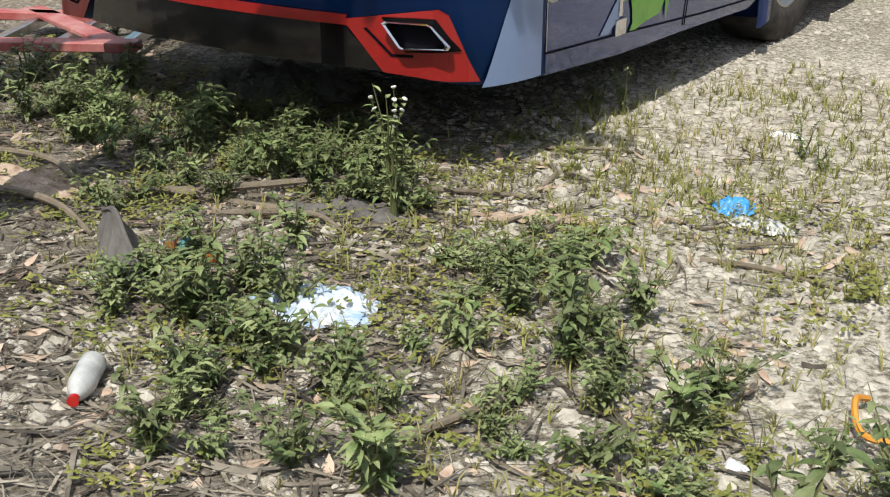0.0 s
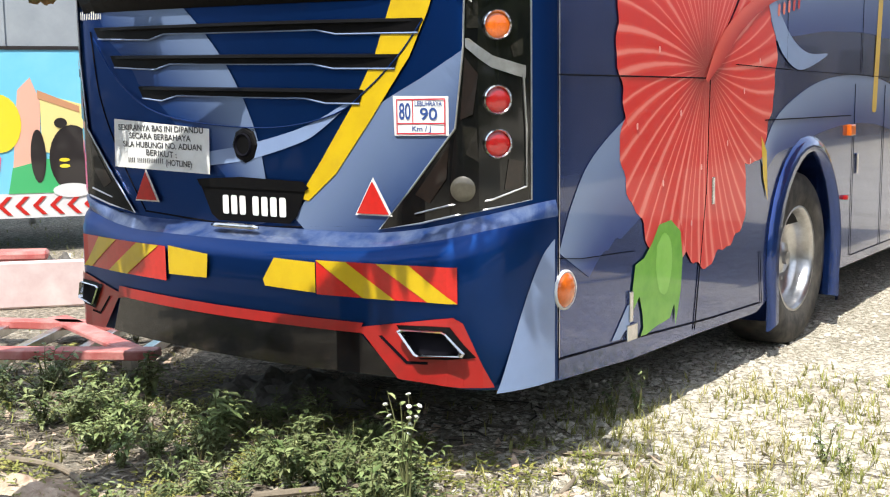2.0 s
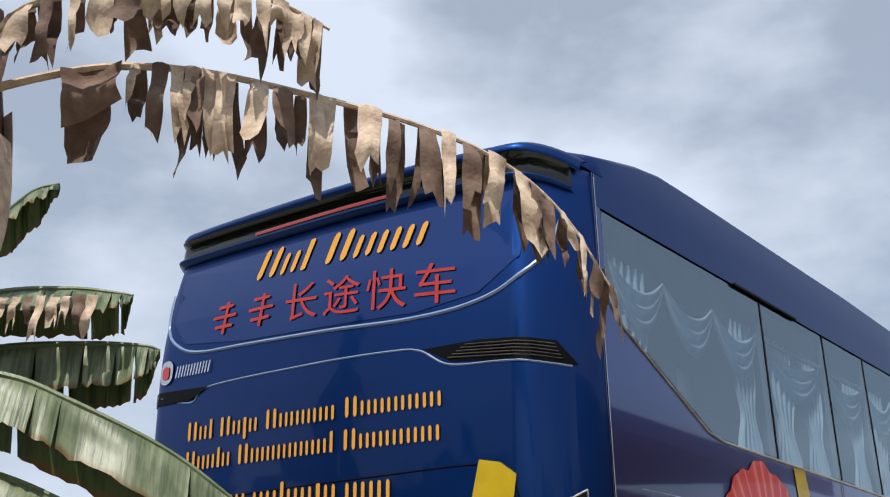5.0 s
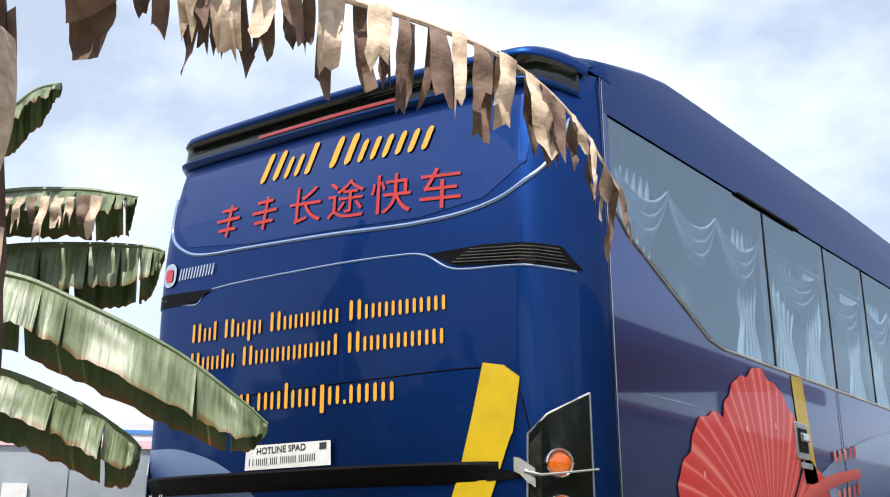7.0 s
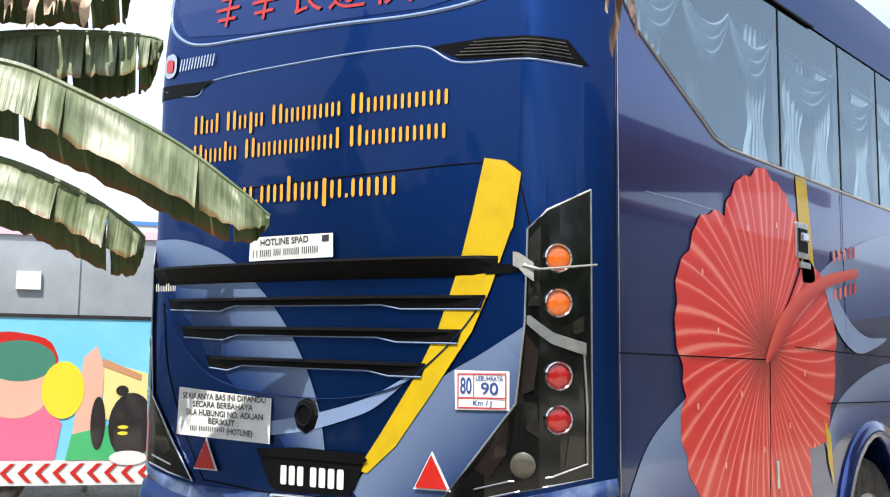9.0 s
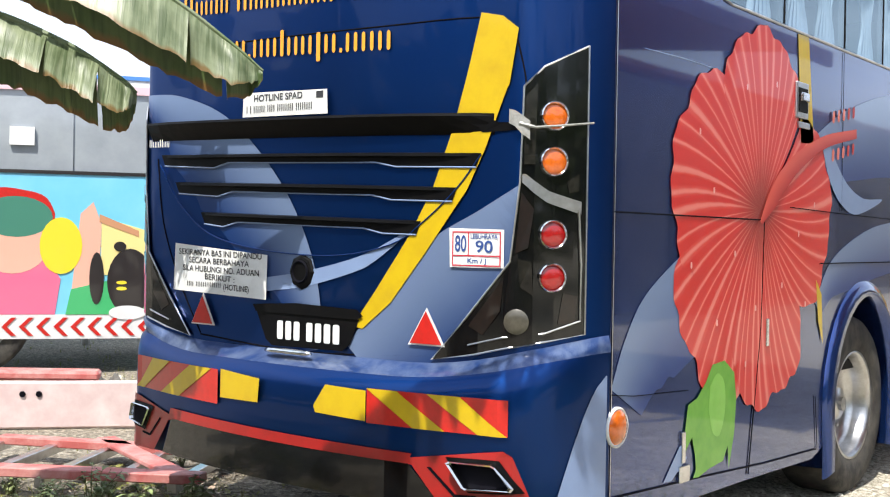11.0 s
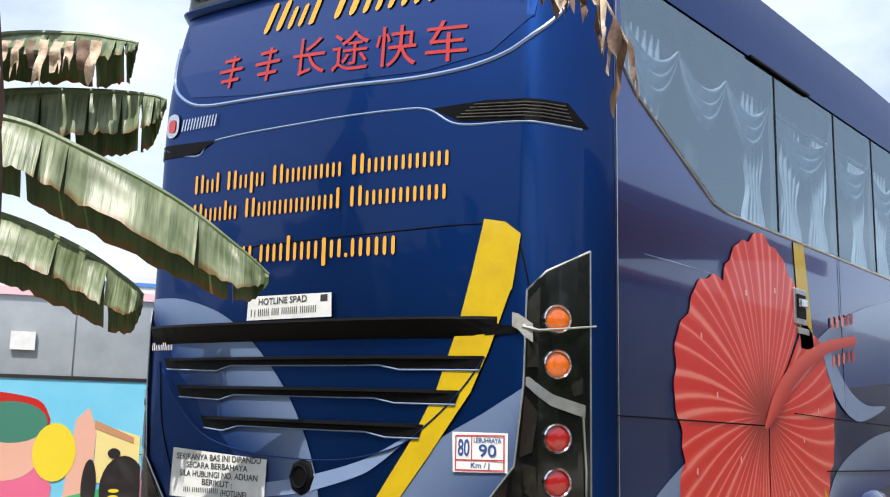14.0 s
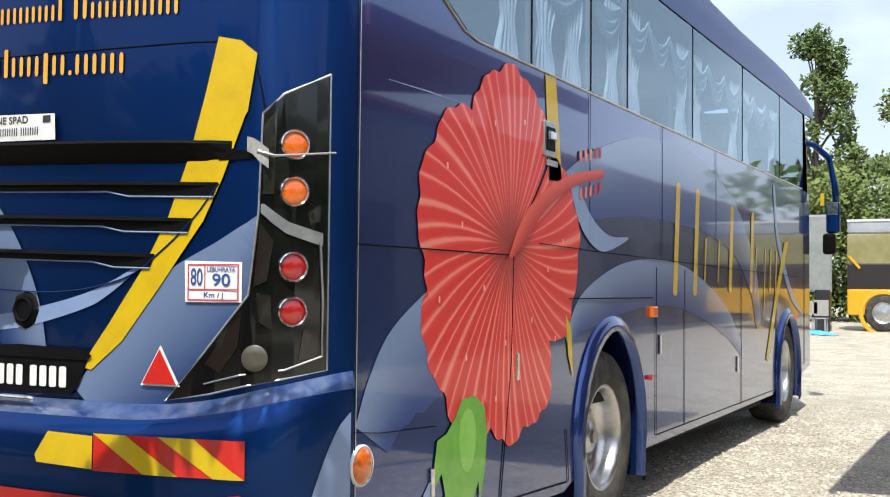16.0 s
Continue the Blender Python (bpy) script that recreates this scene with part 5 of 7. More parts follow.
def weed(seed, height, spread, stems, leaf, bloom=False):
    rr = random.Random(seed)
    plant = thing("weed", "leafy green weed growing in dry litter", "weed", "weeds in the yard")
    sv, sf, lv, lf, tips = [], [], [], [], []
    for _ in range(stems):
        a = rr.uniform(0, 6.28)
        out = rr.uniform(0.2, 1.0) * spread
        h = height * rr.uniform(0.55, 1.0)
        pts = [Vector((0.25 * out * math.cos(a) * f + 0.75 * out * math.cos(a) * f * f + rr.uniform(-0.01, 0.01), 0.25 * out * math.sin(a) * f + 0.75 * out * math.sin(a) * f * f + rr.uniform(-0.01, 0.01), h * f)) for f in (0, 0.25, 0.5, 0.75, 1.0)]
        tips += [pts[4], pts[4].lerp(pts[3], 0.35)]
        v, f_ = tube(pts, [0.004, 0.0035, 0.003, 0.0025, 0.001], 4)
        k = len(sv)
        sv += v
        sf += [tuple(i + k for i in q) for q in f_]
        for j in range(rr.randint(7, 11)):
            f = rr.uniform(0.25, 1.0)
            i = min(3, int(f * 4))
            p = pts[i].lerp(pts[i + 1], f * 4 - i)
            b = rr.uniform(0, 6.28)
            way = Vector((math.cos(b), math.sin(b), rr.uniform(0.0, 0.7))).normalized()
            side = way.cross(Vector((0, 0, 1))).normalized()
            leaf_into(lv, lf, p, way, side, leaf * rr.uniform(0.45, 1.1), leaf * rr.uniform(0.25, 0.48), rr.uniform(0.1, 0.7))
    tagged(mesh_ob("stem", sv, sf, M_STEM, plant), kind="stuff")
    tagged(mesh_ob("foliage", lv, lf, M_LEAF, plant), kind="stuff")
    if bloom:
        for p in tips[:9]:
            v, f_ = lathe([(0.0, 0.003), (0.007, 0.004), (0.010, 0.0), (0.004, -0.004)], Matrix.Translation(p) @ pose(0, 0, 0, rr.uniform(-40, 40), rr.uniform(-40, 40), 0), 7)
            mesh_ob("bloom", v, f_, M_FLOWER, plant)
    return plant


def put(ob, x, y, turn, size):
    return copy_thing(ob, pose(x, y, ground_z(x, y) - 0.01, 0, 0, turn) @ Matrix.Diagonal((size, size, size, 1)))


kinds = [weed(i, h, sp, st, lf) for i, (h, sp, st, lf) in enumerate(((0.20, 0.16, 13, 0.060), (0.28, 0.16, 14, 0.065), (0.15, 0.20, 14, 0.050), (0.34, 0.14, 12, 0.075), (0.24, 0.20, 16, 0.052)))]
homes = [(-0.80, -0.1), (-1.35, 0.1), (-1.6, -0.25), (2.9, -1.3), (3.0, -0.9)]
for ob, (x, y) in zip(kinds, homes):
    ob.location = (x, y, ground_z(x, y) - 0.01)
rr = random.Random(4)
clumps = [(0.50, 0.10, 0.30, 30), (0.0, 0.15, 0.35, 26), (-0.6, 0.05, 0.4, 22), (0.15, -0.35, 0.35, 20), (0.80, -0.05, 0.24, 20), (0.95, -0.12, 0.2, 16), (-0.2, -0.1, 0.5, 20), (-1.1, 0.0, 0.4, 16), (1.70, -0.30, 0.28, 16), (1.95, -0.80, 0.34, 15), (2.28, -0.95, 0.30, 14),
          (1.80, -1.22, 0.25, 10), (1.22, -1.12, 0.26, 16), (0.95, -1.05, 0.22, 10), (1.4, -1.3, 0.2, 8), (1.62, -1.50, 0.22, 9), (2.6, -0.75, 0.2, 4), (1.05, -0.75, 0.2, 4), (0.45, -0.60, 0.25, 5), (2.15, -0.45, 0.25, 5), (-1.4, 0.15, 0.3, 5), (-2.0, 0.2, 0.3, 5), (2.75, -1.05, 0.25, 5), (1.05, -0.10, 0.15, 4), (-1.9, 1.3, 0.3, 4), (2.05, -1.55, 0.2, 5)]
for cx, cy, r, count in clumps:
    for _ in range(int(count * 0.62 + 0.5)):
        a, d = rr.uniform(0, 6.28), r * math.sqrt(rr.random())
        put(rr.choice(kinds), cx + d * math.cos(a) * 1.1, cy + d * math.sin(a), rr.uniform(0, 360), rr.uniform(0.4, 0.85))
tall = weed(31, 0.64, 0.06, 7, 0.05, True)
tagged(tall, "tall weed with small white flower heads", "weed")
tall.location = (1.16, -0.23, 0)
put(weed(32, 0.33, 0.10, 8, 0.10), -0.86, 0.32, 20, 1.0)
slim = weed(33, 0.27, 0.09, 6, 0.04)
slim.location = (1.20, 1.36, 0.0)
put(slim, 1.10, 1.30, 90, 0.8)
put(slim, 2.05, 1.25, 40, 0.75)
put(slim, 2.15, 1.15, 190, 0.6)


def scatter_mesh(name, material, label, category, make, count, seed, smooth=False):
    rr = random.Random(seed)
    vs, fs = [], []
    for _ in range(count):
        make(rr, vs, fs)
    return tagged(mesh_ob(name, vs, fs, material, smooth=smooth), label, category, kind="stuff")


GRASS_SPOTS = [(1.72, 0.15, 0.35), (1.80, 0.75, 0.35), (1.85, 1.25, 0.30), (2.45, 0.30, 0.22), (1.15, 1.25, 0.18), (1.55, 0.55, 0.2), (0.2, 0.1, 0.5), (-0.4, 0.1, 0.5), (-1.5, 0.1, 0.6), (1.75, -0.35, 0.3), (2.2, -1.0, 0.4),
               (1.0, -0.8, 0.4), (2.7, -0.6, 0.35), (2.1, 0.95, 0.3), (2.0, 2.2, 0.3), (2.6, 1.4, 0.25), (-7.0, 4.5, 2.2), (-6.0, 3.4, 1.5), (2.4, 1.9, 0.25), (1.55, 2.0, 0.2)]


def blade(rr, vs, fs):
    cx, cy, r = rr.choice(GRASS_SPOTS)
    x, y = rr.gauss(cx, r * 1.0), rr.gauss(cy, r * 1.0)
    z = ground_z(x, y)
    n_ = rr.randint(3, 6)
    for _ in range(n_):
        a = rr.uniform(0, 6.28)
        h = rr.uniform(0.025, 0.085)
        w = rr.uniform(0.0015, 0.003)
        d = Vector((math.cos(a), math.sin(a), 0))
        sd = Vector((-d.y, d.x, 0)) * w
        p = Vector((x, y, z - 0.005))
        lean = rr.uniform(0.3, 1.2) * h
        k = len(vs)
        vs.extend((p - sd, p + sd, p + d * lean * 0.4 + Vector((0, 0, h * 0.7)) + sd * 0.7, p + d * lean * 0.4 + Vector((0, 0, h * 0.7)) - sd * 0.7, p + d * lean + Vector((0, 0, h * 0.85))))
        fs.extend(((k, k + 1, k + 2, k + 3), (k + 3, k + 2, k + 4)))


scatter_mesh("grass", M_GRASS, "sparse yellow-green grass tufts in gravel", "grass", blade, 2500, 11)


def litter_density(x, y):
    return max(0.06, min(1.0, (2.2 - x) * 0.6 - (y - 0.2) * 0.5))


def straw(rr, vs, fs):
    for _ in range(20):
        x, y = rr.uniform(-2.4, 3.3), rr.uniform(-2.0, 1.3)
        if rr.random() < litter_density(x, y):
            break
    z = ground_z(x, y)
    a = rr.gauss(0.3, 0.9)
    ln, w = rr.uniform(0.03, 0.24), 0.001 + 0.008 * rr.random() ** 3.5
    d = Vector((math.cos(a), math.sin(a), rr.uniform(-0.05, 0.12)))
    sd = Vector((-math.sin(a), math.cos(a), rr.uniform(-0.6, 0.6))).normalized() * w
    bend = Vector((-math.sin(a), math.cos(a), 0)) * rr.uniform(-0.3, 0.3) * ln
    k = len(vs)
    for f in (0, 0.5, 1):
        c = Vector((x, y, z + rr.uniform(0.004, 0.02))) + d * ln * (f - 0.5) + bend * (4 * f * (1 - f)) * 0.5
        vs.extend((c - sd * (1.1 - 0.5 * f), c + sd * (1.1 - 0.5 * f)))
    fs.extend(((k, k + 1, k + 3, k + 2), (k + 2, k + 3, k + 5, k + 4)))



M_CREEP = mat("creeping_leaf", (0.14, 0.17, 0.035), 0.6, 0.0, (0.26, 0.24, 0.07), 5, 0.6, vary=0.6, spec=0.3)


def creeper(rr, vs, fs):
    """A low sprig of small leaves on a runner."""
    for _ in range(12):
        x, y = rr.uniform(-2.2, 2.7), rr.uniform(-1.8, 0.85)
        if noise.noise((x * 2.1, y * 2.1, 3.0)) > rr.uniform(-0.15, 0.35):
            break
    z = ground_z(x, y)
    a0, rise = rr.uniform(0, 6.28), rr.uniform(0.01, 0.07)
    for i in range(rr.randint(4, 9)):
        p = Vector((x + 0.012 * i * math.cos(a0), y + 0.012 * i * math.sin(a0), z + 0.004 + rise * rr.uniform(0.2, 1)))
        a = a0 + rr.uniform(-2.2, 2.2)
        d = Vector((math.cos(a), math.sin(a), rr.uniform(-0.1, 0.6))).normalized()
        leaf_into(vs, fs, p, d, Vector((-math.sin(a), math.cos(a), rr.uniform(-0.3, 0.3))).normalized(), rr.uniform(0.014, 0.038), rr.uniform(0.007, 0.017), rr.uniform(0.0, 0.4))


scatter_mesh("creeping_weeds", M_CREEP, "low yellow-green creeping weeds over dry litter", "weeds", creeper, 1900, 16)
scatter_mesh("dry_litter", M_STRAW, "dry banana fibre and leaf litter on the ground", "leaf litter", straw, 15000, 12)


def dead_leaf_bit(rr, vs, fs):
    x, y = rr.uniform(-2.2, 2.6), rr.uniform(-1.9, 0.9)
    z = ground_z(x, y) + 0.006
    a = rr.uniform(0, 6.28)
    d = Vector((math.cos(a), math.sin(a), rr.uniform(0, 0.3)))
    leaf_into(vs, fs, Vector((x, y, z)), d, Vector((-d.y, d.x, rr.uniform(-0.4, 0.4))).normalized(), rr.uniform(0.04, 0.10), rr.uniform(0.02, 0.045), rr.uniform(-0.2, 0.3))


scatter_mesh("fallen_leaves", M_DEAD, "curled brown fallen leaves", "leaf litter", dead_leaf_bit, 900, 13)


def pebble_into(rr, vs, fs, x, y, r):
    z = ground_z(x, y)
    k = len(vs)
    sx, sy, sz = r * rr.uniform(0.7, 1.3), r * rr.uniform(0.7, 1.2), r * rr.uniform(0.4, 0.7)
    t = rr.uniform(0, 3.1)
    for i in range(6):
        a = t + i * math.pi / 3
        q = rr.uniform(0.8, 1.15)
        vs.append(Vector((x + sx * q * math.cos(a), y + sy * q * math.sin(a), z + rr.uniform(-0.1, 0.25) * sz)))
    for i in range(3):
        a = t + 0.4 + i * 2.09
        vs.append(Vector((x + 0.5 * sx * math.cos(a), y + 0.5 * sy * math.sin(a), z + sz * rr.uniform(0.8, 1.1))))
    fs.extend(((k, k + 1, k + 6), (k + 1, k + 2, k + 6), (k + 2, k + 7, k + 6), (k + 2, k + 3, k + 7), (k + 3, k + 4, k + 7), (k + 4, k + 8, k + 7), (k + 4, k + 5, k + 8), (k + 5, k, k + 8), (k, k + 6, k + 8), (k + 6, k + 7, k + 8)))


def pebble(rr, vs, fs):
    x = rr.uniform(0.8, 5.5)
    y = rr.uniform(-1.8, 9)
    if rr.random() < 0.45:
        y = rr.uniform(-1.8, 3)
        x = rr.uniform(0.3, 3.6)
    pebble_into(rr, vs, fs, x, y, rr.choice((0.006, 0.008, 0.010, 0.014, 0.02)) * rr.uniform(0.8, 1.4))


scatter_mesh("gravel", M_STONE, "loose pale gravel and small stones", "gravel", pebble, 22000, 14)
rr = random.Random(15)
for i in range(34):
    x, y = (rr.uniform(1.0, 3.2), rr.uniform(-1.7, 2.2)) if i > 3 else ((1.48, -1.42), (1.40, -1.5), (2.39, -0.72), (2.42, -0.66))[i]
    vs, fs = [], []
    pebble_into(rr, vs, fs, x, y, rr.uniform(0.025, 0.05))
    tagged(mesh_ob("stone", vs, fs, M_STONE), "pale limestone rock lying on the gravel", "stone", "stones on the yard")

# ---- banana plant ----
def blade_half(mid, side, widths, fall, seed, rips, curl=0.10):
    """One half of a banana leaf, hanging off its midrib, split into strips where the wind has torn it."""
    rr = random.Random(seed)
    n_ = len(mid) - 1
    vs, fs, uvs = [], [], []
    rows = 7
    prev = None
    for i in range(n_ + 1):
        f = i / n_
        w = widths(f)
        row = []
        ang = radians(fall + 7 * math.sin(5 * f + seed) + rr.uniform(-2, 2))
        for j in range(rows + 1):
            u = j / rows
            a = ang * min(1.0, 0.78 + 0.4 * u)
            out = side * (w * u * math.cos(a)) - Vector((0, 0, 1)) * (w * u * math.sin(a))
            ripple = (0.003 * math.sin(i * 1.9 + seed) + 0.014 * math.sin(i * 0.47 + seed) + 0.007 * math.sin(i * 0.83 + 2 * seed)) * min(1, 2 * u)
            row.append(len(vs))
            vs.append(mid[i] + out + side * ripple + Vector((0, 0, -1)) * rr.uniform(0, 0.020) * (u > 0.95))
            uvs.append((f, u))
        torn = i in rips
        if prev:
            for j in range(rows):
                fs.append((prev[j], row[j], row[j + 1], prev[j + 1]))
        prev = row
        if torn:
            gap = [row[0]]
            d = (mid[min(i + 1, n_)] - mid[i - 1]).normalized()
            for j in range(1, rows + 1):
                gap.append(len(vs))
                vs.append(vs[row[j]] + d * 0.022 * (j / rows) + side * 0.02 * (j / rows))
                uvs.append((f + 0.004, j / rows))
            prev = gap
    return vs, fs, uvs


plant = thing("banana_plant", "banana plant with torn green leaves and one dead brown leaf", "banana plant", at=(0, 0, 0))
rows = []
line = smooth_line([(0.02, -1.35, -0.02), (0.10, -1.37, 0.8), (0.19, -1.42, 1.5), (0.29, -1.48, 2.14), (0.40, -1.58, 2.52), (0.53, -1.70, 3.0), (0.60, -1.78, 3.3)], 26)
for i, p in enumerate(line):
    r = 0.115 - 0.035 * i / 26
    rows.append([p + Vector((math.cos(2 * math.pi * k / 20), math.sin(2 * math.pi * k / 20), 0)) * r * (1 + 0.10 * math.sin(3 * k + i * 0.7) + 0.05 * ((i % 5) == 0)) for k in range(20)])
sheet("trunk", rows, M_TRUNK, "brown fibrous banana trunk", plant, close=True)
for i, (a, z, ln) in enumerate(((-40, 3.05, 0.5), (20, 2.75, 0.45), (100, 2.9, 0.5), (-80, 2.3, 0.5), (-10, 2.1, 0.4))):
    p = line[min(26, int(26 * z / 3.3))].copy()
    d = Vector((math.cos(radians(a)), math.sin(radians(a)), 0))
    sd = Vector((-d.y, d.x, 0))
    rws = []
    for j in range(7):
        f = j / 6
        c = p + d * (0.09 + 0.05 * math.sin(2.5 * f)) - Vector((0, 0, 1)) * ln * f
        w = 0.07 * (1 - 0.5 * f)
        rws.append([c - sd * w, c + d * 0.015, c + sd * w])
    sheet("dry_sheath", rws, M_DEAD, "dry brown leaf sheath", plant)


def banana_leaf(points, near, far, width, fall_n, fall_f, seed, rips_n, rips_f):
    mid = smooth_line(points, 72)
    prof = lambda f: width * (0.55 + 0.45 * math.sin(min(1, f * 1.6) * math.pi / 2)) * (1 - max(0, (f - 0.62) / 0.38) ** 2.2 * 0.93)
    v, f_ = tube(mid, [0.022 * (1 - 0.85 * i / 72) + 0.002 for i in range(73)], 6)
    rib = mesh_ob("leaf", v, f_, M_BANANA, plant, "torn green banana leaf")
    v, f_, uv_ = blade_half(mid, near, prof, fall_n, seed, rips_n)
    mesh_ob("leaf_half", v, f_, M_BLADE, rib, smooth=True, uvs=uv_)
    # the far half is wider and a darker green
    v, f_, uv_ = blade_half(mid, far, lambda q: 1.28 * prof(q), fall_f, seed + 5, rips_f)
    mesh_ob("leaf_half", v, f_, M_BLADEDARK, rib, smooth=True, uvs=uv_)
    return rib


NEAR = Vector((0.72, -0.69, 0)).normalized()
FAR = -NEAR
banana_leaf([(-1.55, -1.75, 2.25), (-1.2, -1.42, 2.52), (-0.9, -1.13, 2.64), (-0.62, -0.87, 2.60), (-0.44, -0.70, 2.51), (-0.14, -0.43, 2.31), (0.05, -0.24, 2.12), (0.135, -0.155, 2.02)], NEAR, FAR, 0.235, 66, 80, 3, (26, 37, 41, 55), (33, 60))
banana_leaf([(-1.6, -1.85, 2.15), (-1.1, -1.3, 2.30), (-0.70, -0.90, 2.24), (-0.45, -0.66, 2.12), (-0.30, -0.50, 1.99), (-0.25, -0.45, 1.93)], NEAR, FAR, 0.20, 58, 74, 8, (26, 41, 52), (51,))
banana_leaf([(-1.5, -1.6, 2.5), (-1.1, -1.15, 2.85), (-0.80, -0.86, 2.985), (-0.55, -0.66, 3.0), (-0.40, -0.53, 2.98), (-0.35, -0.49, 2.97)], NEAR, FAR, 0.16, 40, 50, 5, (38, 44, 50, 55, 60), (47, 58))
banana_leaf([(-1.6, -1.6, 2.4), (-1.2, -1.1, 2.66), (-0.85, -0.80, 2.77), (-0.55, -0.56, 2.785), (-0.36, -0.42, 2.77), (-0.30, -0.37, 2.75)], NEAR, FAR, 0.20, 70, 72, 6, (28, 35, 43, 50, 56, 61, 66), (40, 55))
banana_leaf([(-1.2, -1.5, 2.6), (-0.95, -1.2, 3.0), (-0.75, -0.95, 3.25), (-0.60, -0.86, 3.39), (-0.50, -0.80, 3.42)], NEAR, FAR, 0.13, 55, 60, 7, (50,), ())

# Extra plant out of view, added for dark leafy reflections in the rear paint
second = thing("banana_plant", "unseen banana plant added for leafy reflections in the coach", "banana plant")
vs, fs = tube(smooth_line([(-1.75, -4.1, -0.05), (-1.7, -4.1, 1.0), (-1.6, -4.05, 2.1)], 12), [0.13 - 0.004 * i for i in range(13)], 14)
mesh_ob("trunk", vs, fs, M_TRUNK, second, "brown fibrous banana trunk", True)
plant, first = second, plant
for k, (dx, dy, up) in enumerate(((1.3, 0.9, 0.7), (0.2, 1.5, 0.8), (1.5, -0.1, 0.9), (-0.9, 1.2, 0.8), (0.9, 1.6, 0.4), (-1.4, 0.2, 0.7))):
    p0 = Vector((-1.6, -4.05, 2.1))
    d = Vector((dx, dy, 0))
    sd = Vector((d.y, -d.x, 0)).normalized()
    banana_leaf([p0, p0 + d * 0.35 + Vector((0, 0, up * 0.7)), p0 + d * 0.7 + Vector((0, 0, up)), p0 + d + Vector((0, 0, up * 0.8))], sd, -sd, 0.26, 25, 25, 50 + k, (30, 45, 60), (35, 52))
plant = first


def dead_strip(p, d, side, length, width, seed, parent, face):
    rr = random.Random(seed)
    vs, fs = [], []
    tw = rr.uniform(-0.8, 0.8)
    sway = Vector((rr.uniform(-0.14, 0.14), rr.uniform(-0.14, 0.14), 0))
    fold = rr.choice((-1, 1)) * rr.uniform(0.25, 0.55)
    tear = [rr.uniform(-0.05, 0.03) for _ in range(4)]
    c = p.copy()
    m = 9
    for j in range(m + 1):
        f = j / m
        a = tw * f * f * 1.5
        wd = (d * math.cos(a) + side * math.sin(a)).normalized()
        w = width * (0.92 + 0.10 * math.sin(f * 5 + seed) + 0.12 * f)
        c = p + side * 0.04 * math.sin(f * 2.2) + sway * length * f * f - Vector((0, 0, 1)) * length * f
        crumple = face * 0.012 * math.sin(9 * f + seed)
        nrm = wd.cross(Vector((0, 0, 1))).normalized()
        for k4, u in enumerate((-0.5, -0.17, 0.17, 0.5)):
            vs.append(c + wd * w * u + nrm * (fold * w * (0.5 - abs(u)) + 0.004 * rr.uniform(-1, 1)) + crumple + Vector((0, 0, tear[k4] * f ** 3)))
    for j in range(m):
        for u in range(3):
            k = j * 4 + u
            fs.append((k, k + 1, k + 5, k + 4))
    # far strips mostly get the dark copy, painting in the shade behind the midrib
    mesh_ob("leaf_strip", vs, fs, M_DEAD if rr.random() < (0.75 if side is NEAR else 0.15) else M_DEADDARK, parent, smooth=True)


mid = smooth_line([(0.52, -1.74, 3.02), (0.64, -1.66, 3.075), (0.85, -1.48, 3.135), (1.08, -1.30, 3.11), (1.34, -1.05, 3.03), (1.55, -0.84, 2.945), (1.70, -0.66, 2.845), (1.80, -0.52, 2.70), (1.87, -0.40, 2.49)], 72)
vs, fs = tube(mid, [0.015 - 0.012 * i / 72 for i in range(73)], 6)
dead = mesh_ob("dead_leaf", vs, fs, M_DEAD, plant, "dead brown banana leaf torn into hanging strips")
rr = random.Random(21)
i = 17
while i < 72:
    f = i / 72
    d = (mid[min(i + 1, 72)] - mid[i - 1]).normalized()
    for sd in (NEAR, FAR):
        ln = (0.20 if f < 0.35 else 0.27 - 0.09 * f) * rr.uniform(0.6, 1.2)
        w = (0.16 if f < 0.27 else 0.056 if sd is NEAR else 0.046) * rr.uniform(0.65, 1.3)
        if rr.random() < 0.05:
            continue
        if f > 0.85:
            ln, w = ln * 0.75, w * 0.8
        dead_strip(mid[i] + sd * 0.012 + d * rr.uniform(-0.015, 0.015), d, sd, ln, w, rr.randint(0, 9999), dead, NEAR)
    i += 4 if f < 0.26 else rr.choice((1, 2, 2)) if f < 0.55 else rr.choice((2, 2, 3))


mid = smooth_line([(0.56, -1.72, 3.15), (0.80, -1.72, 3.24), (1.02, -1.52, 3.32), (1.18, -1.38, 3.32), (1.33, -1.23, 3.27), (1.42, -1.12, 3.20)], 40)
vs, fs = tube(mid, [0.014 - 0.010 * i / 40 for i in range(41)], 6)
upper = mesh_ob("dead_leaf", vs, fs, M_DEAD, plant, "dead brown banana leaf torn into hanging strips")
rr = random.Random(22)
for i in range(6, 40, 2):
    d = (mid[min(i + 1, 40)] - mid[i - 1]).normalized()
    for sd in (NEAR, FAR):
        dead_strip(mid[i] + sd * 0.012, d, sd, rr.uniform(0.10, 0.20), rr.uniform(0.03, 0.07), rr.randint(0, 9999), upper, NEAR)
rr = random.Random(23)
for i in range(9):
    p = Vector((-0.78, -0.84, 2.93)).lerp(Vector((-0.46, -0.58, 2.93)), i / 8) + NEAR * 0.12
    dead_strip(p, -FAR.cross(Vector((0, 0, 1))), NEAR, rr.uniform(0.08, 0.17), rr.uniform(0.03, 0.06), rr.randint(0, 9999), upper, NEAR)

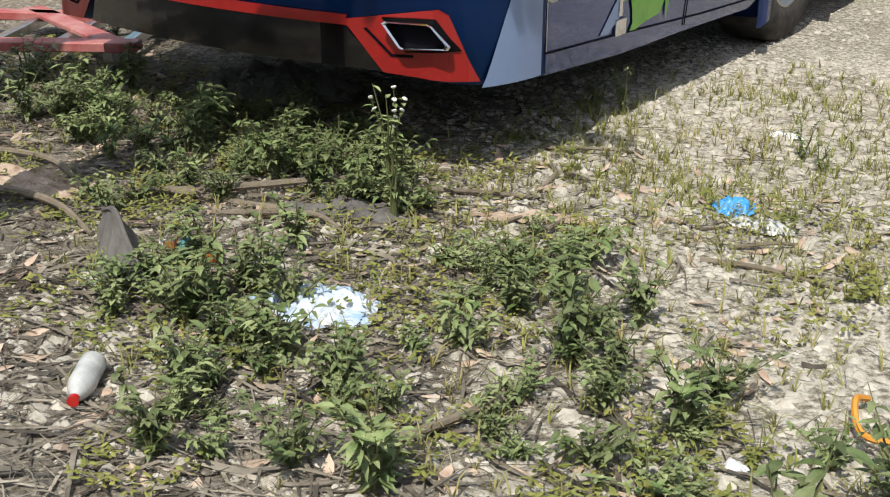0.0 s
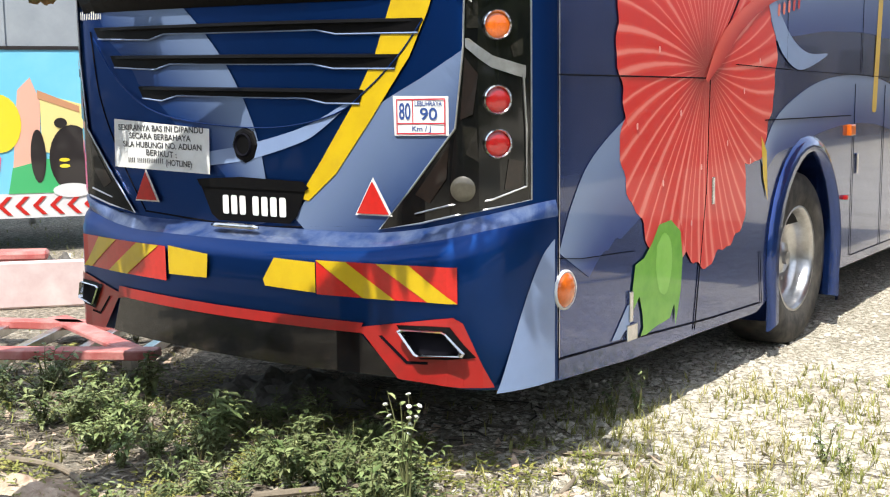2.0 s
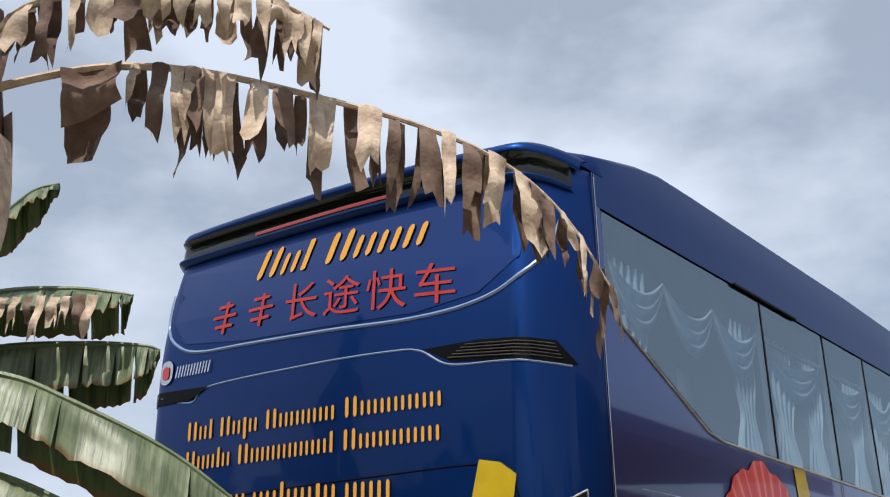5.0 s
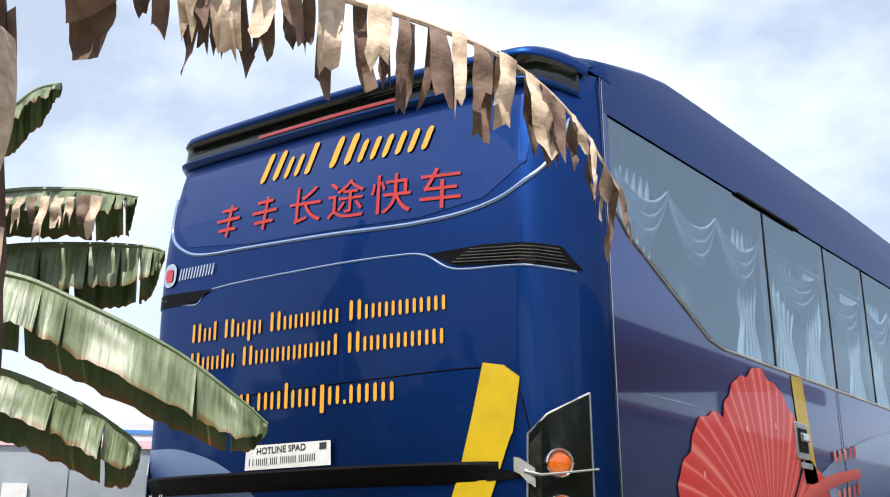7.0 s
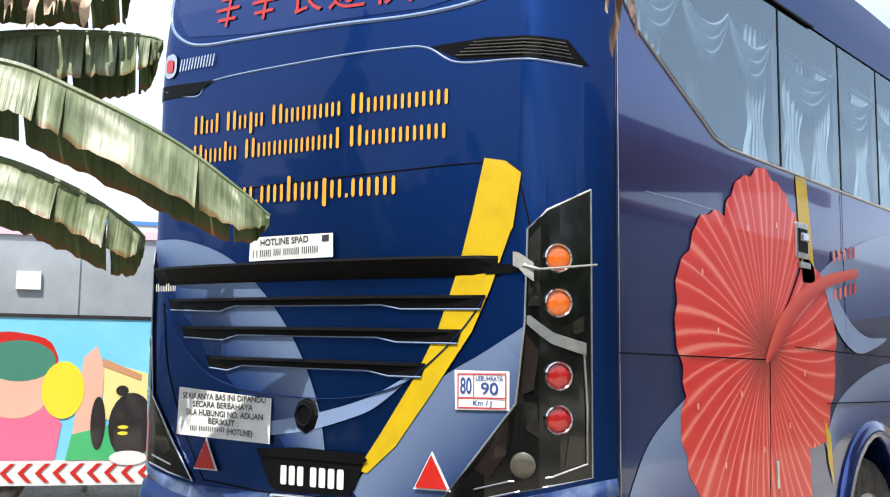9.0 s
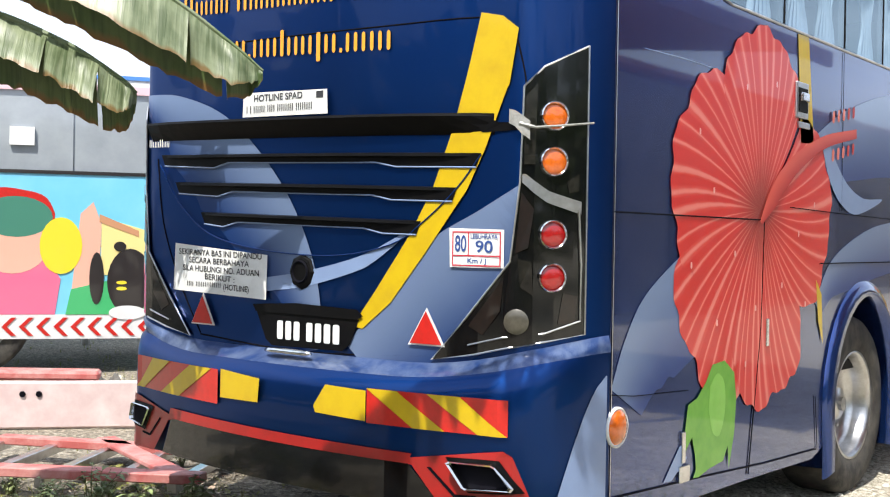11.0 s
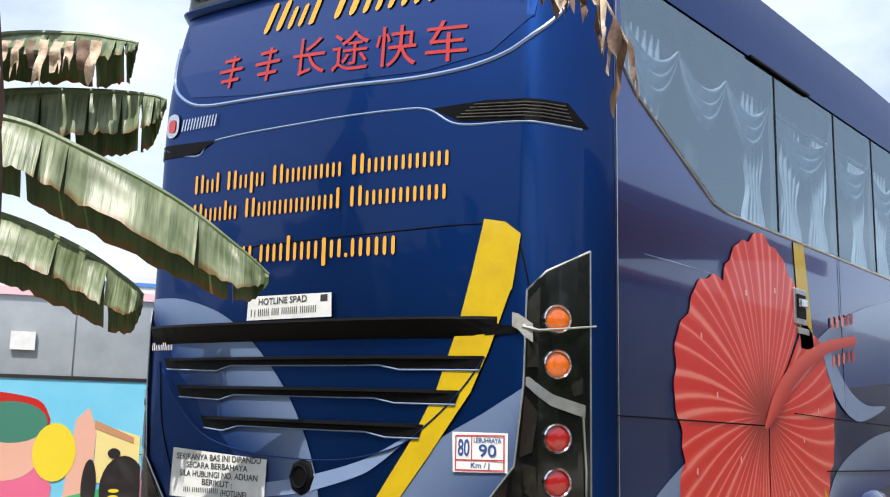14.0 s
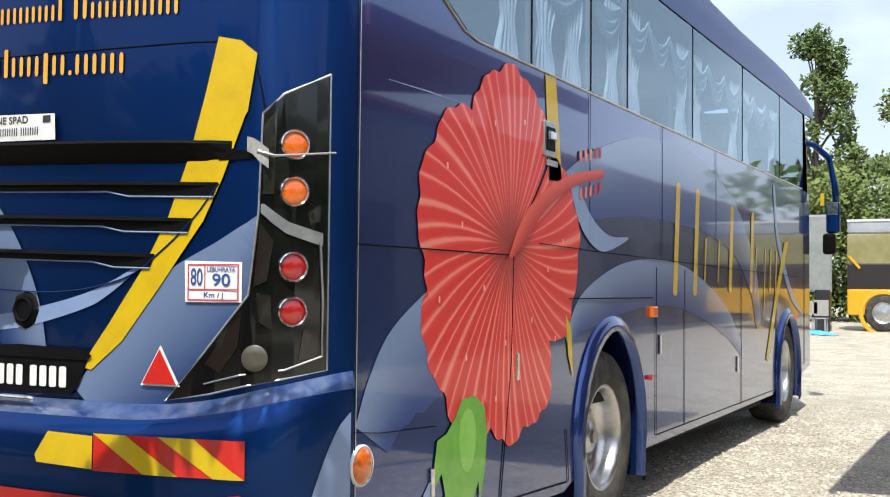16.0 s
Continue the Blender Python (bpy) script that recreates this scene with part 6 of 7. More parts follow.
# ---- rubbish and fallen stalks on the ground ----
M_SACK = mat("torn_white_sack", (0.66, 0.71, 0.74), 0.6, 0.0, (0.22, 0.40, 0.62), 16, 0.4, bump=0.5, bump_scale=60)
M_BLUEBAG = mat("blue_plastic_bag", (0.05, 0.34, 0.78), 0.35, 0.0, (0.16, 0.48, 0.85), 25, 0.5)
M_CLEARBAG = mat("clear_plastic", (0.62, 0.63, 0.60), 0.2, 0.0, (0.45, 0.45, 0.42), 30, 0.5, spec=0.8)
M_ORANGE = mat("orange_rope", (0.75, 0.33, 0.04), 0.6, 0.0, (0.6, 0.25, 0.04), 30, 0.5)
M_AMBERDRINK = mat("amber_bottle", (0.38, 0.14, 0.03), 0.15, 0.0, (0.25, 0.1, 0.03), 12, 0.5, coat=1.0)
M_TEAL = mat("teal_label", (0.05, 0.22, 0.22), 0.5, 0.0, (0.1, 0.3, 0.28), 20, 0.5)
M_GREYLEAF = mat("grey_dead_leaf", (0.17, 0.16, 0.145), 0.85, 0.0, (0.09, 0.08, 0.07), 9, 0.5, bump=0.5, bump_scale=40)
M_STALK = mat("dry_stalk", (0.24, 0.20, 0.145), 0.85, 0.0, (0.12, 0.095, 0.065), 10, 0.5, bump=0.5, bump_scale=60)


def crumpled(name, x, y, sx, sy, h, material, label, category, seed, turn=0.0, ragged=0.25):
    """A crumpled sheet of film lying on the ground."""
    rr = random.Random(seed)
    n_ = 22
    vs, fs = [], []
    for j in range(n_ + 1):
        for i in range(n_ + 1):
            u, v = i / n_ * 2 - 1, j / n_ * 2 - 1
            ang = math.atan2(v, u)
            edge = 1 - ragged * (0.5 + 0.5 * noise.noise((math.cos(ang) * 2.5 + seed, math.sin(ang) * 2.5, 0.5))) - 0.05 * math.sin(13 * ang + seed)
            k = max(abs(u), abs(v)) / max(1e-6, math.hypot(u, v)) * edge
            px, py = u * k * sx, v * k * sy
            c, s_ = math.cos(radians(turn)), math.sin(radians(turn))
            wx, wy = x + px * c - py * s_, y + px * s_ + py * c
            hz = h * (1 - max(abs(u), abs(v)) ** 2) * (0.55 + 0.6 * noise.noise((wx * 14, wy * 14, seed))) + h * 0.35 * abs(noise.noise((wx * 40, wy * 40, seed)))
            vs.append((wx, wy, ground_z(wx, wy) + 0.006 + max(0, hz)))
    for j in range(n_):
        for i in range(n_):
            k = j * (n_ + 1) + i
            fs.append((k, k + 1, k + n_ + 2, k + n_ + 1))
    return tagged(mesh_ob(name, vs, fs, material), label, category)


crumpled("torn_sack", 1.42, -0.88, 0.25, 0.17, 0.07, M_SACK, "torn white and blue plastic sack among weeds", "plastic sack", 3, 10, 0.5)
crumpled("plastic_bag", 2.06, 0.52, 0.10, 0.09, 0.07, M_BLUEBAG, "crumpled bright blue plastic bag on gravel", "plastic bag", 5, 30, 0.6)
crumpled("plastic_cup_film", 2.20, 0.43, 0.12, 0.06, 0.05, M_CLEARBAG, "clear crumpled plastic film on gravel", "plastic film", 7, 10, 0.15)
crumpled("paper_sheet", 1.89, 1.48, 0.09, 0.045, 0.03, M_WHITE, "flat white paper scrap on gravel", "paper", 8, 15, 0.3)
crumpled("paper_scrap", 2.68, -0.95, 0.03, 0.04, 0.03, M_WHITE, "small crumpled white paper scrap", "paper", 9, 50, 0.4)
crumpled("dead_leaf_scrap", 1.00, -0.28, 0.30, 0.14, 0.06, M_GREYLEAF, "grey rotting banana leaf pieces", "dead leaf", 10, 25, 0.6)
crumpled("dead_leaf_scrap", 1.55, 0.05, 0.28, 0.06, 0.04, M_DEAD, "brown dry leaf fragments on gravel", "dead leaf", 12, 30, 0.6)
crumpled("dead_leaf_scrap", -0.2, -0.75, 0.45, 0.18, 0.07, M_DEAD, "brown dry leaf fragments in weeds", "dead leaf", 14, 20, 0.6)
crumpled("dirt_mound", -0.35, 0.75, 0.55, 0.35, 0.16, M_GREYLEAF, "grey earth and rubble heap under the coach", "rubble", 15, 20, 0.4)
# orange strap, two loops
vs, fs = tube(smooth_line([(2.83, -0.52, 0.02), (2.82, -0.60, 0.05), (2.86, -0.68, 0.02), (2.93, -0.70, 0.03), (2.98, -0.62, 0.05), (2.95, -0.54, 0.02), (2.90, -0.58, 0.04)], 40), 0.008, 6)
tagged(mesh_ob("strap", vs, fs, M_ORANGE), "loose orange plastic strap on gravel", "strap")


def bottle(x, y, turn, length, r, body_mat, cap_mat, label, band=None):
    m = Matrix.Translation((x, y, ground_z(x, y) + r + 0.004)) @ pose(0, 0, 0, 0, 90, turn)
    L_ = length
    vs, fs = lathe([(0.0, 0), (r * 0.85, 0.0), (r, r * 0.3), (r, L_ * 0.28), (r * 0.94, L_ * 0.33), (r, L_ * 0.38), (r, L_ * 0.62), (r * 0.7, L_ * 0.78), (r * 0.38, L_ * 0.9), (r * 0.38, L_ * 0.93)], m, 20)
    b = mesh_ob("bottle", vs, fs, body_mat, smooth=True)
    tagged(b, label, "bottle")
    vs, fs = lathe([(r * 0.42, L_ * 0.925), (r * 0.42, L_), (0, L_)], m, 16)
    mesh_ob("cap", vs, fs, cap_mat, b)
    if band:
        vs, fs = lathe([(r * 1.012, L_ * 0.40), (r * 1.012, L_ * 0.60)], m, 20)
        mesh_ob("wrapper", vs, fs, band, b)


bottle(0.96, -0.84, 190, 0.22, 0.035, M_AMBERDRINK, M_WHITE, "amber drink bottle with white cap and teal wrapper", M_TEAL)
bottle(1.20, -1.49, -52, 0.20, 0.034, M_CLEARBAG, M_REDREFLECT, "pale empty plastic bottle with a red cap in litter")


def stalk(points, r, label):
    pts = smooth_line(points, 14)
    vs, fs = tube([p + Vector((0, 0, ground_z(p.x, p.y) + r * 0.7)) for p in pts], [r * (1 - 0.45 * i / 14) for i in range(15)], 7)
    tagged(mesh_ob("dry_stalk", vs, fs, M_STALK), label, "stalk", "fallen stalks")


stalk([(0.20, -0.62, 0.0), (0.55, -0.38, 0.02), (0.85, -0.10, 0.04)], 0.020, "fallen dry banana stalk")
stalk([(0.35, -0.52, 0.02), (0.75, -0.40, 0.0), (1.05, -0.22, 0.02)], 0.016, "fallen dry banana stalk")
stalk([(0.62, -0.55, 0.0), (0.95, -0.42, 0.03), (1.15, -0.45, 0.0)], 0.012, "curved dry leaf rib on the ground")
stalk([(0.9, 0.0, 0.0), (1.2, 0.10, 0.01), (1.46, 0.22, 0.0)], 0.012, "thin dry stick on the ground")
stalk([(1.15, 0.75, 0.0), (1.35, 0.80, 0.02), (1.5, 0.92, 0.0)], 0.010, "thin dry stick on the ground")
stalk([(1.98, -1.42, 0.0), (2.06, -1.25, 0.02), (2.14, -1.05, 0.04)], 0.016, "split pale banana stalk")
stalk([(-0.9, -0.65, 0.0), (-0.3, -0.55, 0.02), (0.2, -0.72, 0.0)], 0.016, "fallen dry banana stalk")
stalk([(-0.4, -0.95, 0.02), (0.1, -0.85, 0.03), (0.45, -0.92, 0.0)], 0.018, "fallen dry banana stalk")
stalk([(-1.6, 0.12, 0.02), (-1.1, 0.06, 0.03), (-0.7, 0.2, 0.0)], 0.02, "fallen dry banana stalk")
stalk([(2.15, 0.05, 0.0), (2.35, 0.1, 0.01), (2.6, 0.12, 0.0)], 0.010, "thin dry stick on the ground")
rr = random.Random(33)
for _ in range(16):
    x, y, a, ln = rr.uniform(0.4, 2.4), rr.uniform(-1.75, 0.4), rr.uniform(0, 3.1), rr.uniform(0.12, 0.32)
    stalk([(x, y, 0), (x + ln * 0.5 * math.cos(a), y + ln * 0.5 * math.sin(a), 0.02), (x + ln * math.cos(a + 0.2), y + ln * math.sin(a + 0.2), 0)], rr.uniform(0.005, 0.011), "thin dry stick on the ground")
# grey dead banana leaf, folded over itself
mid = [Vector(p) for p in smooth_line([(0.50, -0.90, 0.10), (0.65, -0.97, 0.15), (0.80, -1.05, 0.11), (0.98, -1.13, 0.03)], 24)]
vs, fs = tube(mid, 0.010, 6)
gl = tagged(mesh_ob("fallen_leaf", vs, fs, M_GREYLEAF), "grey dead banana leaf draped over weeds", "dead leaf")
for sd, sv in ((Vector((0.35, -0.9, 0)).normalized(), 1), (Vector((-0.35, 0.9, 0)).normalized(), 2)):
    rows = []
    for i, p in enumerate(mid):
        w = 0.19 * math.sin(math.pi * (0.12 + 0.8 * i / 24))
        row = []
        for j in range(7):
            u = j / 6
            q = p + sd * w * u * 0.75
            q.z = max(ground_z(q.x, q.y) + 0.01, p.z - w * u * 0.9 + 0.018 * math.sin(i * 1.3 + sv) * u)
            row.append(q)
        rows.append(row)
    sheet("leaf_half", rows, M_GREYLEAF, parent=gl)

# ---- old red steel frame beside the coach ----
M_RUSTRED = mat("faded_red_steel", (0.42, 0.10, 0.09), 0.6, 0.0, (0.58, 0.30, 0.27), 6, 0.5, bump=0.2)
M_PINKPALE = mat("faded_pink_panel", (0.62, 0.47, 0.46), 0.55, 0.0, (0.72, 0.62, 0.60), 5, 0.5)
frame_ob = thing("steel_frame", "faded red welded steel frame lying in weeds", "steel frame")


def bar(name, a, b, w, h, material, parent, bevel=0.006):
    a, b = Vector(a), Vector(b)
    d = b - a
    turn = d.to_track_quat("X", "Z").to_matrix().to_4x4()
    return part(name, box_bm((d.length, w, h), (a + b) / 2, bevel, 1, turn), material, parent)


bar("long_beam", (-2.6, -0.30, 0.15), (-1.15, 0.62, 0.15), 0.12, 0.05, M_RUSTRED, frame_ob)
bar("long_beam", (-3.0, 0.55, 0.13), (-1.40, 1.35, 0.13), 0.10, 0.05, M_RUSTRED, frame_ob)
bar("diagonal", (-2.5, 0.95, 0.14), (-1.35, 0.62, 0.14), 0.12, 0.03, M_RUSTRED, frame_ob)
for i in range(5):
    p = Vector((-2.45 + 0.30 * i, -0.26 + 0.19 * i, 0.10))
    tube_ob = bar("cross_tube", p, p + Vector((-0.55, 0.85, 0)), 0.055, 0.055, M_SILVER, frame_ob, 0.004)
panel = thing("fallen_bus_panel", "faded pink and white bus panel lying on rubble", "bus panel")
bar("panel_face", (-4.6, 0.35, 0.18), (-3.25, 2.1, 0.16), 0.05, 0.34, M_PINKPALE, panel, 0.015)
bar("panel_cap", (-4.7, 0.45, 0.40), (-3.72, 1.72, 0.36), 0.22, 0.07, M_RUSTRED, panel, 0.02)
for q in (0.22, 0.27):
    c = Vector((-4.6, 0.35, 0.22)).lerp(Vector((-3.25, 2.1, 0.2)), q + 0.28) + Vector((0.026, -0.02, 0.04))
    vs, fs = lathe([(0.0, 0.004), (0.02, 0.004), (0.022, 0.0)], Matrix.Translation(c) @ pose(0, 0, 0, 90, 0, 52), 12)
    mesh_ob("hole", vs, fs, M_SEAM, panel)
crumpled("scrap_heap", -4.9, 2.6, 0.35, 0.3, 0.22, M_GREYLEAF, "grey scrap plastic and foil heap", "scrap heap", 41, 10, 0.3)
rr = random.Random(50)
for i in range(26):
    vs, fs = [], []
    x, y = rr.uniform(-6.0, -3.6), rr.uniform(1.8, 4.2)
    pebble_into(rr, vs, fs, x, y, rr.uniform(0.04, 0.10))
    tagged(mesh_ob("stone", vs, fs, M_STONE), "grey rubble stone on the yard", "stone", "rubble stones")

# ---- the painted bus beyond ----
AX = Vector((0.58, 0.81, 0)).normalized()
NRM = Vector((AX.y, -AX.x, 0))
B0 = Vector((-6.2, 3.5, 0))
bus2 = thing("painted_bus", "white and sky blue bus with colourful painted shapes", "bus")
M_SKYBLUE = mat("sky_blue_paint", (0.16, 0.52, 0.72), 0.4, 0.0, (0.22, 0.58, 0.76), 1.5, 0.5, coat=0.8)
M_BUSWHITE = mat("bus_white_paint", (0.72, 0.72, 0.72), 0.4, 0.0, (0.62, 0.62, 0.63), 3, 0.5, coat=0.8)
M_PINK = mat("pink_paint", (0.72, 0.14, 0.26), 0.4, coat=0.8)
M_PEACH = mat("peach_paint", (0.74, 0.40, 0.30), 0.4, coat=0.8)
M_SUNYEL = mat("bright_yellow_paint", (0.78, 0.60, 0.03), 0.4, coat=0.8)
M_LEAFGREEN = mat("green_paint", (0.05, 0.40, 0.14), 0.4, coat=0.8)
M_DARKGREEN = mat("dark_green_paint", (0.05, 0.20, 0.14), 0.4, coat=0.8)
M_BLACKPAINT = mat("black_paint", (0.02, 0.016, 0.016), 0.35, coat=0.8)
M_BLUEPAINT = mat("blue_stripe_paint", (0.06, 0.22, 0.60), 0.4, coat=0.8)
M_SMOKEGLASS = mat("smoked_glass", (0.27, 0.30, 0.33), 0.10, 0.0, (0.38, 0.41, 0.44), 1.2, 0.5, coat=1.0)


def b2(s_, z, off=0.0):
    return B0 + AX * s_ + NRM * off + Vector((0, 0, z))


def b2_panel(name, pts, off, material, parent=None, depth=0.03):
    n_ = len(pts)
    vs = [b2(a, z, off) for a, z in pts] + [b2(a, z, off - depth) for a, z in pts]
    tri = tessellate_polygon([[Vector((p[0], p[1], 0)) for p in pts]])
    fs = [tuple(t) for t in tri] + [tuple(i + n_ for i in t) for t in tri] + [(i, (i + 1) % n_, (i + 1) % n_ + n_, i + n_) for i in range(n_)]
    return mesh_ob(name, vs, fs, material, parent or bus2)


def b2_box(name, s0, s1, z0, z1, off, material, parent=None, depth=0.03):
    return b2_panel(name, [(s0, z0), (s1, z0), (s1, z1), (s0, z1)], off, material, parent, depth)


def blob_pts(cs, cz, rs, rz, n_=24, wob=0.0):
    return [(cs + rs * math.cos(2 * math.pi * i / n_) * (1 + wob * math.sin(5 * i)), cz + rz * math.sin(2 * math.pi * i / n_) * (1 + wob * math.sin(5 * i))) for i in range(n_)]


b2_box("lower_body", -7.0, 2.0, 0.60, 2.0, 0.0, M_SKYBLUE, depth=2.4)
b2_box("skirt", -7.0, 2.0, 0.36, 0.60, 0.004, M_BUSWHITE, depth=0.1)
b2_box("window_band", -7.0, 2.0, 2.0, 2.80, -0.02, M_SMOKEGLASS, depth=2.3)
b2_box("cornice", -7.0, 2.0, 2.80, 2.88, 0.01, mat("pale_pink_paint", (0.75, 0.50, 0.55), 0.4), depth=2.4)
b2_box("cornice", -7.0, 2.0, 2.88, 3.05, 0.0, M_BUSWHITE, depth=2.4)
b2_box("blue_line", -7.0, 2.0, 2.945, 2.985, 0.012, M_BLUEPAINT)
for s_ in (-5.5, -4.0, -2.55, -0.45, 0.95):
    b2_box("window_post", s_ - 0.05, s_ + 0.05, 2.0, 2.80, 0.0, M_SMOKEGLASS, depth=0.03)
b2_box("window_sill", -7.0, 2.0, 1.985, 2.02, 0.012, M_BLACKPAINT)
b2_box("paper_notice", -0.99, -0.76, 2.26, 2.44, 0.02, M_WHITE)
b2_box("seam", -7.0, 2.0, 1.27, 1.278, 0.004, M_BLACKPAINT, depth=0.006)
# painted picture as plain coloured shapes
b2_panel("painted_shape", [(-1.4, 0.6), (-0.55, 0.6), (-0.5, 0.95), (-0.62, 1.15), (-1.35, 1.1)], 0.006, M_PINK)
b2_panel("painted_shape", blob_pts(-0.95, 1.30, 0.34, 0.30), 0.008, M_PEACH)
b2_panel("painted_shape", blob_pts(-0.98, 1.60, 0.42, 0.24, 30, 0.03), 0.0065, M_REDREFLECT)
b2_panel("painted_shape", blob_pts(-0.92, 1.56, 0.34, 0.2), 0.009, M_DARKGREEN)
b2_panel("painted_shape", blob_pts(-0.50, 1.28, 0.20, 0.28), 0.010, M_SUNYEL)
b2_panel("painted_shape", [(-0.42, 0.6), (-0.15, 0.6), (-0.12, 1.5), (-0.2, 1.72), (-0.32, 1.6), (-0.36, 1.2)], 0.007, M_PEACH)
b2_panel("painted_shape", [(-0.45, 0.6), (0.6, 0.6), (0.5, 0.85), (0.0, 0.95), (-0.4, 0.85)], 0.009, M_LEAFGREEN)
b2_panel("painted_shape", [(-0.12, 1.0), (0.3, 0.95), (0.3, 1.45), (0.05, 1.52), (-0.12, 1.55)], 0.0065, mat("pale_yellow_paint", (0.75, 0.62, 0.25), 0.4))
b2_panel("painted_shape", [(-0.14, 1.52), (0.24, 1.38), (0.24, 1.44), (-0.14, 1.60)], 0.011, mat("tan_paint", (0.5, 0.25, 0.13), 0.4))
b2_panel("painted_shape", blob_pts(0.16, 0.93, 0.22, 0.33), 0.012, M_BLACKPAINT)
b2_panel("painted_shape", blob_pts(-0.16, 0.96, 0.07, 0.26), 0.013, M_BLACKPAINT)
b2_panel("painted_shape", blob_pts(0.06, 1.28, 0.06, 0.05), 0.014, M_BLACKPAINT)
b2_panel("painted_shape", blob_pts(0.14, 0.62, 0.18, 0.07), 0.015, M_BUSWHITE)
for z in (0.92, 0.86):
    b2_panel("painted_shape", blob_pts(0.08, z, 0.05, 0.018), 0.018, M_SUNYEL)
for i in range(40):
    a = -6.0 + 0.16 * i
    b2_panel("red_chevron", [(a, 0.48), (a + 0.09, 0.57), (a + 0.135, 0.57), (a + 0.05, 0.48), (a + 0.135, 0.39), (a + 0.09, 0.39)], 0.012, M_REDREFLECT, depth=0.006)
for s_ in (-5.0, -1.28):
    m = Matrix.Translation(b2(s_, 0.5, -0.05)) @ NRM.to_track_quat("Z", "Y").to_matrix().to_4x4()
    vs, fs = lathe([(0.29, 0.02), (0.44, 0.03), (0.48, 0.0), (0.48, -0.25), (0.3, -0.27)], m, 32)
    w2 = mesh_ob("wheel", vs, fs, M_RUBBER, bus2, smooth=True)
    vs, fs = lathe([(0.29, 0.02), (0.24, -0.05), (0.1, -0.06), (0.0, 0.0)], m, 24)
    mesh_ob("rim", vs, fs, M_SILVER, w2)
# open shed with a dark roof behind it
shed = thing("open_shed", "dark corrugated metal roof on posts", "shed")
M_ROOFDARK = mat("dark_metal_roof", (0.07, 0.07, 0.07), 0.7, 0.0, (0.12, 0.11, 0.10), 3, 0.5, bump=0.3)
rows = []
for j in range(2):
    rows.append([b2(-7 + 0.1 * i, (3.05 if j == 0 else 3.9) + 0.03 * (i % 2) + 0.06 * i * 0.1 * 0, -2.6 - 3.5 * j) for i in range(71)])
sheet("roof_sheet", rows, M_ROOFDARK, parent=shed, smooth=False)
for s_ in (-6.5, -3.2, -0.4):
    vs, fs = tube([b2(s_, -0.1, -3.0), b2(s_, 3.15, -3.0)], 0.05, 8)
    mesh_ob("post", vs, fs, M_SILVER, shed)

# ---- canopy on the open side of the yard, whose red edge shows in the paintwork ----
M_TERRA = mat("red_brown_roof", (0.33, 0.10, 0.06), 0.7, 0.0, (0.22, 0.07, 0.045), 4, 0.5)
M_WALL = mat("plastered_wall", (0.25, 0.235, 0.225), 0.85, 0.0, (0.17, 0.16, 0.155), 2, 0.5)
canopy = thing("canopy", "red-brown corrugated canopy roof on steel posts", "canopy")
rows = []
for x, z in ((2.80, 3.15), (6.0, 3.5), (9.0, 3.8)):
    rows.append([Vector((x, 3.1 + 0.052 * i, z + 0.012 * (i % 2))) for i in range(76)])
sheet("roof_sheet", rows, M_TERRA, parent=canopy)
part("fascia", box_bm((0.04, 3.9, 0.14), (2.80, 5.05, 3.09), 0.005), M_TERRA, canopy)
for x in (3.7, 8.6):
    for y in (3.3, 6.8):
        vs, fs = tube([(x, y, -0.1), (x, y, 2.84 + 0.105 * x)], 0.05, 10)
        mesh_ob("post", vs, fs, M_SILVER, canopy)
# Long building out of view, added so the side paint mirrors less sky
workshop = thing("workshop", "unseen long grey building added for reflections in the coach", "building")
part("wall", box_bm((0.3, 42.0, 4.6), (9.4, 22.0, 2.2)), M_WALL, workshop)
part("roof", box_bm((5.0, 42.4, 0.12), (11.4, 22.0, 4.6), 0.02), M_TERRA, workshop)
for i in range(9):
    part("doorway", box_bm((0.06, 2.6, 2.9), (9.23, 4.0 + 4.5 * i, 1.45), 0.01), M_ROOFDARK, workshop)

# ---- far side of the yard ----
ybus = thing("yellow_bus", "yellow and black bus parked across the yard", "bus")
M_BUSYEL = mat("school_yellow", (0.66, 0.36, 0.01), 0.4, 0.0, (0.58, 0.32, 0.012), 2, 0.5, coat=0.8)
YY, GZ = 30.2, 0.36
part("lower_body", box_bm((9.0, 2.4, 0.75), (3.25, YY + 1.2, GZ + 0.80), 0.05), M_BUSYEL, ybus)
part("middle_band", box_bm((9.0, 2.38, 0.75), (3.25, YY + 1.2, GZ + 1.50), 0.03), M_BLACKPAINT, ybus)
part("window_band", box_bm((9.0, 2.36, 0.85), (3.25, YY + 1.2, GZ + 2.30), 0.03), mat("amber_curtain_glass", (0.22, 0.20, 0.09), 0.15, 0.0, (0.32, 0.3, 0.16), 1.5, 0.5, coat=1.0), ybus)
part("roof", box_bm((9.0, 2.4, 0.42), (3.25, YY + 1.2, GZ + 2.93), 0.12, 3), M_SMOKEGLASS, ybus)
part("roof_edge", box_bm((9.0, 0.05, 0.06), (3.25, YY - 0.0, GZ + 3.10)), M_BUSWHITE, ybus)
bar("yellow_slash", (-1.2, YY - 0.02, GZ + 2.1), (-0.9, YY - 0.02, GZ + 1.75), 0.02, 0.07, M_BUSYEL, ybus)
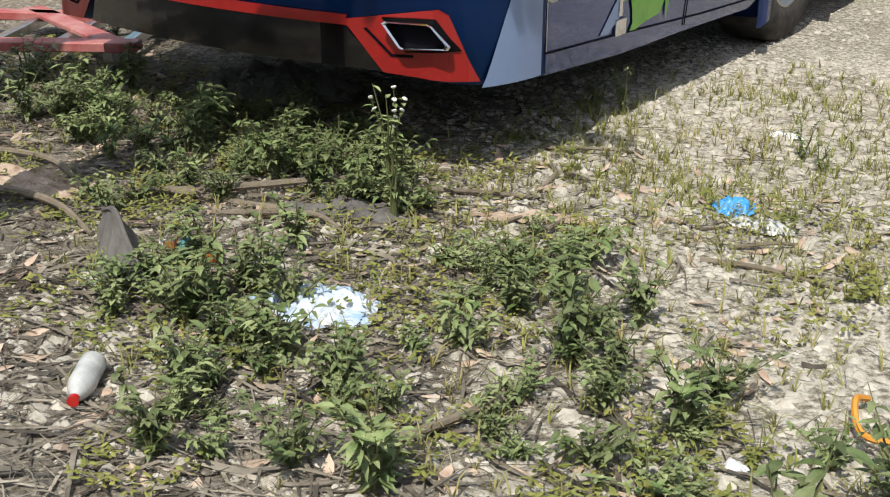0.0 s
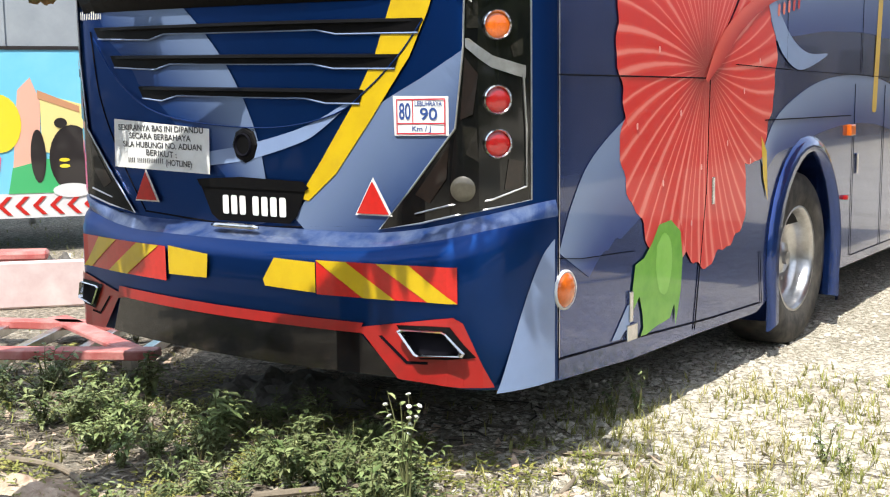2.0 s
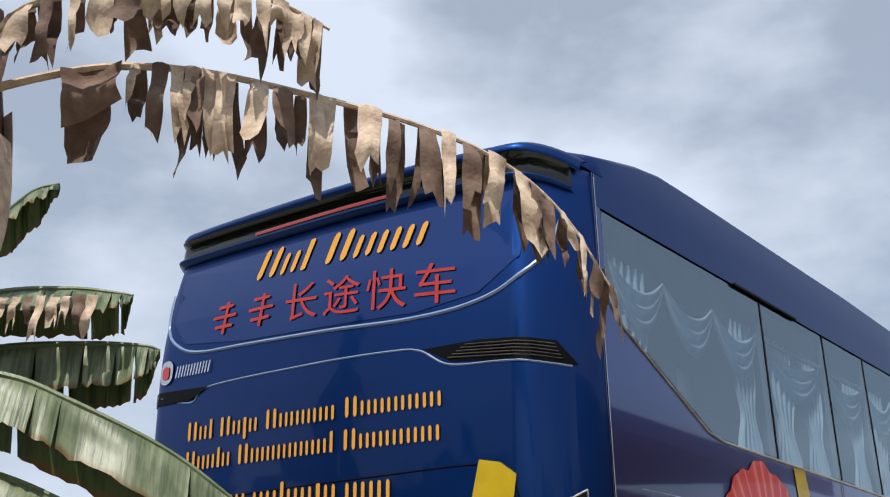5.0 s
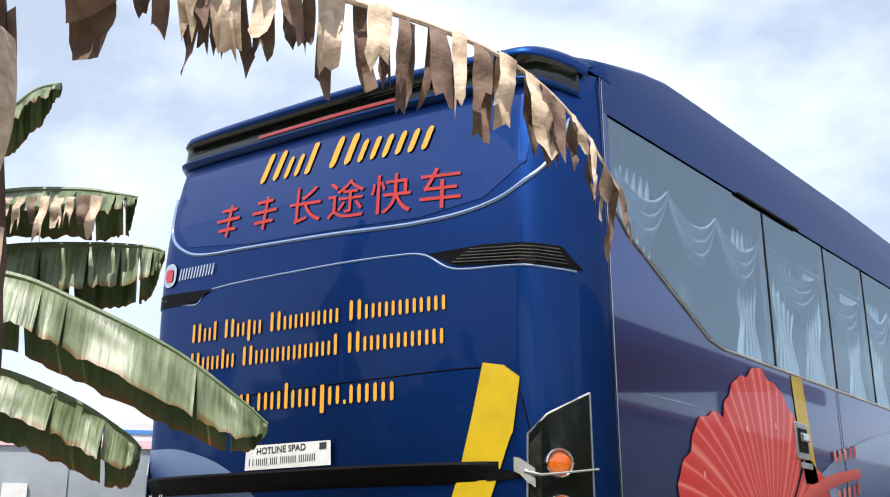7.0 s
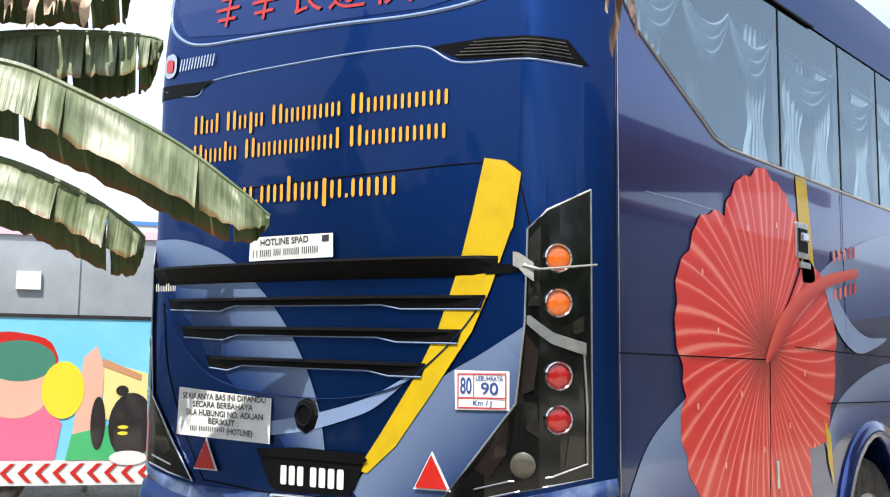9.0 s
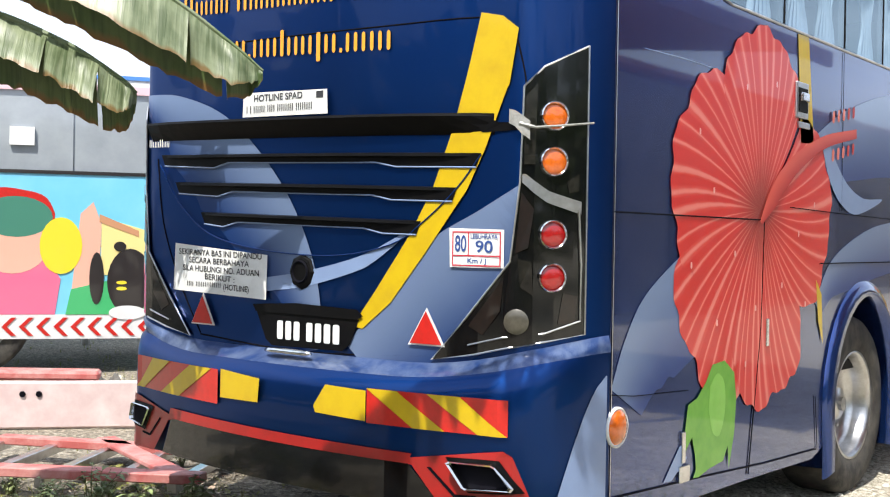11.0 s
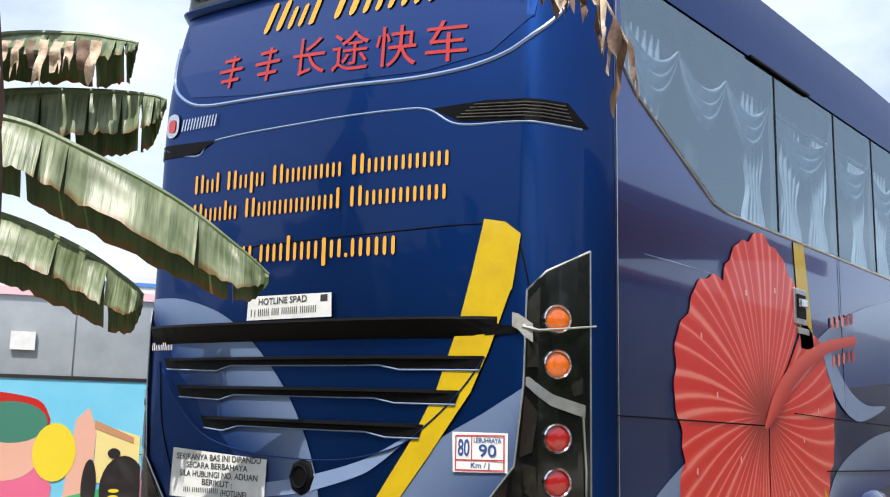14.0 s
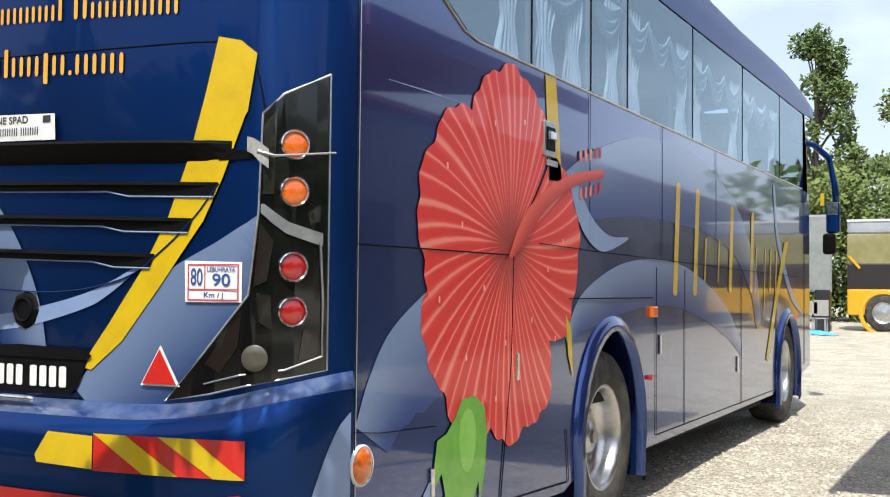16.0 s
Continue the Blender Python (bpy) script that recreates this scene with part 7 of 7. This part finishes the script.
for x in (-0.28, 5.8):
    m = Matrix.Translation((x, YY - 0.02, GZ + 0.5)) @ pose(0, 0, 0, 90, 0, 0)
    vs, fs = lathe([(0.30, 0.02), (0.46, 0.03), (0.5, 0.0), (0.5, -0.25), (0.3, -0.27)], m, 32)
    w2 = mesh_ob("wheel", vs, fs, M_RUBBER, ybus, smooth=True)
    vs, fs = lathe([(0.30, 0.02), (0.25, -0.02), (0.1, 0.0), (0.0, 0.02)], m, 24)
    mesh_ob("rim", vs, fs, M_SILVER, w2)
    vs, fs = lathe([(0.54, 0.03), (0.64, 0.035), (0.66, 0.0)], m, 32)
    mesh_ob("arch", vs, fs, M_BUSYEL, w2)
door = thing("open_hatch", "open grey glazed hatch of another bus", "bus hatch")
part("frame", box_bm((0.72, 0.06, 2.15), (-1.86, 29.2, 2.50), 0.02), M_SILVER, door)
part("pane", box_bm((0.64, 0.02, 2.02), (-1.86, 29.16, 2.50), 0.005), mat("grey_pane", (0.20, 0.22, 0.21), 0.2, 0.0, (0.28, 0.29, 0.28), 2, 0.5), door)
part("post", box_bm((0.4, 0.3, 1.2), (-1.75, 29.3, 0.90), 0.02), M_BLACKPAINT, door)
ysm = thing("yellow_vehicle", "yellow and black vehicle rear end", "vehicle")
part("body", box_bm((0.42, 0.8, 1.1), (-2.35, 28.6, 0.95), 0.08, 3), M_BLACKPAINT, ysm)
part("nose", box_bm((0.42, 0.82, 0.35), (-2.35, 28.58, 1.30), 0.08, 3), M_BUSYEL, ysm)
part("plate", box_bm((0.36, 0.02, 0.12), (-2.35, 28.17, 0.85)), M_WHITE, ysm)
for i, x in enumerate((-1.55, -1.82)):
    ch = thing("plastic_chair", "grey stacked plastic chair on a blue tarpaulin", "chair", "chairs on the tarpaulin")
    gz = ground_z(x, 27.5)
    part("seat", box_bm((0.38, 0.4, 0.03), (x, 27.5, gz + 0.43), 0.01), M_TAPE, ch)
    part("backrest", box_bm((0.38, 0.03, 0.42 - 0.1 * i), (x, 27.7, gz + 0.70), 0.01), M_TAPE, ch)
    for dx in (-0.16, 0.16):
        for dy in (-0.17, 0.17):
            part("leg", box_bm((0.035, 0.035, 0.43), (x + dx, 27.5 + dy, gz + 0.215), 0.005), M_TAPE, ch)
crumpled("tarpaulin", -1.75, 27.4, 0.75, 0.5, 0.16, M_BLUEBAG, "crumpled bright blue tarpaulin on the gravel", "tarpaulin", 61, 0, 0.2)


def crown_into(rr, vs, fs, c, rx, rz, count, leaf):
    for _ in range(count):
        a, b = rr.uniform(0, 6.28), math.acos(rr.uniform(-0.75, 1))
        q = rr.uniform(0.55, 1.05)
        p = c + Vector((rx * q * math.sin(b) * math.cos(a), rx * q * math.sin(b) * math.sin(a), rz * q * math.cos(b)))
        w = Vector((rr.uniform(-1, 1), rr.uniform(-1, 1), rr.uniform(-0.5, 0.9))).normalized()
        sd = w.orthogonal().normalized()
        ln = leaf * rr.uniform(0.6, 1.3)
        k = len(vs)
        vs.extend((p, p + w * ln * 0.5 + sd * ln * 0.3, p + w * ln, p + w * ln * 0.5 - sd * ln * 0.3))
        fs.append((k, k + 1, k + 2, k + 3))


def tree(x, y, height, width, seed, material, label, tiers, leaf=0.35, density=90):
    rr = random.Random(seed)
    t0 = thing("tree", label, "tree", "trees beyond the yard")
    gz = ground_z(x, y) - 0.1
    trunk = smooth_line([(x, y, gz), (x + rr.uniform(-0.3, 0.3), y, gz + height * 0.5), (x + rr.uniform(-0.3, 0.3), y, gz + height * 0.95)], 10)
    vs, fs = tube(trunk, [0.25 * (1 - 0.09 * i) for i in range(11)], 8)
    tk = mesh_ob("trunk", vs, fs, M_BARK, t0)
    lv, lf = [], []
    for i in range(tiers):
        f = rr.uniform(0.30, 1.0)
        a = rr.uniform(0, 6.28)
        r = width * (1.05 - 0.75 * f ** 2) * rr.uniform(0.35, 1.0)
        c = Vector((x + r * math.cos(a), y + r * math.sin(a), gz + height * f))
        p0 = trunk[min(10, int(f * 9))]
        vs, fs = tube([p0, p0.lerp(c, 0.5) + Vector((0, 0, 0.15)), c], [0.06, 0.04, 0.015], 5)
        mesh_ob("limb", vs, fs, M_BARK, tk)
        crown_into(rr, lv, lf, c, width * rr.uniform(0.22, 0.36), height * 0.055, density, leaf)
    mesh_ob("crown", lv, lf, material, t0)


tree(-4.3, 44, 11.4, 2.0, 71, M_TREE, "tall dark green tree beyond the yard", 34, 0.20, 260)
tree(-2.6, 42, 6.6, 2.6, 72, M_TREEYEL, "leafy yellow-green tree beyond the yard", 30, 0.20, 260)
tree(-0.6, 45, 9.0, 2.8, 73, M_TREEYEL, "leafy yellow-green tree beyond the yard", 34, 0.20, 260)
tree(2.2, 43, 8.0, 3.0, 74, M_TREE, "leafy green tree beyond the yard", 26, 0.22, 260)
tree(-6.5, 46, 8.5, 2.6, 75, M_TREE, "leafy green tree beyond the yard", 26, 0.22, 260)


# Trees out of view, added to darken what the coach paint mirrors
def woods(rr, vs, fs):
    az = rr.uniform(-5, 250)
    d = rr.uniform(48, 64) if az < 30 else rr.uniform(26, 40) if az < 110 else rr.uniform(13, 22)
    h = 7.0 if az < 110 else 4.4
    x, y = 3.3 + d * math.sin(radians(az)), -3.0 + d * math.cos(radians(az))
    c = Vector((x, y, rr.uniform(0.3, 1.0) * h * rr.uniform(0.6, 1.1)))
    crown_into(rr, vs, fs, c, 2.0, 1.1, 26, 0.9)


scatter_mesh("far_woods", M_TREE, "unseen green trees added for dark reflections in the coach", "woods", woods, 1100, 81)


def hedge(rr, vs, fs):
    c = Vector((rr.uniform(-7, 6), rr.uniform(38, 42), rr.uniform(0.6, 6.2)))
    c.z *= 0.85 + 0.2 * noise.noise((c.x * 0.5, 0.0, 2.0))
    crown_into(rr, vs, fs, c, 0.9, 0.6, 80, 0.22)


scatter_mesh("hedge", M_TREEYEL, "dense yellow-green bushes behind the parked buses", "bushes", hedge, 420, 83)
